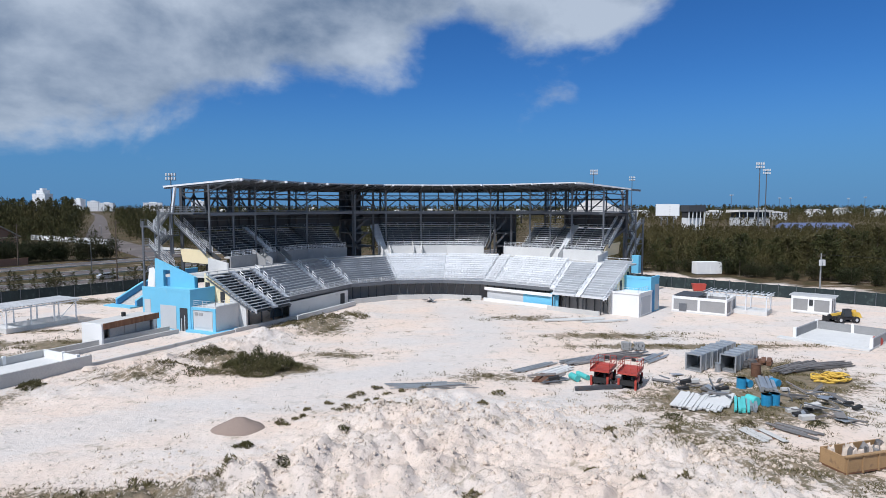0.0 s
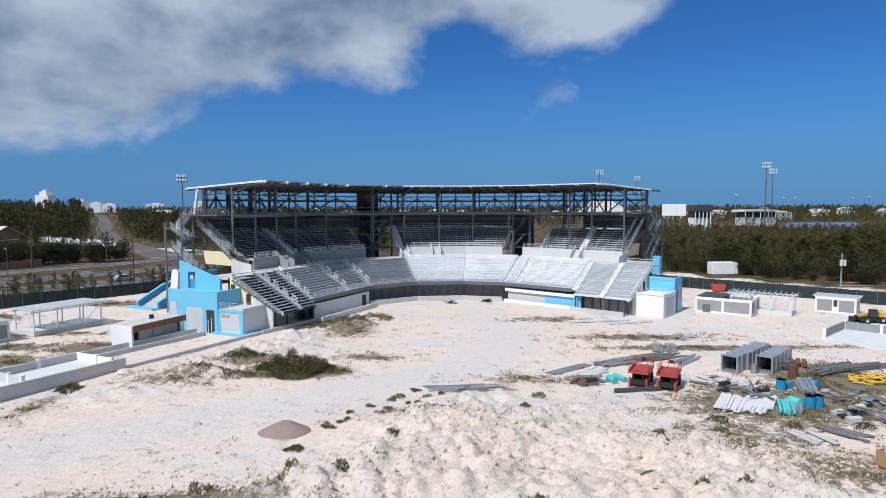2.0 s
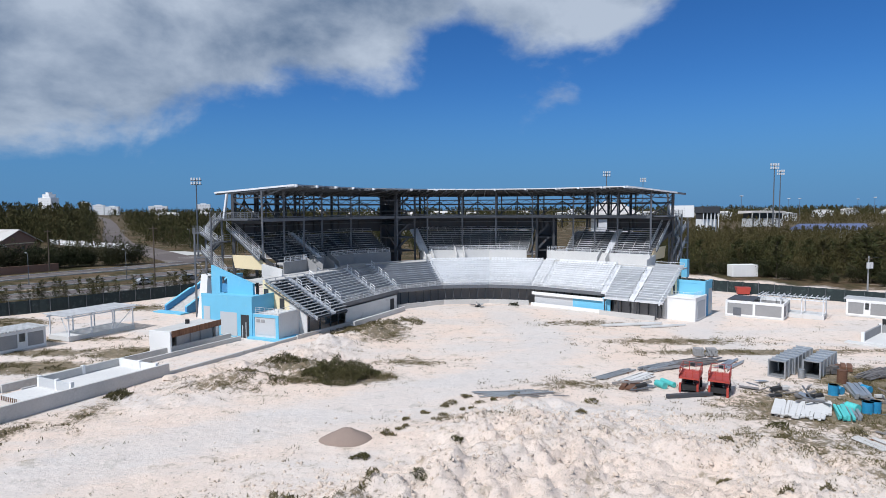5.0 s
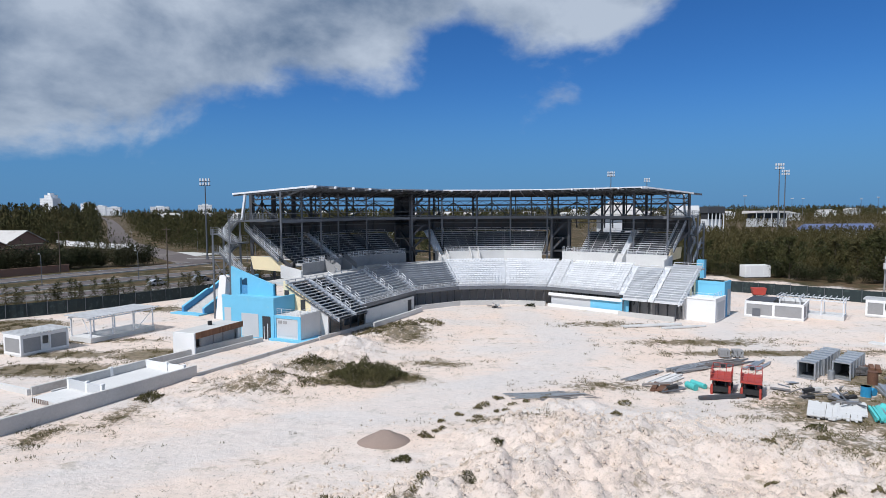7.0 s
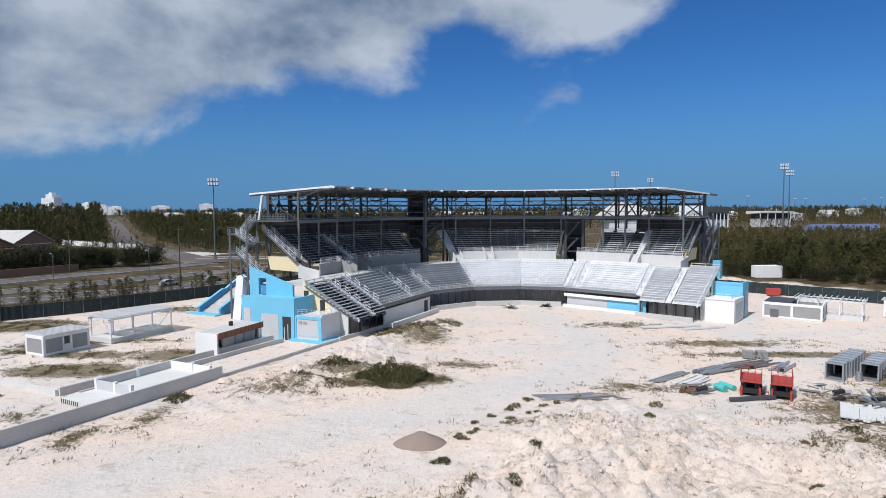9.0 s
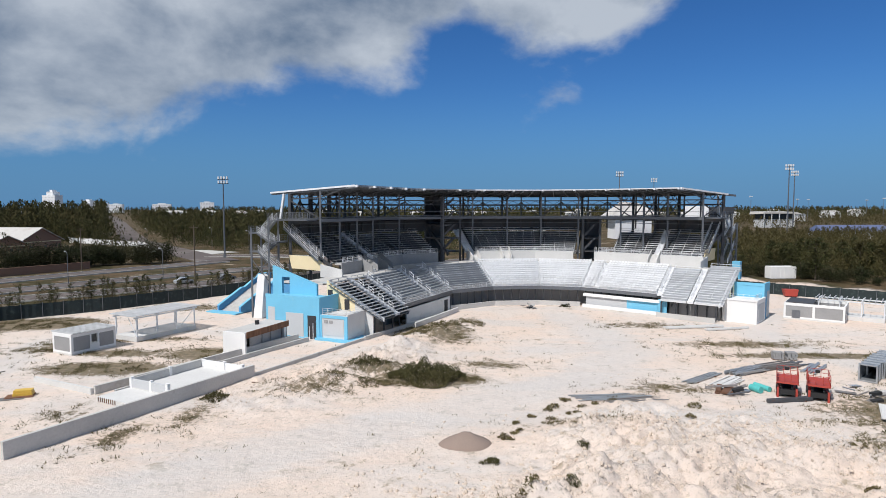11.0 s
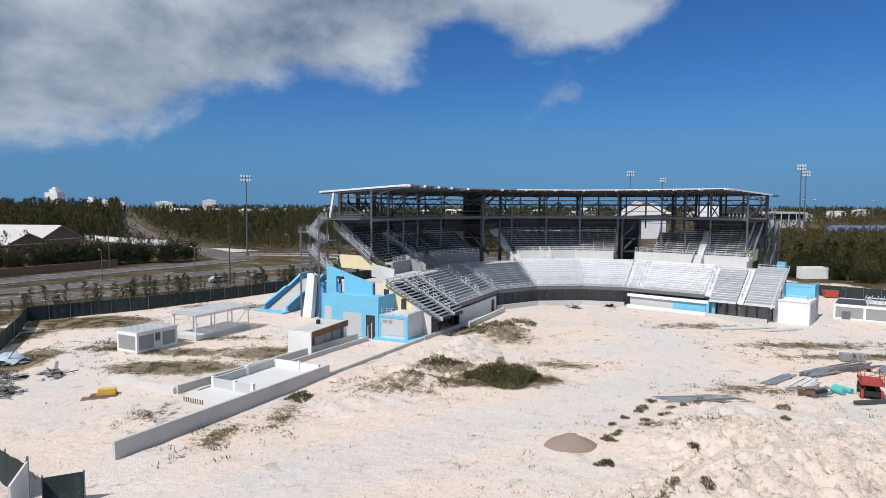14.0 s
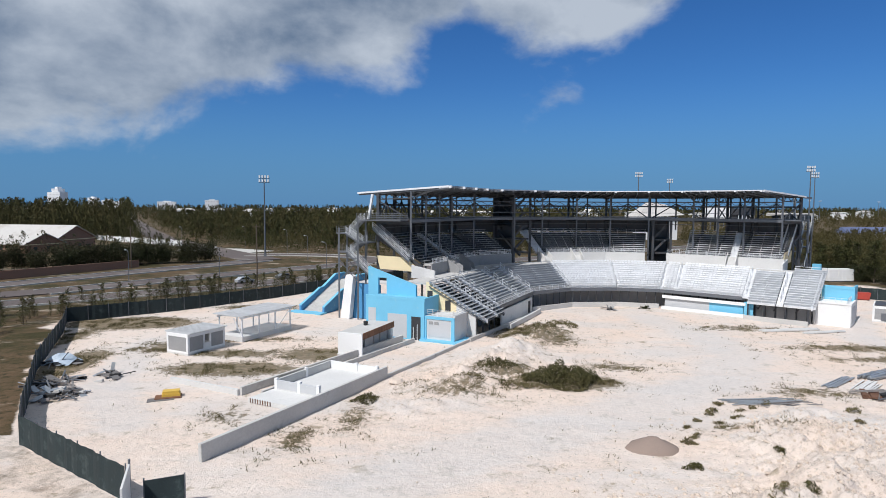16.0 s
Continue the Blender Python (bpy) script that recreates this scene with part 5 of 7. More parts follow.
# ---- fences ----
def screen_fence(pts, h, label):
    """Chain-link fence with dark windbreak cloth, panel by panel."""
    x0, y0 = pts[0]
    t = thing("screen_fence", x0, y0, 0, 0, label, "fence")
    rnd = random.Random(5)
    for a, b in zip(pts, pts[1:]):
        a, b = Vector(a), Vector(b)
        n = max(1, round((b - a).length / 3.0))
        for k in range(n):
            p, q = a + (b - a) * (k / n), a + (b - a) * ((k + 1) / n)
            s = Shape()
            s.tube((p.x, p.y, -0.2), (p.x, p.y, h + 0.15), 0.05, n=6)
            part("fence_post", s, M["steel"], t, at=(x0, y0, 0))
            s = Shape()
            side = Vector((-(q - p).y, (q - p).x)).normalized()
            m = 6
            grid = [(p + (q - p) * (j / m) + side * (0.05 * rnd.uniform(-1, 1) if 0 < j < m else 0.06)) for j in range(m + 1)]
            tops = [h - (0.0 if j in (0, m) else rnd.uniform(0, 0.08)) for j in range(m + 1)]
            o = side * 0.02
            low = [(*g, 0.03) for g in grid] + [(*(g + o), 0.03) for g in grid[::-1]]
            high = [(*g, z) for g, z in zip(grid, tops)] + [(*(g + o), z) for g, z in zip(grid[::-1], tops[::-1])]
            s.add(low + high, [(j, j + 1, 2 * m + 3 + j, 2 * m + 2 + j) for j in range(m)] + [(m + 1 + j, m + 2 + j, 3 * m + 4 + j, 3 * m + 3 + j) for j in range(m)]
                  + [(2 * m + 2 + j, 2 * m + 3 + j, 4 * m + 2 - j, 4 * m + 3 - j) for j in range(m)])
            part("screen_cloth", s, M["screen"], t, at=(x0, y0, 0))
    return t


screen_fence([(-50.6, 36.6), (-63.2, 45.3), (-66.0, 49.5), (-75.6, 65.5), (-84.8, 84.6), (-89.5, 93.0)], 2.3, "dark green screened fence sagging along the site's edge")
screen_fence([(-89.5, 93.0), (-76.4, 104.6), (-65.5, 118.0), (-55.0, 134.0), (-42.0, 152.0)], 2.3, "dark green screened fence along the road verge")
screen_fence([(30.0, 146.0), (47.9, 127.2), (62.9, 113.6), (76.0, 101.0), (104.0, 74.0)], 2.3, "dark green screened fence below the woods")
g = thing("site_gate", -50.0, 35.9, 0, 0, "open site gate with a pale edge panel and dark leaf", "gate")
part("gate_post", Shape().tube((0, 0, -0.2), (0, 0, 3.0), 0.07), M["steel"], g)
part("gate_panel", Shape().wall((0.1, -0.1), (1.35, -3.3), 0.12, 0.0, 2.75), M["concrete_light"], g)
part("gate_leaf", Shape().wall((0.9, 0.0), (3.1, 0.35), 0.08, 0.0, 1.7, 1.95), M["screen"], g, "dark cloth-covered gate leaf")
part("gate_frame", Shape().beam((0.85, 0.0, 0.0), (0.85, 0.0, 1.85), 0.07), M["steel"], g)
part("gate_frame", Shape().beam((3.15, 0.35, 0.0), (3.15, 0.35, 2.05), 0.07), M["steel"], g)


def blue_stair():
    o = (*on(0, 7.0, 33.8), 0.0)
    t = thing("outdoor_stair", *o, label="broad outdoor stair between sky-blue parapets", category="stairs")
    pt = lambda q, d: on(0, q, d - 0.8)
    P = lambda n, s, m, lab="": part(n, s, M[m], t, lab, at=o)
    q0, q1, z1, n = 6.7, 16.7, 4.4, 26
    for k in range(n):
        qa, qb = q0 + (q1 - q0) * k / n, q0 + (q1 - q0) * (k + 1) / n
        P("step", box_qd(pt, qa, qb, 31.7, 36.1, 0.0, z1 * (k + 1) / n), "concrete")
    mid, zm = q0 + 5.2, 2.6
    for d in (31.3, 36.1):
        # parapet sides carry shade in their blue, copings the sunlit tone
        for nm, dd, off, top, mt in (("parapet", (0.0, 0.4), 0.0, 1.05, "stairblue"), ("coping", (-0.05, 0.45), 1.05, 1.18, "blue")):
            lower = [(q0 - 0.3, off), (mid, zm + off - 0.2), (mid + 0.8, zm + off - 0.2), (q1, z1 + off), (q1 + 3.0, z1 + off)] if off else [(q0 - 0.3, 0.0), (q1 + 3.0, 0.0)]
            upper = [(q1 + 3.0, z1 + top), (q1, z1 + top), (mid + 0.8, zm + top - 0.2), (mid, zm + top - 0.2), (q0 - 0.3, top)]
            ol = lower + upper
            s = Shape()
            s.prism([(*pt(q, d + dd[0]), z) for q, z in ol], [(*pt(q, d + dd[1]), z) for q, z in ol])
            P(nm, s, mt, "blue painted stair parapet" if nm == "parapet" else "")
    P("landing", box_qd(pt, q1, q1 + 3.0, 22.0, 36.5, z1 - 0.3, z1), "concrete_light")
    P("landing_wall", box_qd(pt, 5.6, 6.0, 20.0, 26.0, 0.0, 5.6), "stairblue")
    P("foot_slab", box_qd(pt, 4.9, q0, 31.0, 37.6, 0.0, 0.22), "blue")
    P("pylon", slab_qz(pt, 4.4, 5.4, [(26.7, 0.0), (25.0, 0.0), (24.2, 6.9), (25.0, 7.2), (25.6, 7.1)]), "white", "tapering white leaning pylon")


blue_stair()


# ---- poles and lamps ----
def light_tower(x, y, h, label, heads=3):
    t = thing("floodlight_tower", x, y, 0, 0, label, "light tower")
    part("mast", Shape().tube((0, 0, -0.5), (0, 0, h), 0.32 * h / 28, 0.16 * h / 28, 10), M["steel"], t, smooth=False)
    k = h / 28
    for z in (h - 0.6 * k, h - 2.0 * k)[:2 if heads > 2 else 1]:
        part("cross_arm", Shape().box(-1.9 * k, -0.1, z - 0.1, 1.9 * k, 0.1, z + 0.1), M["steel"], t)
        for j in range(4):
            s = Shape().box((-1.75 + j * 1.0) * k, -0.45 * k, z + 0.1, (-1.25 + j * 1.0) * k, 0.1, z + 1.0 * k, 0.05)
            part("floodlight", s, M["whitesteel"], t)
    part("base_box", Shape().box(-0.4, -0.3, 0, 0.4, 0.3, 1.4), M["steel"], t)
    return t


light_tower(-95.2, 214.4, 28.2, "tall galvanised floodlight tower beside the road")
light_tower(222, 430, 47, "tall floodlight tower beyond the woods")
light_tower(240, 455, 44, "tall floodlight tower beyond the woods")
light_tower(118, 480, 45, "distant floodlight tower beyond the grandstand")
light_tower(182, 590, 45, "distant floodlight tower beyond the grandstand")
for x, y, h in ((440, 800, 28), (460, 810, 28), (530, 800, 27), (545, 790, 29), (330, 700, 30)):
    light_tower(x, y, h, "slim far-off lamp mast above the trees", 1)


def street_lamp(x, y, h, rz):
    t = thing("street_lamp", x, y, 0, rz, "slim grey street lamp with a single curved arm", "street lamp", "street lamps along the road")
    part("pole", Shape().tube((0, 0, -0.3), (0, 0, h - 0.4), 0.10, 0.06, 8), M["steel"], t)
    s = Shape().tube((0, 0, h - 0.4), (0.5, 0, h), 0.05, n=6).tube((0.5, 0, h), (1.7, 0, h + 0.1), 0.05, n=6)
    part("arm", s, M["steel"], t)
    part("lamp_head", Shape().box(1.5, -0.15, h + 0.02, 2.2, 0.15, h + 0.2, 0.05), M["greypaint"], t)


for x, y, h in ((-88, 152, 7.5), (-105, 141, 7.5), (-91, 228, 9), (-122, 118, 7.5), (-66, 176, 7.5), (-60, 222, 9), (-150, 92, 7.5), (-118, 262, 9), (-140, 250, 9), (-78, 205, 8)):
    street_lamp(x, y, h, 135)


def utility_pole(x, y, h, label, transformer=False):
    t = thing("utility_pole", x, y, 0, 20, label, "utility pole")
    part("pole", Shape().tube((0, 0, -0.5), (0, 0, h), 0.17, 0.11, 9), M["bark"] if not transformer else M["block"], t)
    part("cross_arm", Shape().box(-0.9, -0.06, h - 0.6, 0.9, 0.06, h - 0.45), M["bark"], t)
    if transformer:
        for dx in (-0.45, 0.35):
            part("transformer", Shape().tube((dx, -0.3, h - 2.3), (dx, -0.3, h - 1.2), 0.3, n=10), M["greypaint"], t)
    return t


utility_pole(-74.3, 138.3, 13.8, "weathered timber utility pole beside the fence")
utility_pole(-121, 173, 12.0, "weathered timber utility pole across the road")
utility_pole(71.2, 114.4, 8.2, "grey utility pole carrying two transformers", True)
s = Shape()
prev = None
for k in range(25):
    f = k / 24
    p = (71.2 + 60 * f, 114.4 - 30 * f, 8.0 - 2.2 * 4 * f * (1 - f) * 0.4)
    if prev:
        s.beam(prev, p, 0.045)
    prev = p
solid("overhead_cable", s, M["black"], "thin black cable hung from the utility pole", "cable")


# ---- far buildings ----
def house(x, y, rz, w, l, h, rh, wall, roof, label, cols=6, name="house"):
    t = thing(name, x, y, 0, rz, label, "building")
    part("wall", Shape().box(-w / 2, -l / 2, -0.5, w / 2, l / 2, h), M[wall], t)
    o = 0.8
    s = Shape()
    a = [(-w / 2 - o, -l / 2 - o, h), (w / 2 + o, -l / 2 - o, h), (w / 2 + o, l / 2 + o, h), (-w / 2 - o, l / 2 + o, h)]
    r = min(w, l) / 2 * 0.85
    b = [(-w / 2 + r, -0.15, h + rh), (w / 2 - r, -0.15, h + rh), (w / 2 - r, 0.15, h + rh), (-w / 2 + r, 0.15, h + rh)] if w > l else [(-0.15, -l / 2 + r, h + rh), (0.15, -l / 2 + r, h + rh), (0.15, l / 2 - r, h + rh), (-0.15, l / 2 - r, h + rh)]
    s.prism(a, b)
    part("roof", s, M[roof], t)
    for k in range(cols):
        xx = -w / 2 + w * (k + 0.5) / cols
        part("window", Shape().box(xx - 0.6, -l / 2 - 0.05, 1.0, xx + 0.6, -l / 2 + 0.02, 2.6), M["glass"], t)
    return t


def gabled_wing(x, y, rz, length, width, eaves, ridge, label):
    """A long wing: its gable end at the origin, the ridge running back along local -x."""
    t = thing("hall_wing", x, y, 0, rz, label, "building", "wings of the hall")
    h = width / 2
    prof = [(-h, -0.5), (h, -0.5), (h, eaves), (0, ridge), (-h, eaves)]
    part("wall", Shape().prism([(0, u, z) for u, z in prof], [(-length, u, z) for u, z in prof]), M["terracotta"], t)
    for sg in (-1, 1):
        lo, hi = (sg * (h + 0.9), eaves - 0.35), (0.0, ridge + 0.12)
        sl = [(lo[0], lo[1]), (hi[0], hi[1]), (hi[0], hi[1] + 0.22), (lo[0], lo[1] + 0.22)]
        part("roof", Shape().prism([(0.7, u, z) for u, z in sl], [(-length - 0.7, u, z) for u, z in sl]), M["roofwhite"], t, "white coated roof slope")
    part("gable_band", Shape().box(0, -h, eaves - 0.5, 0.1, h, eaves - 0.2), M["cream"], t)
    for u in (-h * 0.55, h * 0.1):
        part("window", Shape().box(0, u, 0.9, 0.06, u + 1.3, 2.2), M["glass"], t)
    for k in range(5):
        xx = -length * (k + 0.6) / 5.5
        part("window", Shape().box(xx, -h - 0.06, 0.9, xx + 1.4, -h, 2.3), M["glass"], t)
    return t


gabled_wing(-184.0, 231.0, -20, 46, 15.5, 3.4, 7.0, "terracotta rendered hall wing with a white gabled roof")
gabled_wing(-184.5, 251.5, -8, 44, 22.0, 4.2, 9.3, "larger terracotta hall wing with a white gabled roof")
wall = thing("boundary_wall", -136, 149, 0, 0, "low brown rendered boundary wall beside the road", "wall")
part("wall_body", Shape().beam((-14, -26, 0.9), (15, 28, 0.9), 0.3, 2.2), M["terracotta"], wall)
part("coping", Shape().beam((-14.1, -26.1, 2.06), (15.1, 28.1, 2.06), 0.42, 0.12), M["terracotta"], wall)
house(-246, 268, 30, 30, 18, 4.5, 4.0, "terracotta", "roofwhite", "low terracotta house under a white roof", 5)
for k in range(7):
    f0, f1 = k / 7, k / 7 + (0.135 if k % 3 else 0.11)
    pa, pb = Vector((-210, 311)) + Vector((64, -44)) * f0, Vector((-210, 311)) + Vector((64, -44)) * f1
    w = thing("garden_wall", pa.x, pa.y, 0, 0, "white rendered garden wall beside the straight road", "wall", "white wall panels")
    d = pb - pa
    part("wall_body", Shape().beam((0, 0, 1.1), (d.x, d.y, 1.1), 0.3, 2.6), M["farwhite"], w)
    part("pier", Shape().box(-0.3, -0.3, -0.2, 0.3, 0.3, 2.8), M["farwhite"], w)
    part("coping", Shape().beam((0, 0, 2.45), (d.x, d.y, 2.45), 0.45, 0.12), M["roofwhite"], w)


def tower_block(x, y, rz, w, l, h, floors, cols, label):
    t = thing("tower_block", x, y, 0, rz, label, "building")
    part("wall", Shape().box(-w / 2, -l / 2, -1, w / 2, l / 2, h), M["farwhite"], t)
    part("roof", Shape().box(-w * 0.2, -l * 0.3, h, w * 0.2, l * 0.3, h + h * 0.09), M["farwhite"], t)
    me = mesh_of("window", Shape().box(-0.26 * w / cols, -0.3, 0, 0.26 * w / cols, 0.3, 0.3 * h / floors), M["greypaint"])
    for f in range(floors):
        for c in range(cols):
            piece("window", me, t, pose(-w / 2 + w * (c + 0.5) / cols, -l / 2, h * (f + 0.4) / floors))
    return t


tower_block(-1368, 2090, -18, 58, 30, 60, 11, 9, "tall white hotel block on the skyline")
tower_block(-1366, 2092, -18, 30, 26, 72, 13, 5, "stepped upper part of the white hotel")
tower_block(-1255, 2110, -18, 34, 20, 42, 6, 6, "lower white hotel wing on the skyline")
tower_block(-1212, 2120, 10, 34, 20, 34, 4, 6, "low white building on the skyline")
tower_block(-1165, 2120, 10, 44, 20, 29, 3, 6, "low white building on the skyline")
tower_block(-1020, 2150, 15, 60, 20, 30, 3, 7, "low white building on the skyline")
tower_block(-880, 2200, 15, 46, 20, 36, 3, 5, "low white building on the skyline")
rnd = random.Random(11)
for k in range(34):
    x = -900 + 58 * k + rnd.uniform(-20, 20)
    y = rnd.uniform(760, 1300)
    w = rnd.uniform(14, 34)
    if abs(x * y / 1200 + 414 + 0.59 * (y - 738)) < 60:
        continue
    house(x * y / 1200, y, rnd.uniform(-40, 40), w, rnd.uniform(9, 14), 9 + (y - 760) * 0.006, rnd.uniform(1.5, 3.5), "farwhite", "roofwhite", "pale distant house among the trees", 3, name="distant_house")

b = thing("signboard", 158, 430, 0, -50, "large blank white signboard on posts", "signboard")
b.scale = (0.78, 1, 0.98)
part("board", Shape().box(-11.5, -0.3, 10.6, 11.5, 0.3, 19.0), M["farwhite"], b)
for x in (-6, 0, 6):
    part("post", Shape().box(x - 0.3, -0.2, -0.5, x + 0.3, 0.2, 10.6), M["steel"], b)
for k in range(4):
    part("panel_mark", Shape().box(2.2, -0.34, 11.4 + 1.8 * k, 3.0, -0.3, 12.0 + 1.8 * k), M["greypaint"], b)
b = thing("dark_hall", 179.5, 440, 0, 10, "black and white hall with a deep dark canopy", "building")
b.scale = (0.66, 0.7, 0.98)
part("wall", Shape().box(-9, -5, -0.5, 9, 5, 9), M["farwhite"], b)
part("canopy", Shape().box(-10, -9, 13.5, 10, 6, 18.2), M["darksteel"], b)
for x in (-9, -4.5, 0, 4.5, 9):
    part("column", Shape().box(x - 0.4, -8.5, -0.5, x + 0.4, -7.7, 13.5), M["farwhite"], b)
part("recess", Shape().box(-9, -5.5, 9, 9, 5, 13.5), M["dark"], b)
b = thing("sports_hall", 271, 540, 0, 8, "white-roofed open-sided sports hall", "building")
b.scale = (0.8, 0.8, 0.82)
part("roof", Shape().prism([(-21, -12, 15), (21, -12, 15), (21, 12, 14), (-21, 12, 14)], [(-20, -12, 16.6), (20, -12, 16.6), (20, 12, 17), (-20, 12, 17)]), M["roofwhite"], b)
part("wall", Shape().box(-17, -8, -0.5, 19, 10, 9), M["greypaint"], b)
part("glazing", Shape().box(-16, -8.3, 9, 18, 9, 14.6), M["glass"], b)
for x in (-18, -9, 0, 9, 18):
    part("column", Shape().beam((x, -9, 0), (x - 1.5, -11.5, 15), 0.7), M["farwhite"], b)
for x, y, w in ((214, 352, 40),):
    b = thing("blue_roof_shed", x, y, 0, 4, "long low shed with a blue-grey sheet roof", "building")
    part("wall", Shape().box(-w / 2, -6, -0.5, w / 2, 6, 4.2), M["greypaint"], b)
    part("roof", Shape().prism([(-w / 2 - 1, -7, 4.2), (w / 2 + 1, -7, 4.2), (w / 2 + 1, 7, 4.2), (-w / 2 - 1, 7, 4.2)], [(-w / 2, -0.3, 7.6), (w / 2, -0.3, 7.6), (w / 2, 0.3, 7.6), (-w / 2, 0.3, 7.6)]), M["solar"], b)
b = thing("tent_hall", 86, 350, 0, 6, "white tensile-roofed hall behind the grandstand", "building")
part("roof", Shape().prism([(-13, -8, 12.5), (15, -8, 14.0), (15, 8, 14.0), (-13, 8, 12.5)], [(-3, -2, 21.0), (6, -2, 20), (6, 2, 20), (-3, 2, 21.0)]), M["roofwhite"], b)
part("wall", Shape().box(-9, -6, -0.5, 12, 6, 12.8), M["farwhite"], b)
for x, y, w, h in ((30, 360, 20, 8), (-2, 420, 22, 9), (-40, 400, 18, 7)):
    house(x, y, rnd.uniform(-15, 15), w, 12, h, 2.5, "farwhite", "roofwhite", "white flat building seen behind the grandstand", 5, name="distant_house")

b = thing("store_container", 66.5, 153, 0, 4, "weathered white storage container at the wood's edge", "container")
part("body", Shape().box(-3.3, -1.3, 0.15, 3.3, 1.3, 3.1, 0.05), M["white"], b)
part("door", Shape().box(3.3, -1.2, 0.3, 3.36, 1.2, 2.9), M["greypaint"], b)
part("skid", Shape().box(-3.2, -1.2, 0, 3.2, 1.2, 0.15), M["steel"], b)
for k in range(6):
    part("rib", Shape().box(-3.0 + k * 1.1, -1.36, 0.3, -2.9 + k * 1.1, -1.3, 2.95), M["white"], b)


def car(x, y, rz, label, mt="carpaint"):
    t = thing("car", x, y, 0.16, rz, label, "car", "parked cars")
    prof = [(-2.1, 0.35), (2.1, 0.35), (2.15, 0.75), (1.2, 0.95), (0.6, 1.42), (-1.1, 1.45), (-1.8, 1.0), (-2.15, 0.9)]
    part("body", Shape().prism([(px, -0.85, pz) for px, pz in prof], [(px, 0.85, pz) for px, pz in prof]), M[mt], t)
    for sy in (-0.87, 0.86):
        gl = [(-1.5, 1.02), (0.95, 1.0), (0.5, 1.36), (-1.05, 1.38)]
        part("side_window", Shape().prism([(px, sy, pz) for px, pz in gl], [(px, sy + 0.01, pz) for px, pz in gl]), M["glass"], t)
    for wx in (-1.3, 1.3):
        for wy in (-0.8, 0.8):
            part("wheel", Shape().tube((wx, wy - 0.1, 0.33), (wx, wy + 0.1, 0.33), 0.33, n=12), M["black"], t)


car(-78, 141, 48, "silver parked car beside the screened fence")
car(-71, 149, 50, "pale parked car beside the screened fence")
car(-146, 90, 48, "silver car on the carriageway")
b = thing("waste_skip", 51.4, 121.5, 0, -12, "bright red waste skip near the fence", "skip")
b.scale = (0.72, 0.8, 0.95)
part("body", Shape().prism([(-1.5, -0.9, 0.2), (1.4, -0.9, 0.2), (1.4, 0.9, 0.2), (-1.5, 0.9, 0.2)], [(-2.0, -1.0, 1.6), (1.7, -1.0, 1.6), (1.7, 1.0, 1.6), (-2.0, 1.0, 1.6)]), M["red"], b)
part("skid", Shape().box(-1.4, -0.8, 0, 1.3, 0.8, 0.2), M["black"], b)


def telehandler():
    t = thing("telehandler", 58.8, 88.6, 0, 5, "yellow and black telescopic handler parked on the sand", "telehandler")
    t.scale = (0.86, 0.86, 0.86)
    part("chassis", Shape().box(-2.1, -0.8, 0.55, 2.2, 0.8, 1.15, 0.1), M["black"], t)
    part("engine_cover", Shape().box(0.3, 0.15, 1.15, 2.2, 0.95, 1.75, 0.12), M["yellow"], t)
    part("rear_body", Shape().prism([(1.2, -0.85, 0.9), (2.7, -0.85, 0.9), (2.7, 0.85, 0.9), (1.2, 0.85, 0.9)], [(1.1, -0.8, 1.9), (2.4, -0.7, 1.75), (2.4, 0.7, 1.75), (1.1, 0.8, 1.9)]), M["yellow"], t)
    part("cab", Shape().prism([(-0.6, -0.9, 1.15), (0.8, -0.9, 1.15), (0.8, -0.1, 1.15), (-0.6, -0.1, 1.15)], [(-0.4, -0.85, 2.3), (0.7, -0.85, 2.3), (0.7, -0.15, 2.3), (-0.4, -0.15, 2.3)]), M["glass"], t)
    part("cab_roof", Shape().box(-0.45, -0.9, 2.3, 0.75, -0.1, 2.4), M["black"], t)
    part("boom", Shape().beam((2.2, 0.1, 1.95), (-2.4, 0.1, 1.25), 0.38, 0.42), M["yellow"], t)
    part("boom_head", Shape().beam((-2.3, 0.1, 1.3), (-3.0, 0.1, 0.7), 0.4, 0.5), M["black"], t)
    part("fork_carriage", Shape().box(-3.25, -0.6, 0.3, -3.1, 0.8, 1.2), M["black"], t)
    for y in (-0.4, 0.5):
        part("fork", Shape().box(-4.2, y, 0.22, -3.2, y + 0.14, 0.3), M["black"], t)
    for x in (-1.35, 1.5):
        for y in (-1.0, 1.0):
            w = part("wheel", Shape().tube((x, y - 0.2, 0.58), (x, y + 0.2, 0.58), 0.58, n=18), M["black"], t)
            part("rim", Shape().tube((x, y - 0.22, 0.58), (x, y + 0.22, 0.58), 0.27, n=12), M["greypaint"], w)


telehandler()


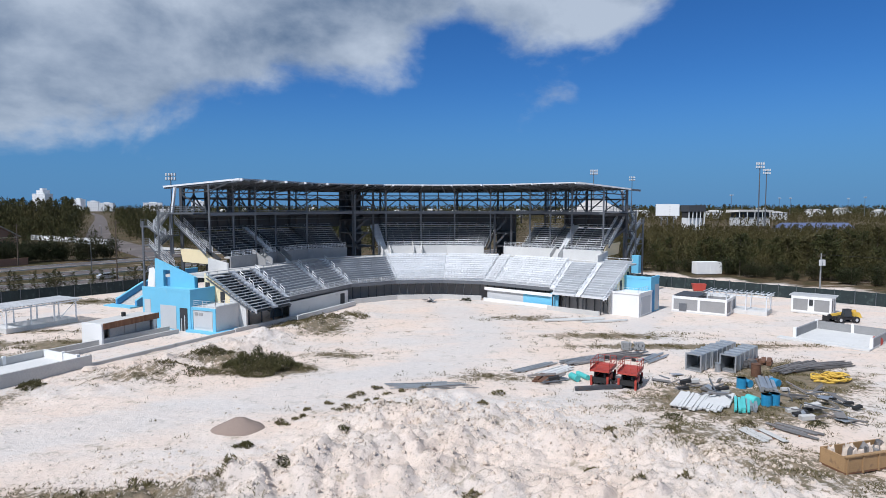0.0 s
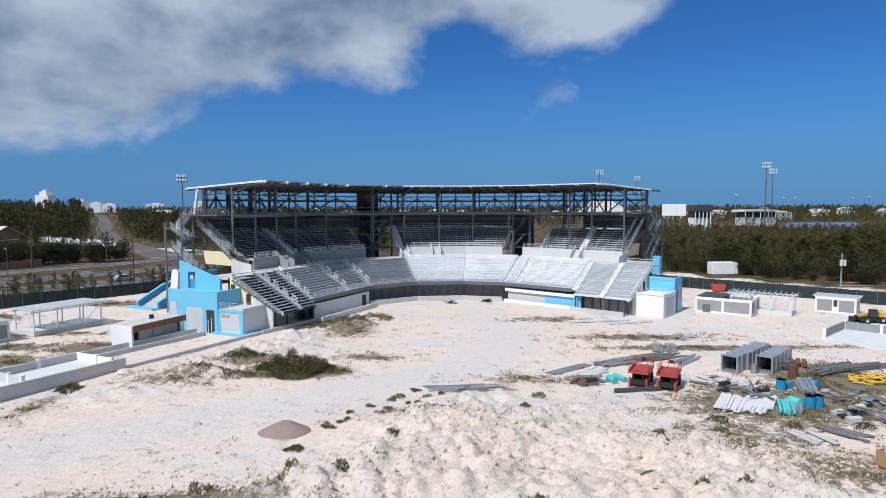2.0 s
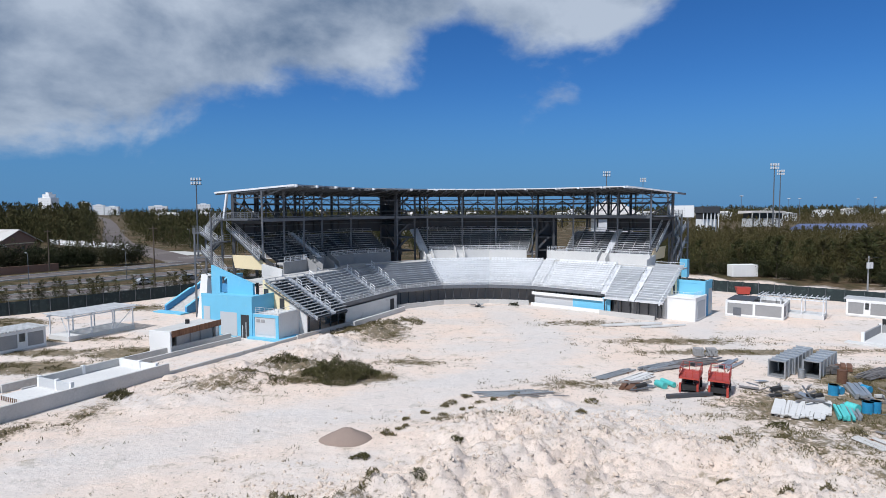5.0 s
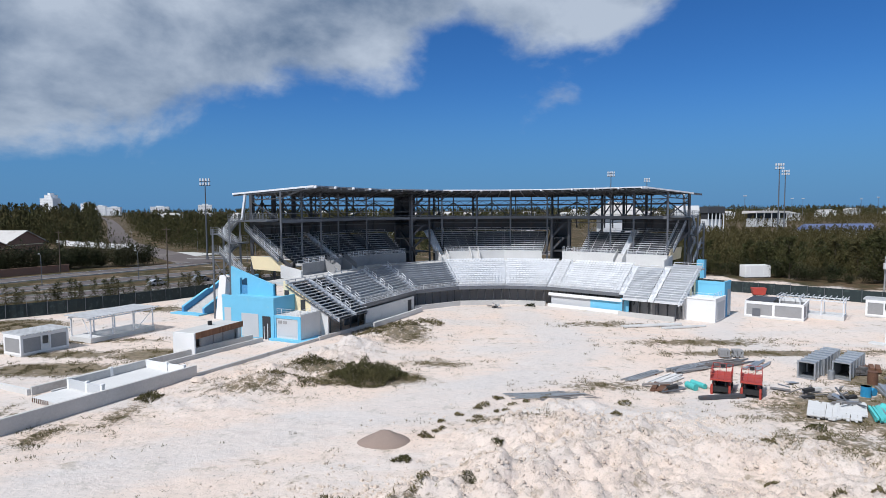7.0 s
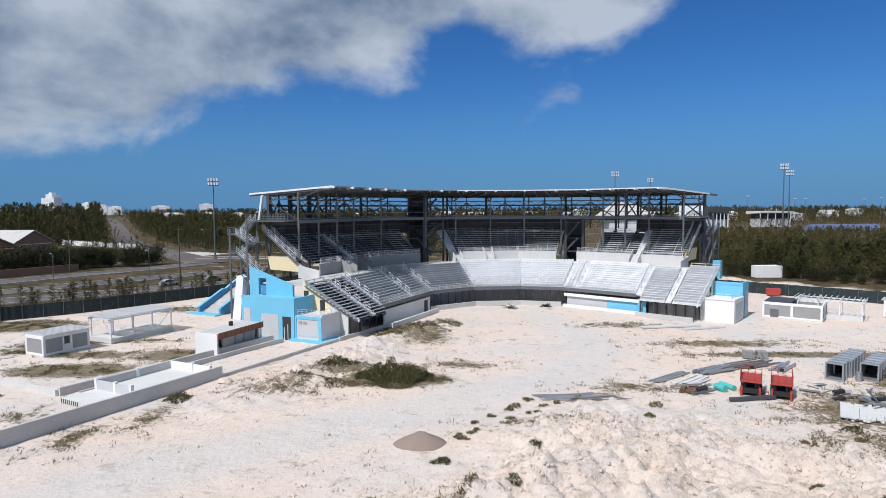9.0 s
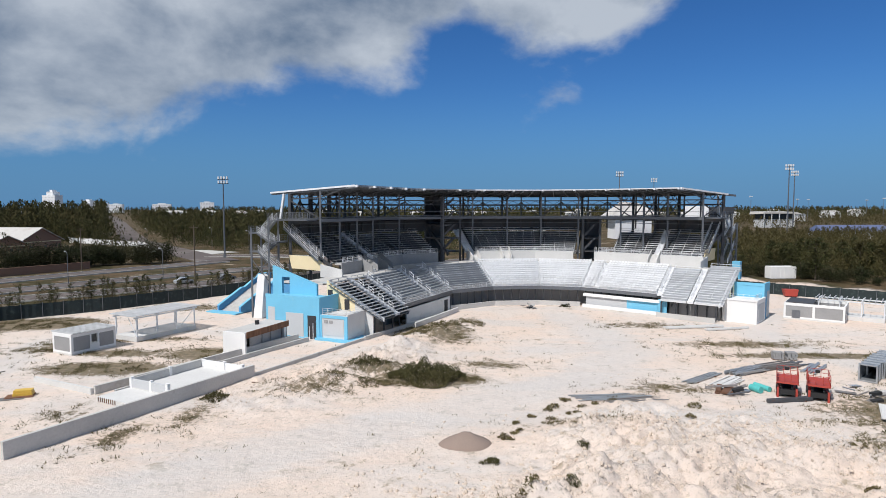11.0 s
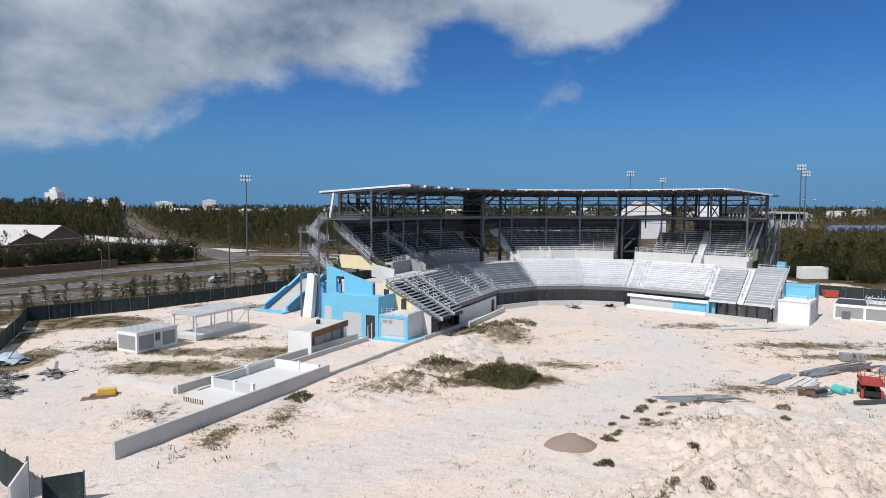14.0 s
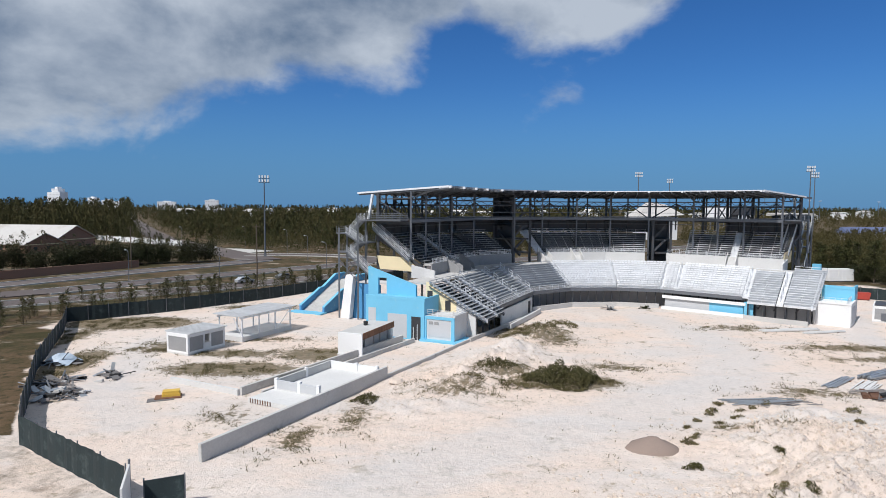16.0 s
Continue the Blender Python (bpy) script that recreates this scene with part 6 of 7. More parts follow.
def scissor_lift(x, y, rz, label):
    t = thing("scissor_lift", x, y, 0, rz, label, "scissor lift", "red scissor lifts")
    z0 = ground_height(x, y)
    t.location.z = z0
    t.scale = (0.93, 0.93, 0.84)
    L2, W2 = 1.65, 0.95
    part("chassis", Shape().box(-L2, -W2 + 0.2, 0.35, L2, W2 - 0.2, 0.85, 0.06), M["black"], t)
    for sy in (-1, 1):
        part("side_box", Shape().box(-0.8, sy * 0.62 - 0.2, 0.4, 0.8, sy * 0.62 + 0.2, 0.95, 0.04), M["red"], t)
    for px in (-1.2, 1.2):
        for py in (-W2 + 0.12, W2 - 0.12):
            w = part("wheel", Shape().tube((px, py - 0.16, 0.4), (px, py + 0.16, 0.4), 0.4, n=16), M["black"], t)
            part("rim", Shape().tube((px, py - 0.18, 0.4), (px, py + 0.18, 0.4), 0.19, n=10), M["greypaint"], w)
            part("outrigger", Shape().box(px - 0.12 + math.copysign(0.5, px), py - 0.1, 0.0, px + 0.12 + math.copysign(0.5, px), py + 0.1, 1.1), M["red"], t)
    for k in range(3):
        z = 0.95 + 0.2 * k
        for py in (-0.5, 0.5):
            part("scissor_arm", Shape().beam((-L2 + 0.2, py, z), (L2 - 0.2, py, z + 0.16), 0.08, 0.12), M["black"], t)
            part("scissor_arm", Shape().beam((-L2 + 0.2, py + 0.1, z + 0.16), (L2 - 0.2, py + 0.1, z), 0.08, 0.12), M["darksteel"], t)
    part("platform", Shape().box(-L2 - 0.1, -W2, 1.58, L2 + 0.1, W2, 1.75, 0.03), M["red"], t)
    part("toe_board", Shape().box(-L2 - 0.12, -W2 - 0.03, 1.5, L2 + 0.12, -W2, 1.95), M["red"], t)
    part("toe_board", Shape().box(-L2 - 0.12, W2, 1.5, L2 + 0.12, W2 + 0.03, 1.95), M["red"], t)
    for x0, y0, x1, y1 in ((-L2, -W2, L2, -W2), (-L2, W2, L2, W2), (-L2, -W2, -L2, W2), (L2, -W2, L2, W2)):
        s = Shape()
        for z in (2.75, 2.3):
            s.tube((x0, y0, z), (x1, y1, z), 0.028, n=6)
        for k in range(4):
            f = k / 3
            s.tube((x0 + (x1 - x0) * f, y0 + (y1 - y0) * f, 1.75), (x0 + (x1 - x0) * f, y0 + (y1 - y0) * f, 2.75), 0.028, n=6)
        part("guard_rail", s, M["red"], t)
    part("control_box", Shape().box(L2 - 0.35, -0.2, 2.35, L2 - 0.05, 0.2, 2.65), M["black"], t)
    return t


scissor_lift(15.6, 58.3, 62, "dusty red scissor lift with folded black arms")
scissor_lift(17.9, 57.2, 62, "dusty red scissor lift standing beside its twin")


def duct(x, y, rz):
    t = thing("sheet_metal_duct", x, y, ground_height(x, y), rz, "open-ended galvanised box duct lying on the ground", "duct", "galvanised ducts")
    w, l, h, k = 1.5, 6.4, 1.75, 0.06
    part("bottom", Shape().box(-w / 2, 0, 0.1, w / 2, l, 0.1 + k), M["galv"], t)
    part("top", Shape().box(-w / 2, 0, h - k, w / 2, l, h), M["galv"], t)
    part("side", Shape().box(-w / 2, 0, 0.1 + k, -w / 2 + k, l, h - k), M["galv"], t)
    part("side", Shape().box(w / 2 - k, 0, 0.1 + k, w / 2, l, h - k), M["galv"], t)
    part("end_panel", Shape().box(-w / 2 + k, l - 0.1, 0.16, w / 2 - k, l, h - k), M["galv"], t)
    for yy in (0, l * 0.2, l * 0.4, l * 0.6, l * 0.8, l - 0.12):
        s = Shape()
        o = 0.09
        s.box(-w / 2 - o, yy, 0.02, -w / 2, yy + 0.12, h + o)
        s.box(w / 2, yy, 0.02, w / 2 + o, yy + 0.12, h + o)
        s.box(-w / 2, yy, h, w / 2, yy + 0.12, h + o)
        s.box(-w / 2, yy, 0.02, w / 2, yy + 0.12, 0.1)
        part("flange", s, M["galv"], t)


for x, y in ((25.8, 61.9), (27.7, 63.5), (29.3, 61.8)):
    duct(x, y, -45)


def bundle(name, x, y, rz, n, l, w, h, mt, label, group="", jitter=0.08, layers=1, category="bundle"):
    """A stack of long pieces lying side by side on bearers."""
    if name == "purlin_bundle":
        n, w, h, layers = int(n * 1.7), w * 0.55, h * 0.55, layers + (1 if layers > 1 else 0)
    c, sn = math.cos(radians(rz)), math.sin(radians(rz))
    base = min(ground_height(x - sn * l * f, y + c * l * f) for f in (0.0, 0.25, 0.5, 0.75, 1.0))
    t = thing(name, x, y, base, rz, label, category, group)
    r = random.Random(int(x * 31 + y * 17))
    part("bearer", Shape().box(-n * w / 2, l * 0.2, 0, n * w / 2, l * 0.2 + 0.1, 0.1), M["timber"], t)
    part("bearer", Shape().box(-n * w / 2, l * 0.8, 0, n * w / 2, l * 0.8 + 0.1, 0.1), M["timber"], t)
    me = mesh_of("length", Shape().box(-w * 0.45, 0, 0, w * 0.45, l, h, 0.01), mt)
    for q in range(layers):
        for k in range(n):
            piece("length", me, t, pose(-n * w / 2 + w * (k + 0.5) + r.uniform(-0.3, 0.3) * w, r.uniform(-jitter, jitter) * l, 0.1 + q * (h + 0.01) + r.uniform(0, 0.006), 0, 0, r.uniform(-2.5, 2.5) * jitter * 8))
    return t


bundle("panel_stack", 20.1, 50.0, -33, 8, 4.4, 0.26, 0.09, M["concrete_light"], "stack of white building panels on bearers", "white panel stacks", layers=3)
bundle("panel_stack", 21.9, 49.6, -34, 8, 4.1, 0.26, 0.09, M["concrete_light"], "stack of white building panels on bearers", "white panel stacks", layers=2)
bundle("panel_stack", 23.3, 50.4, -32, 6, 3.9, 0.28, 0.09, M["concrete_light"], "stack of white building panels on bearers", "white panel stacks", layers=2)
bundle("pipe_bundle", 24.5, 48.9, -26, 5, 3.4, 0.22, 0.2, M["teal"], "bundle of teal plastic pipes on the ground", "teal pipe bundles", layers=2)
bundle("pipe_bundle", 25.5, 49.3, -24, 3, 3.2, 0.26, 0.2, M["galv"], "short bundle of grey pipes", layers=2)
bundle("plank_stack", 29.7, 54.4, -22, 4, 4.2, 0.34, 0.25, M["galv"], "stack of grey metal trays", layers=2)
bundle("purlin_bundle", 7.4, 61.5, -52, 5, 5.6, 0.24, 0.16, M["galv"], "bundle of grey steel purlins in the sand", "steel bundles", jitter=0.14)
bundle("purlin_bundle", 9.8, 60.3, -48, 6, 4.8, 0.3, 0.12, M["concrete_light"], "bundle of pale steel sections in the sand", "steel bundles", jitter=0.12)
bundle("purlin_bundle", 13.5, 64.6, -60, 6, 4.6, 0.26, 0.2, M["galv"], "bundle of grey steel sections", "steel bundles", jitter=0.2, layers=2)
bundle("purlin_bundle", 16.4, 66.5, -70, 7, 5.0, 0.24, 0.2, M["scrap"], "loose heap of mixed steel sections", "steel bundles", jitter=0.25, layers=2)
bundle("purlin_bundle", 19.6, 67.0, -58, 6, 4.6, 0.26, 0.16, M["steel"], "bundle of grey steel sections", "steel bundles", jitter=0.2)
bundle("purlin_bundle", 22.0, 65.5, -45, 6, 4.4, 0.28, 0.2, M["galv"], "bundle of pale galvanised sections", "steel bundles", jitter=0.18)
bundle("purlin_bundle", 34.8, 61.5, -62, 8, 5.4, 0.22, 0.18, M["scrap"], "loose heap of mixed steel sections", "steel bundles", jitter=0.25, layers=2)
bundle("purlin_bundle", 38.0, 63.0, -75, 7, 5.0, 0.24, 0.18, M["scrap"], "loose heap of mixed steel sections", "steel bundles", jitter=0.22, layers=2)
bundle("purlin_bundle", -4.6, 56.4, -84, 8, 5.8, 0.26, 0.1, M["galv"], "flat grey steel sections half sunk in the sand", "steel bundles", jitter=0.2)
bundle("purlin_bundle", -1.6, 55.4, -78, 6, 4.2, 0.22, 0.07, M["scrap"], "flat grey steel sections half sunk in the sand", "steel bundles", jitter=0.25)
bundle("rail_stack", 15.2, 89.5, -80, 5, 9.0, 0.25, 0.18, M["concrete_light"], "long white posts lying before the stand", jitter=0.05)
bundle("rail_stack", 20.5, 88.0, -76, 4, 7.0, 0.22, 0.18, M["concrete_light"], "long white posts lying before the stand", jitter=0.08)
bundle("girder", 12.3, 55.4, -80, 2, 4.6, 0.3, 0.28, M["darksteel"], "dark rusted steel girder on the sand", jitter=0.05)
bundle("board_stack", 9.4, 57.8, -30, 3, 2.4, 0.5, 0.12, M["rust"], "small stack of dark weathered boards", layers=2, jitter=0.2)
bundle("board_stack", 27.5, 44.2, 40, 4, 3.0, 0.45, 0.05, M["scrap"], "loose grey boards on the ground", jitter=0.2)
bundle("board_stack", 24.0, 43.0, 15, 3, 2.6, 0.55, 0.04, M["concrete"], "loose grey boards on the ground", jitter=0.15)
bundle("board_stack", 34.0, 64.5, -30, 4, 2.2, 0.5, 0.2, M["rust"], "dark timber boards among the scrap", layers=2, jitter=0.15)
bundle("board_stack", 32.3, 63.0, 10, 3, 1.9, 0.5, 0.25, M["scrap"], "grey crate boards beside the ducts", layers=3, jitter=0.05)


def drum(x, y, r, h, mt, label, lying=False):
    z = ground_height(x, y)
    t = thing("barrel", x, y, z, 20, label, "barrel")
    a, b = ((0, 0, 0), (0, 0, h)) if not lying else ((0, -h / 2, r), (0, h / 2, r))
    part("body", Shape().tube(a, b, r, n=18), mt, t)
    for f in (0.02, 0.33, 0.66, 0.96):
        p = Vector(a) + (Vector(b) - Vector(a)) * f
        part("hoop", Shape().tube(p, p + (Vector(b) - Vector(a)).normalized() * 0.04, r * 1.04, n=18), mt, t)


drum(28.0, 56.2, 0.42, 1.0, M["drum"], "blue plastic barrel among the weeds")
drum(28.8, 56.8, 0.36, 0.9, M["drum"], "blue plastic barrel among the weeds", True)
drum(31.6, 57.0, 0.36, 0.8, M["drum"], "small blue plastic barrel", True)
drum(27.6, 51.0, 0.42, 1.0, M["drum"], "blue plastic barrel beside the pipes")
drum(28.4, 51.2, 0.42, 1.0, M["drum"], "blue plastic barrel beside the pipes")
drum(26.6, 51.4, 0.4, 1.0, M["teal"], "teal plastic barrel lying down", True)
drum(31.4, 60.2, 0.45, 1.3, M["rust"], "rusted brown steel barrel")
drum(12.9, 58.8, 0.32, 1.2, M["teal"], "teal plastic tube lying by the lifts", True)
drum(13.9, 59.6, 0.25, 1.8, M["teal"], "teal plastic tube lying by the lifts", True)
bundle("block_stack", 21.6, 70.8, -10, 5, 1.0, 0.22, 0.2, M["block"], "small stack of grey concrete blocks", "block stacks", layers=4, jitter=0.02)
bundle("block_stack", 23.1, 70.6, -10, 5, 1.0, 0.22, 0.2, M["block"], "small stack of grey concrete blocks", "block stacks", layers=4, jitter=0.02)
drum(53.4, 74.0, 0.5, 0.8, M["red"], "small red drum on the slab", True)
drum(28.4, 62.0, 0.3, 0.9, M["galv"], "grey metal drum beside the ducts")

# coil of yellow hose
b = thing("hose_coil", 37.9, 58.6, ground_height(37.9, 58.6), 0, "bright yellow coiled hose in a loose heap", "hose")
r = random.Random(3)
for k in range(9):
    s = Shape()
    cx, cy, ra, rb, ph = r.uniform(-0.8, 0.8), r.uniform(-0.5, 0.5), r.uniform(0.5, 1.3), r.uniform(0.35, 0.8), r.uniform(0, 6)
    pts = [(cx + ra * math.cos(ph + a * 0.35), cy + rb * math.sin(ph + a * 0.35), 0.1 + 0.07 * k + 0.08 * math.sin(a + k)) for a in range(17)]
    for p, q in zip(pts, pts[1:]):
        s.tube(p, q, 0.09, n=6)
    part("coil", s, M["yellow"], b)


def timber_skip():
    t = thing("timber_skip", 25.4, 37.4, ground_height(26, 38), 16, "large tan plywood skip filled with rubble", "skip")
    w, l, h = 5.4, 1.9, 1.12
    part("front", Shape().box(0, 0, 0.12, w, 0.1, h), M["ply"], t)
    part("back", Shape().box(0, l - 0.1, 0.12, w, l, h), M["ply"], t)
    part("end", Shape().box(0, 0.1, 0.12, 0.1, l - 0.1, h), M["ply"], t)
    part("end", Shape().box(w - 0.1, 0.1, 0.12, w, l - 0.1, h), M["ply"], t)
    part("base", Shape().box(0, 0, 0, w, l, 0.12), M["timber"], t)
    for k in range(5):
        x = 0.05 + (w - 0.2) * k / 4
        part("batten", Shape().box(x, -0.07, 0, x + 0.12, 0, h + 0.04), M["ply"], t)
    part("rim", Shape().box(-0.06, -0.1, h, w + 0.06, 0.14, h + 0.08), M["ply"], t)
    r = random.Random(9)
    for k in range(26):
        x, y, a = r.uniform(0.4, w - 0.4), r.uniform(0.4, l - 0.4), r.uniform(0.15, 0.45)
        s = Shape().prism([(x + a * math.cos(i) * r.uniform(0.7, 1.2), y + a * math.sin(i) * r.uniform(0.7, 1.2), 0.5) for i in range(6)],
                          [(x + 0.6 * a * math.cos(i), y + 0.6 * a * math.sin(i), 0.9 + r.uniform(0.1, 0.5)) for i in range(6)])
        part("rubble", s, M["rock"] if k % 3 else M["scrap"], t)


timber_skip()

b = thing("pallet_load", -57.2, 57.0, 0, 20, "yellow-wrapped load on a low timber pallet", "pallet")
part("pallet", Shape().box(-1.3, -0.8, 0, 1.0, 0.5, 0.16), M["timber"], b)
part("board", Shape().box(-1.9, -1.2, 0.0, 0.4, -0.2, 0.1), M["scrap"], b)
part("load", Shape().box(-0.7, -0.4, 0.16, 0.9, 0.5, 0.4, 0.05), M["yellow"], b)
part("load", Shape().box(-0.65, -0.35, 0.4, 0.85, 0.45, 0.66, 0.05), M["yellow"], b)


def scrap_heap(x, y, size, n, label, tarp=False):
    t = thing("scrap_heap", x, y, ground_height(x, y), 0, label, "scrap heap")
    r = random.Random(int(x * 7 + y))
    for k in range(n):
        a, rr = r.uniform(0, 6.28), size * math.sqrt(r.random())
        px, py, pz = rr * math.cos(a), rr * math.sin(a), r.uniform(0.05, 0.75) * (1 - rr / size * 0.7)
        kind = k % 4
        dx, dy, dz = r.uniform(-1, 1), r.uniform(-1, 1), r.uniform(-0.25, 0.25)
        q = Vector((dx, dy, dz)).normalized() * r.uniform(0.5, 1.5)
        s = Shape()
        if kind == 0:
            s.beam(Vector((px, py, pz + 0.1)) - q, Vector((px, py, pz + 0.1)) + q, r.uniform(0.08, 0.2))
            m = M["scrap"]
        elif kind == 1:
            s.beam(Vector((px, py, pz + 0.1)) - q * 0.6, Vector((px, py, pz + 0.1)) + q * 0.6, r.uniform(0.5, 0.9), 0.05)
            m = M["galv"] if k % 8 == 1 else M["scrap"]
        elif kind == 2:
            s.tube(Vector((px, py, pz + 0.1)) - q, Vector((px, py, pz + 0.1)) + q, r.uniform(0.03, 0.1), n=7)
            m = M["steel"]
        else:
            w = r.uniform(0.3, 0.6)
            s.beam((px - w, py, pz), (px + w, py, pz + r.uniform(0, 0.3)), w, w * 0.6)
            m = M["black"] if k % 8 == 3 else M["concrete"]
        part("scrap_piece", s, m, t)
    if tarp:
        s = Shape()
        m = 9
        v = []
        for j in range(m):
            for i in range(m):
                u, w = i / (m - 1) * 2 - 1, j / (m - 1) * 2 - 1
                z = 1.1 * max(0.0, 1 - 0.62 * (u * u + w * w)) + 0.22 * noise.noise(Vector((u * 2.3, w * 2.3, 2.0))) + 0.05
                v.append((u * 1.6 + 0.2 * noise.noise(Vector((u, w, 5))), w * 1.4, max(z, 0.04)))
        s.add(v, [(j * m + i, j * m + i + 1, (j + 1) * m + i + 1, (j + 1) * m + i) for j in range(m - 1) for i in range(m - 1)])
        part("tarpaulin", s, M["tarp"], t, "pale blue crumpled tarpaulin")


scrap_heap(-75.2, 69.2, 2.2, 14, "scrap under a pale blue tarpaulin by the fence", True)
scrap_heap(-70.2, 60.5, 2.6, 34, "heap of bent metal and boards by the fence")
scrap_heap(-67.8, 57.0, 2.2, 28, "heap of bent metal and boards by the fence")
scrap_heap(-67.0, 63.5, 1.8, 14, "scattered grey scrap on the sand")
scrap_heap(-83.0, 101.0, 2.0, 10, "pale scrap beside the roadside fence")
scrap_heap(23.5, 57.5, 3.2, 16, "scattered scrap on weedy ground")
scrap_heap(33.0, 52.5, 3.2, 16, "scattered scrap on weedy ground")
scrap_heap(30.8, 48.5, 2.2, 16, "broken boards and pipes on weedy ground")
scrap_heap(24.6, 53.6, 1.8, 14, "pale offcuts lying by the pipes")
scrap_heap(10.5, 58.8, 1.4, 8, "scattered grey scrap on the sand")
scrap_heap(-2.0, 108.5, 1.2, 8, "grey pieces before the low field wall")

# heap of brown sand
s = Shape()
m, k2 = 22, 7
v = [(0, 0, 0.93)]
for j in range(1, k2):
    for i in range(m):
        a, q = 2 * math.pi * i / m, j / (k2 - 1)
        rr = q * (1 + 0.16 * noise.noise(Vector((math.cos(a) * 1.3, math.sin(a) * 1.3, 1.0))))
        v.append((2.3 * rr * math.cos(a), 1.75 * rr * math.sin(a), 0.95 * (1 - q ** 1.5) * (1 - 0.25 * q) + 0.16 * noise.noise(Vector((rr * 4, a * 2, 0))) * (1 - q) - (0.25 if j == k2 - 1 else 0)))
f = [(0, 1 + i, 1 + (i + 1) % m) for i in range(m)]
for j in range(k2 - 2):
    f += [(1 + j * m + i, 1 + (j + 1) * m + i, 1 + (j + 1) * m + (i + 1) % m, 1 + j * m + (i + 1) % m) for i in range(m)]
s.add(v, f)
SANDX, SANDY = -15.6, 45.6
solid("sand_mound", s, M["sandpile"], "small heap of brown builder's sand", "sand heap", smooth=True, at=(SANDX, SANDY, ground_height(SANDX, SANDY) - 0.05))
s = Shape().prism([(0.9 * math.cos(i) * (1 + 0.2 * math.sin(3 * i)), 0.6 * math.sin(i), 0) for i in np.linspace(0, 5.6, 8)], [(0.55 * math.cos(i), 0.4 * math.sin(i), 0.35) for i in np.linspace(0, 5.6, 8)])
solid("boulder", s, M["rock"], "pale limestone boulder beside the long wall", "boulder", at=(-36.2, 61.4, 0.3))


# ---- plants ----
def leaf_material(name, a, b2, dry):
    mt = bpy.data.materials.new(name)
    mt.use_nodes = True
    nt = mt.node_tree
    N, L = nt.nodes.new, nt.links.new
    b = nt.nodes["Principled BSDF"]
    b.inputs["Roughness"].default_value = 0.7
    b.inputs["Specular IOR Level"].default_value = 0.15
    gi, oi = N("ShaderNodeNewGeometry"), N("ShaderNodeObjectInfo")
    mx, m2 = N("ShaderNodeMix"), N("ShaderNodeMix")
    mx.data_type = m2.data_type = "RGBA"
    L(gi.outputs["Random Per Island"], mx.inputs[0])
    mx.inputs[6].default_value, mx.inputs[7].default_value = (*a, 1), (*b2, 1)
    rp = N("ShaderNodeMapRange")
    rp.inputs[1].default_value, rp.inputs[2].default_value, rp.inputs[3].default_value, rp.inputs[4].default_value = 0.45, 1.0, 0.0, 0.6
    L(oi.outputs["Random"], rp.inputs[0])
    # browner and greener stands side by side
    tc, nz = N("ShaderNodeTexCoord"), N("ShaderNodeTexNoise")
    nz.inputs["Scale"].default_value, nz.inputs["Detail"].default_value = 0.09, 4.0
    L(tc.outputs["Object"], nz.inputs[0])
    pr = N("ShaderNodeMapRange")
    pr.inputs[1].default_value, pr.inputs[2].default_value, pr.inputs[3].default_value, pr.inputs[4].default_value = 0.45, 0.62, 0.0, 0.55
    L(nz.outputs[0], pr.inputs[0])
    mxm = N("ShaderNodeMath")
    mxm.operation = "MAXIMUM"
    L(rp.outputs[0], mxm.inputs[0])
    L(pr.outputs[0], mxm.inputs[1])
    L(mxm.outputs[0], m2.inputs[0])
    L(mx.outputs[2], m2.inputs[6])
    m2.inputs[7].default_value = (*dry, 1)
    L(m2.outputs[2], b.inputs["Base Color"])
    return mt


M["needle"] = leaf_material("casuarina_foliage", (0.017, 0.024, 0.008), (0.062, 0.066, 0.023), (0.105, 0.080, 0.034))
M["leaf"] = leaf_material("broad_leaf_foliage", (0.014, 0.020, 0.008), (0.036, 0.042, 0.016), (0.042, 0.035, 0.017))
M["olive"] = leaf_material("dark_olive_scrub", (0.042, 0.044, 0.016), (0.12, 0.11, 0.048), (0.10, 0.085, 0.04))
M["dryweed"] = leaf_material("dry_weed", (0.085, 0.080, 0.032), (0.19, 0.15, 0.085), (0.15, 0.13, 0.06))


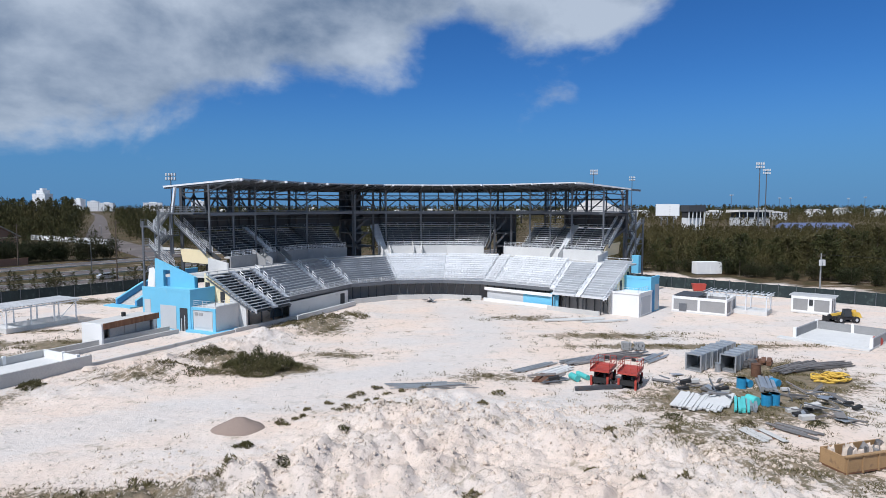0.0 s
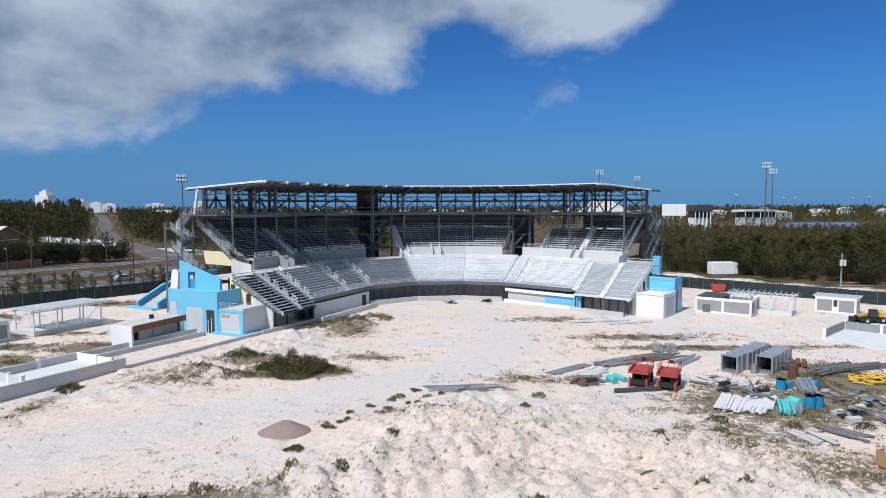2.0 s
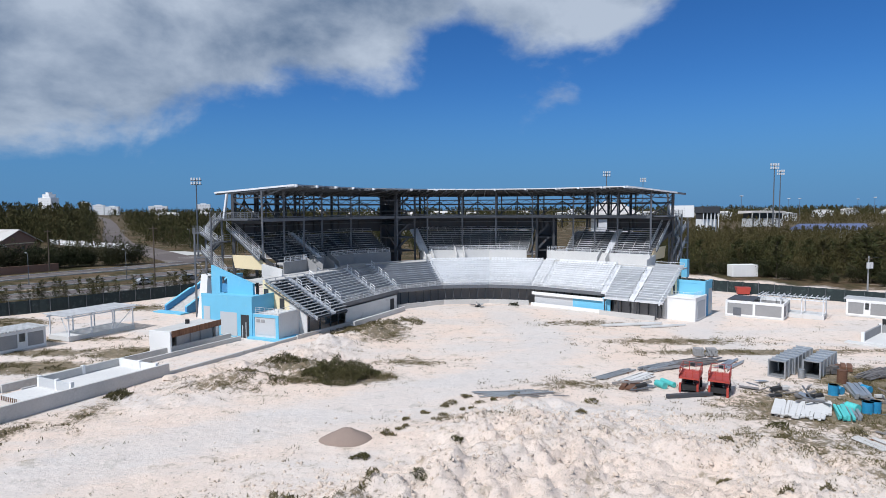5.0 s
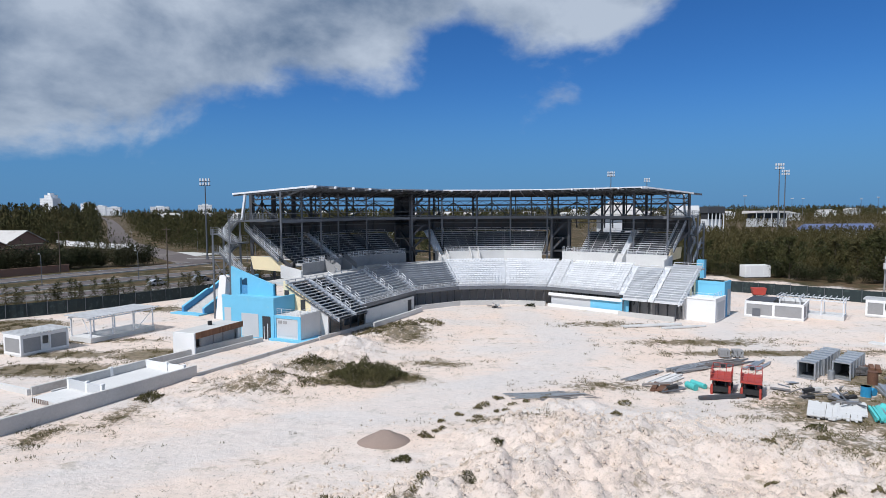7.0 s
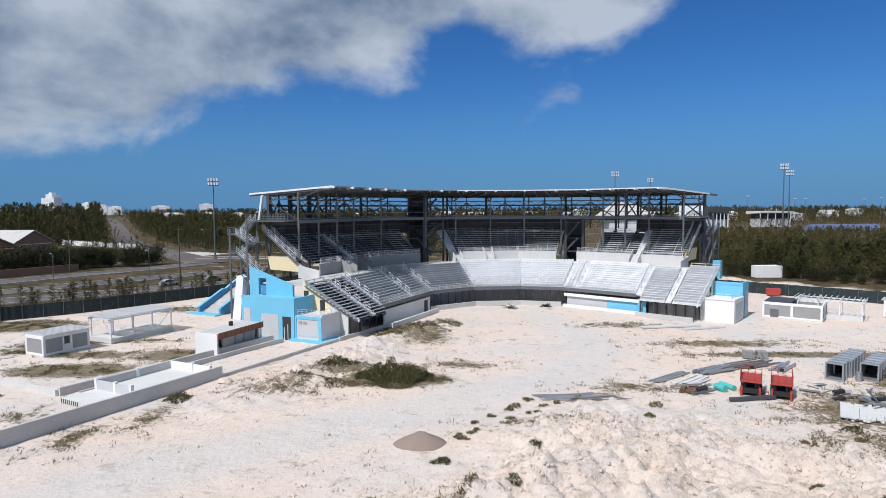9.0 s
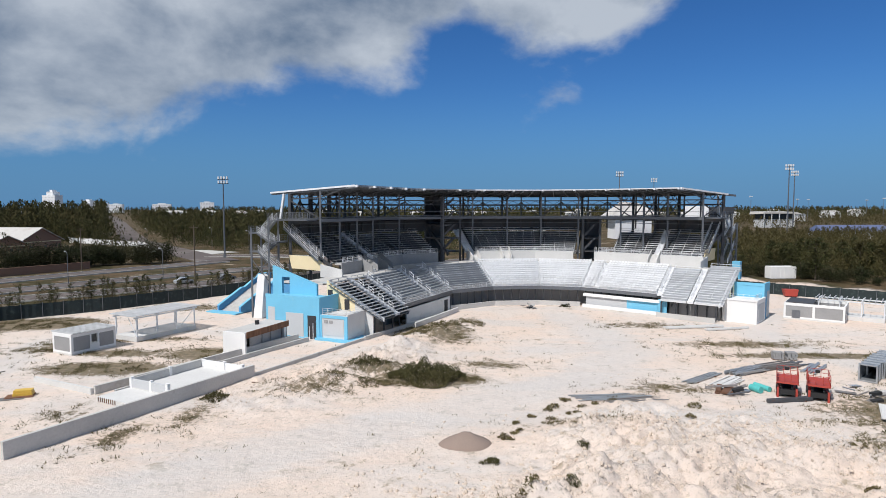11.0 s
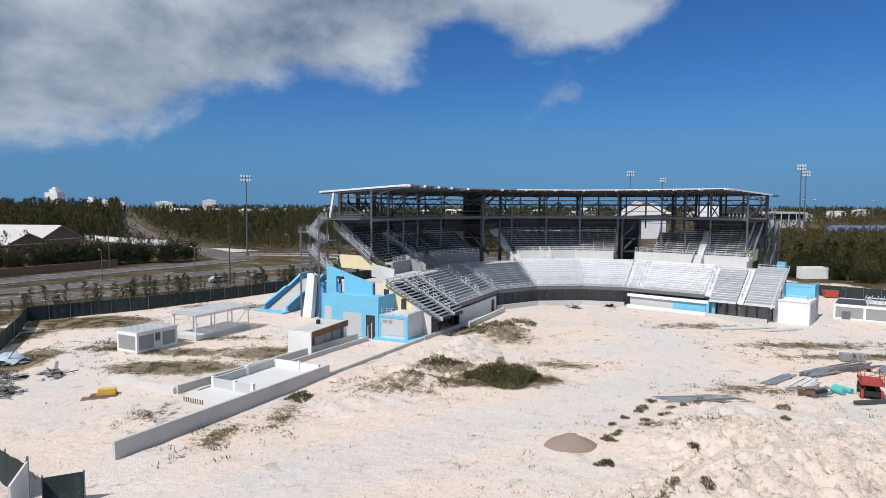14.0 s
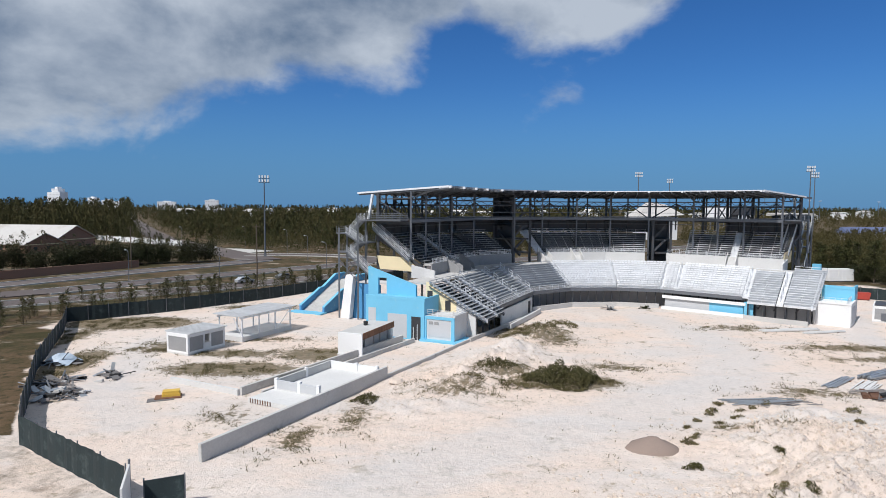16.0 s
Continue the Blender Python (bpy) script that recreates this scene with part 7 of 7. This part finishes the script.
def tree_meshes(seed, h, kind, fullness=1.0, tint=None):
    """Trunk with limbs, and a ragged crown of small sprays."""
    r = random.Random(seed)
    tr, cr = Shape(), Shape()
    lean = Vector((r.uniform(-0.06, 0.06), r.uniform(-0.06, 0.06), 1))
    top = lean * h
    tr.tube((0, 0, -0.3), lean * (h * 0.55), 0.018 * h, 0.010 * h, 7)
    tr.tube(lean * (h * 0.55), top, 0.010 * h, 0.003 * h, 6)
    n = 26 if kind == "needle" else 22
    for k in range(n):
        f = (0.02 + 0.94 * (k + r.random()) / n) if kind == "needle" else r.uniform(0.08, 0.75)
        base = lean * (h * f)
        a = r.uniform(0, 6.283)
        if kind == "needle":
            ln = h * (0.26 * (1 - f) ** 0.7 + 0.08) * r.uniform(0.6, 1.4)
            d = Vector((math.cos(a), math.sin(a), r.uniform(0.35, 1.0))).normalized()
        else:
            ln = h * r.uniform(0.28, 0.5)
            d = Vector((math.cos(a), math.sin(a), r.uniform(0.15, 0.9))).normalized()
        tip = base + d * ln
        tr.tube(base, tip, 0.005 * h, 0.0015 * h, 5)
        m = int((46 if kind == "needle" else 70) * fullness)
        for j in range(m):
            q = base + d * (ln * r.uniform(0.15, 1.12))
            sp = ln * (0.22 if kind == "needle" else 0.34)
            q = q + Vector((r.gauss(0, sp), r.gauss(0, sp), r.gauss(0, sp * 0.7)))
            if kind == "needle":
                e = Vector((d.x * 0.6 + r.gauss(0, 0.5), d.y * 0.6 + r.gauss(0, 0.5), r.uniform(-0.2, 1.1))).normalized() * r.uniform(0.3, 0.62) * h / 9
                w = e.cross(Vector((r.gauss(0, 1), r.gauss(0, 1), r.gauss(0, 1)))).normalized() * r.uniform(0.05, 0.10) * h / 9
            else:
                e = Vector((r.gauss(0, 1), r.gauss(0, 1), r.gauss(0, 0.6))).normalized() * r.uniform(0.10, 0.22) * h / 5
                w = e.cross(Vector((r.gauss(0, 1), r.gauss(0, 1), r.gauss(0, 1)))).normalized() * r.uniform(0.07, 0.14) * h / 5
            if q.z < 0.05 * h:
                q.z = 0.05 * h + r.random() * 0.1 * h
            cr.add([q - e, q + w, q + e, q - w], [(0, 1, 2, 3)])
    return mesh_of("trunk", tr, M["bark"]), mesh_of("crown", cr, M[tint or ("needle" if kind == "needle" else "leaf")])


NEEDLE = [tree_meshes(100 + k, 9.0, "needle") for k in range(7)]
M["wispy"] = leaf_material("young_casuarina_foliage", (0.040, 0.048, 0.018), (0.105, 0.105, 0.045), (0.13, 0.10, 0.05))
SAPLING = [tree_meshes(300 + k, 9.0, "needle", 0.42, "wispy") for k in range(4)]
BROAD = [tree_meshes(200 + k, 5.0, "leaf") for k in range(4)]


def plant(x, y, scale, pool, label, category="tree", name="tree", group="", r=random, slim=1.0):
    t = new(name)
    t.matrix_basis = pose(x, y, ground_height(x, y) if abs(x) < 75 else 0, 0, 0, r.uniform(0, 360)) @ Matrix.Diagonal((slim * scale * r.uniform(0.85, 1.15), slim * scale * r.uniform(0.85, 1.15), scale, 1))
    tagged(t, label, category, group)
    trunk, crown = pool[r.randrange(len(pool))]
    for nm, me in (("trunk", trunk), ("crown", crown)):
        ob = new(nm, me)
        ob.parent = t


def near_road(x, y):
    for pts, w in ((ROAD_A, 8), (ROAD_B, 8), (ROAD_C, 8), (SLIP, 10), (STRAIGHT, 13)):
        for (xa, ya), (xb, yb) in zip(pts, pts[1:]):
            dx, dy = xb - xa, yb - ya
            k = max(0, min(1, ((x - xa) * dx + (y - ya) * dy) / (dx * dx + dy * dy)))
            if math.hypot(x - xa - k * dx, y - ya - k * dy) < w:
                return True
    return False


CLEAR = [(-190, 233, 14), (-205, 240, 18), (-192, 254, 16), (-212, 256, 20), (-232, 262, 20), (-166, 262, 18), (-150, 244, 18), (-178, 280, 16), (-196, 290, 14), (-140, 256, 16), (-120, 240, 14), (-76, 204, 13), (-88, 212, 12), (66.5, 153, 7), (-98, 214, 5), (176, 430, 14), (200, 440, 16), (272, 540, 26), (205, 352, 30), (262, 372, 26), (86, 350, 18), (178, 330, 16)]


def free(x, y):
    return not near_road(x, y) and all(math.hypot(x - cx, y - cy) > q for cx, cy, q in CLEAR)


rt = random.Random(21)
# woods to the east: the front ranks as single trees
count = 0
while count < 150:
    x, y = rt.uniform(50, 175), rt.uniform(98, 195)
    if y < max(157 - 1.08 * max(0, x - 64), 102) + 3 * math.sin(x * 0.3) or x > y * 1.02 or not free(x, y):
        continue
    plant(x, y, rt.uniform(0.5, 0.9) + (0.35 * rt.random() if x > 84 or rt.random() < 0.12 else 0), NEEDLE, "feathery olive-green casuarina tree in dense woodland", group="woodland casuarinas", r=rt)
    count += 1
for k in range(60):
    x = rt.uniform(58, 170)
    plant(x, max(152 - 1.08 * max(0, x - 64), 97) + rt.uniform(3, 11), rt.uniform(0.35, 0.9), BROAD, "low green shrub at the wood's edge", "shrub", "shrub", "shrubs at the wood's edge", r=rt)
# woods to the west beyond the roads
count = 0
while count < 75:
    y = rt.uniform(205, 330)
    x = rt.uniform(-1.0, 0.02) * y * 0.95
    if not free(x, y) or (x < -150 and y < 255) or (abs(x + 100) < 30 and y < 240):
        continue
    plant(x, y, rt.uniform(0.65, 1.1), NEEDLE, "feathery green casuarina tree across the road", group="roadside casuarinas", r=rt)
    count += 1
# dark hedge of trees across the road
for k in range(66):
    f = k / 65
    x, y = -190 + 88 * f + rt.uniform(-3, 3), 128 + 74 * f + rt.uniform(-3, 4)
    if free(x, y):
        plant(x, y, rt.uniform(0.95, 1.5), BROAD, "dark green broad-leaved tree in a hedge across the road", group="hedge trees", r=rt)
# saplings along the fence
for k in range(70):
    f = rt.random()
    x, y = -93 + 44 * f + rt.uniform(-4, 0), 97 + 48 * f + rt.uniform(0, 4)
    if not near_road(x, y):
        plant(x, y, rt.uniform(0.28, 0.55), SAPLING, "young wispy casuarina sapling behind the fence", "sapling", "sapling", "saplings along the fence", r=rt, slim=0.8)
for k in range(46):
    x, y = -94 + rt.uniform(-15, 0), 86 + rt.uniform(-5, 12)
    plant(x, y, rt.uniform(0.25, 0.5), SAPLING, "young wispy casuarina sapling behind the fence", "sapling", "sapling", "saplings along the fence", r=rt, slim=0.8)


def far_wood(name, x0, x1, y0, y1, n, hmin, hmax, label, seed, wedge, sprays=26, size=1.0, keep=None):
    """Closed woodland too far off to count: upright clumps of sprays over stems."""
    r = random.Random(seed)
    s = Shape()
    made = 0
    while made < n:
        y = y0 + (y1 - y0) * r.random() ** 0.8
        x = x0 + (x1 - x0) * r.random()
        if keep and not keep(x, y):
            continue
        if wedge and not (wedge[0] * y < x < wedge[1] * y):
            continue
        if not free(x, y):
            continue
        made += 1
        h = r.uniform(hmin, hmax) * (1 + max(0, y - 700) / 1600)
        w = h * r.uniform(0.28, 0.5)
        for j in range(sprays):
            f = r.random() ** 0.7
            q = Vector((x + r.gauss(0, w * (1.05 - f) * 0.75), y + r.gauss(0, w * (1.05 - f) * 0.75), h * f))
            e = Vector((r.gauss(0, 0.35), r.gauss(0, 0.35), r.uniform(0.3, 1.0))).normalized() * h * size * r.uniform(0.07, 0.18)
            u = e.cross(Vector((r.gauss(0, 1), r.gauss(0, 1), r.gauss(0, 1)))).normalized() * h * size * r.uniform(0.022, 0.045)
            s.add([q - e, q + u, q + e, q - u], [(0, 1, 2, 3)])
    solid(name, s, M["needle"], label, "woodland", kind="stuff")


far_wood("woodland", 50, 330, 175, 330, 1700, 4.5, 8.5, "dense olive-green casuarina woodland", 31, (0.28, 0.95), 85, 0.48)
far_wood("woodland", 56, 180, 108, 200, 330, 4.0, 7.5, "dense scrubby woodland behind the fence", 37, (0.3, 1.05), 150, 0.42, lambda x, y: y > max(157 - 1.08 * max(0, x - 64), 103))
far_wood("woodland", -200, 10, 200, 330, 260, 5, 9, "green roadside woodland", 38, (-0.95, 0.02), 120, 0.42, lambda x, y: not ((x < -150 and y < 255) or (abs(x + 100) < 30 and y < 240)))
far_wood("woodland", -330, 60, 300, 520, 1500, 10, 15.5, "dense green casuarina woodland across the road", 32, (-0.95, 0.12), 110, 0.42)
far_wood("woodland", -400, -180, 318, 430, 360, 15, 22.5, "tall dark casuarina woodland behind the hall", 39, (-0.98, -0.60), 150, 0.32)
far_wood("woodland", -700, 760, 420, 800, 2400, 7, 11, "wide far woodland reaching the skyline", 33, (-1.0, 1.0), 36, 0.8)
far_wood("woodland", -1300, 1300, 760, 1500, 2600, 10, 15, "hazy far woodland along the skyline", 34, (-0.98, 0.98))
far_wood("woodland", -150, -80, 196, 300, 160, 4, 9, "roadside woodland around the junction", 35, None, 110, 0.42)
far_wood("woodland", -330, -175, 165, 300, 420, 4, 9, "woodland around the terracotta houses", 36, None, 110, 0.42)


def bush(x, y, rx, ry, h, n, label, mt="dryweed", name="bush"):
    r = random.Random(int(x * 13 + y * 7))
    s = Shape()
    for k in range(n):
        a, q = r.uniform(0, 6.283), math.sqrt(r.random())
        q *= 1 + 0.25 * math.sin(3 * a + x)
        px, py = rx * q * math.cos(a), ry * q * math.sin(a)
        lobe = 0.66 + 0.6 * noise.noise(Vector(((x + px) * 0.9, (y + py) * 0.9, 7.0)))
        z = h * max(0.06, (1 - q ** 3 * 0.75) * lobe) * r.random() ** 0.6
        e = Vector((r.gauss(0, 0.55), r.gauss(0, 0.55), r.uniform(0.2, 1))).normalized() * r.uniform(0.10, 0.26)
        u = e.cross(Vector((r.gauss(0, 1), r.gauss(0, 1), 0.3))).normalized() * r.uniform(0.02, 0.045)
        zz = ground_height(x + px, y + py) - ground_height(x, y)
        c = Vector((px, py, zz + z + 0.05))
        s.add([c - e, c + u, c + e, c - u], [(0, 1, 2, 3)])
    solid(name, s, M[mt], label, "bush", at=(x, y, ground_height(x, y)))


bush(-19.0, 62.6, 3.7, 2.7, 2.5, 6500, "wide dark olive bush sprawling on the sand", "olive")
bush(-23.9, 60.6, 2.6, 0.9, 0.5, 700, "low straggling olive bush on the sand")
bush(-25.4, 66.3, 2.2, 1.2, 0.6, 800, "low dark olive bush on the sand", "olive")
bush(-15.2, 62.6, 2.0, 0.7, 0.4, 420, "low straggling olive bush on the sand")
bush(-28.5, 62.0, 2.0, 0.7, 0.4, 420, "low straggling olive bush on the sand")
bush(-38.6, 56.0, 1.2, 0.9, 0.8, 600, "green bush against the long concrete wall", "olive")
bush(-14.0, 41.8, 0.7, 0.4, 0.35, 200, "small green bush on the rubble", "olive")
bush(-13.6, 92.0, 2.6, 1.2, 0.9, 900, "olive bush before the grandstand")
bush(-18.5, 88.5, 3.0, 1.2, 0.7, 900, "olive bush before the grandstand")
bush(-21.6, 84.5, 2.6, 1.0, 0.6, 700, "olive bush before the grandstand")
bush(4.2, 109.0, 0.9, 0.5, 0.9, 300, "bright green shrub at the field wall", "leaf")
for x, y, q in ((-17.4, 34.2, 1.2), (-12.6, 34.0, 0.9), (-9.6, 35.6, 0.6), (-7.2, 43.5, 0.5), (3.4, 50.8, 0.6), (9.4, 37.6, 0.55), (11.3, 33.8, 0.75), (14.3, 35.2, 0.6), (11.8, 41.5, 0.6), (-21.0, 33.0, 1.6), (1.5, 32.0, 0.7),
                (-6.0, 32.0, 0.8), (12.5, 44.6, 0.8), (17.5, 45.4, 0.9), (-12.6, 46.5, 0.6), (5.0, 54.0, 0.9), (16.2, 43.2, 0.8), (23.4, 46.2, 1.0), (18.4, 47.8, 1.1), (28.8, 46.0, 1.0), (-11.4, 49.8, 0.4), (-9.9, 51.5, 0.45), (-8.1, 53.1, 0.5), (-7.5, 53.9, 0.7), (-6.2, 55.8, 0.7)):
    bush(x, y, q * 0.8, q * 0.5, 0.45 * q + 0.1, int(110 * q + 30), "small olive-brown weed clump on the rubble", "olive" if int(x * 10) % 4 == 0 else "dryweed", "weed_clump")


rw = random.Random(8)
for k in range(11):
    f = (k + rw.uniform(-0.4, 0.4)) / 10
    bush(-12.8 + 11.5 * f + rw.uniform(-0.7, 0.7), 46.8 + 9.6 * f + rw.uniform(-0.4, 0.4), rw.uniform(0.2, 0.6), rw.uniform(0.12, 0.3), rw.uniform(0.1, 0.3), rw.randint(25, 70), "low brown weed clump along the heap's foot", "dryweed", "weed_clump")


def scatter_weeds():
    r = random.Random(77)
    s = Shape()
    n = 0
    load = [w[2] * w[3] * w[4] for w in WEEDS]
    while n < 64000:
        cx, cy, rx, ry, st = r.choices(WEEDS, load)[0] if r.random() < 0.94 else (r.uniform(-60, 45), r.uniform(40, 95), 14, 12, 0.1)
        x, y = cx + r.gauss(0, rx * 0.5), cy + r.gauss(0, ry * 0.5)
        if noise.noise(Vector((x * 0.55, y * 0.55, 3.0))) < 0.26 - st * 0.35 or not inside(x, y, SITE):
            continue
        if -50 < x < -36 and 52 < y < 68:
            continue
        for k in range(4):
            px, py = x + r.gauss(0, 0.16), y + r.gauss(0, 0.16)
            z = ground_height(px, py)
            e = Vector((r.gauss(0, 0.13), r.gauss(0, 0.13), r.uniform(0.06, 0.28)))
            w = Vector((r.gauss(0, 1), r.gauss(0, 1), 0)).normalized() * r.uniform(0.02, 0.05)
            c = Vector((px, py, z - 0.02))
            s.add([c - w, c + w, c + e], [(0, 1, 2)])
            n += 1
    solid("weeds", s, M["dryweed"], "scattered low olive and straw weeds", "weeds", kind="stuff")


scatter_weeds()


def rubble():
    """Loose limestone lumps on the heaps and over the field."""
    r = random.Random(55)
    s = Shape()
    n = 0
    zones = [(-7, 36.5, 8, 4), (5, 33, 9, 5), (-1, 43, 6, 4), (-3.5, 48.5, 7, 4), (7, 47, 6, 4), (19, 39, 6, 4), (-18, 36, 9, 4), (13, 41.5, 5, 3), (-27, 66, 8, 5), (-17, 88, 5, 4), (-25, 72, 6, 5), (-38, 54, 3, 6), (-33, 64, 4, 6)]
    while n < 22000:
        if r.random() < 0.9:
            cx, cy, rx, ry = zones[r.randrange(len(zones))]
            x, y = r.gauss(cx, rx * 0.7), r.gauss(cy, ry * 0.7)
        else:
            x, y = r.uniform(-60, 40), r.uniform(26, 95)
        if not inside(x, y, SITE):
            continue
        q = 0.03 + (0.15 if y < 52 and x > -24 else 0.08) * r.random() ** 6
        z = ground_height(x, y)
        pts = []
        for i in range(5):
            a = i * 1.2566 + r.uniform(-0.3, 0.3)
            pts.append((x + q * math.cos(a) * r.uniform(0.7, 1.3), y + q * math.sin(a) * r.uniform(0.7, 1.3)))
        top = (x + r.uniform(-0.3, 0.3) * q, y + r.uniform(-0.3, 0.3) * q, z + q * r.uniform(0.5, 1.1))
        low = [(px, py, z - 0.05) for px, py in pts]
        mid = [(x + (px - x) * 0.8, y + (py - y) * 0.8, z + q * r.uniform(0.3, 0.6)) for px, py in pts]
        m = len(s.v)
        s.add(low + mid + [top], [(i, (i + 1) % 5, 5 + (i + 1) % 5, 5 + i) for i in range(5)] + [(5 + i, 5 + (i + 1) % 5, 10) for i in range(5)])
        n += 1
    solid("rubble_stones", s, M["rock"], "loose pale limestone lumps over the ground", "rubble", kind="stuff")


rubble()
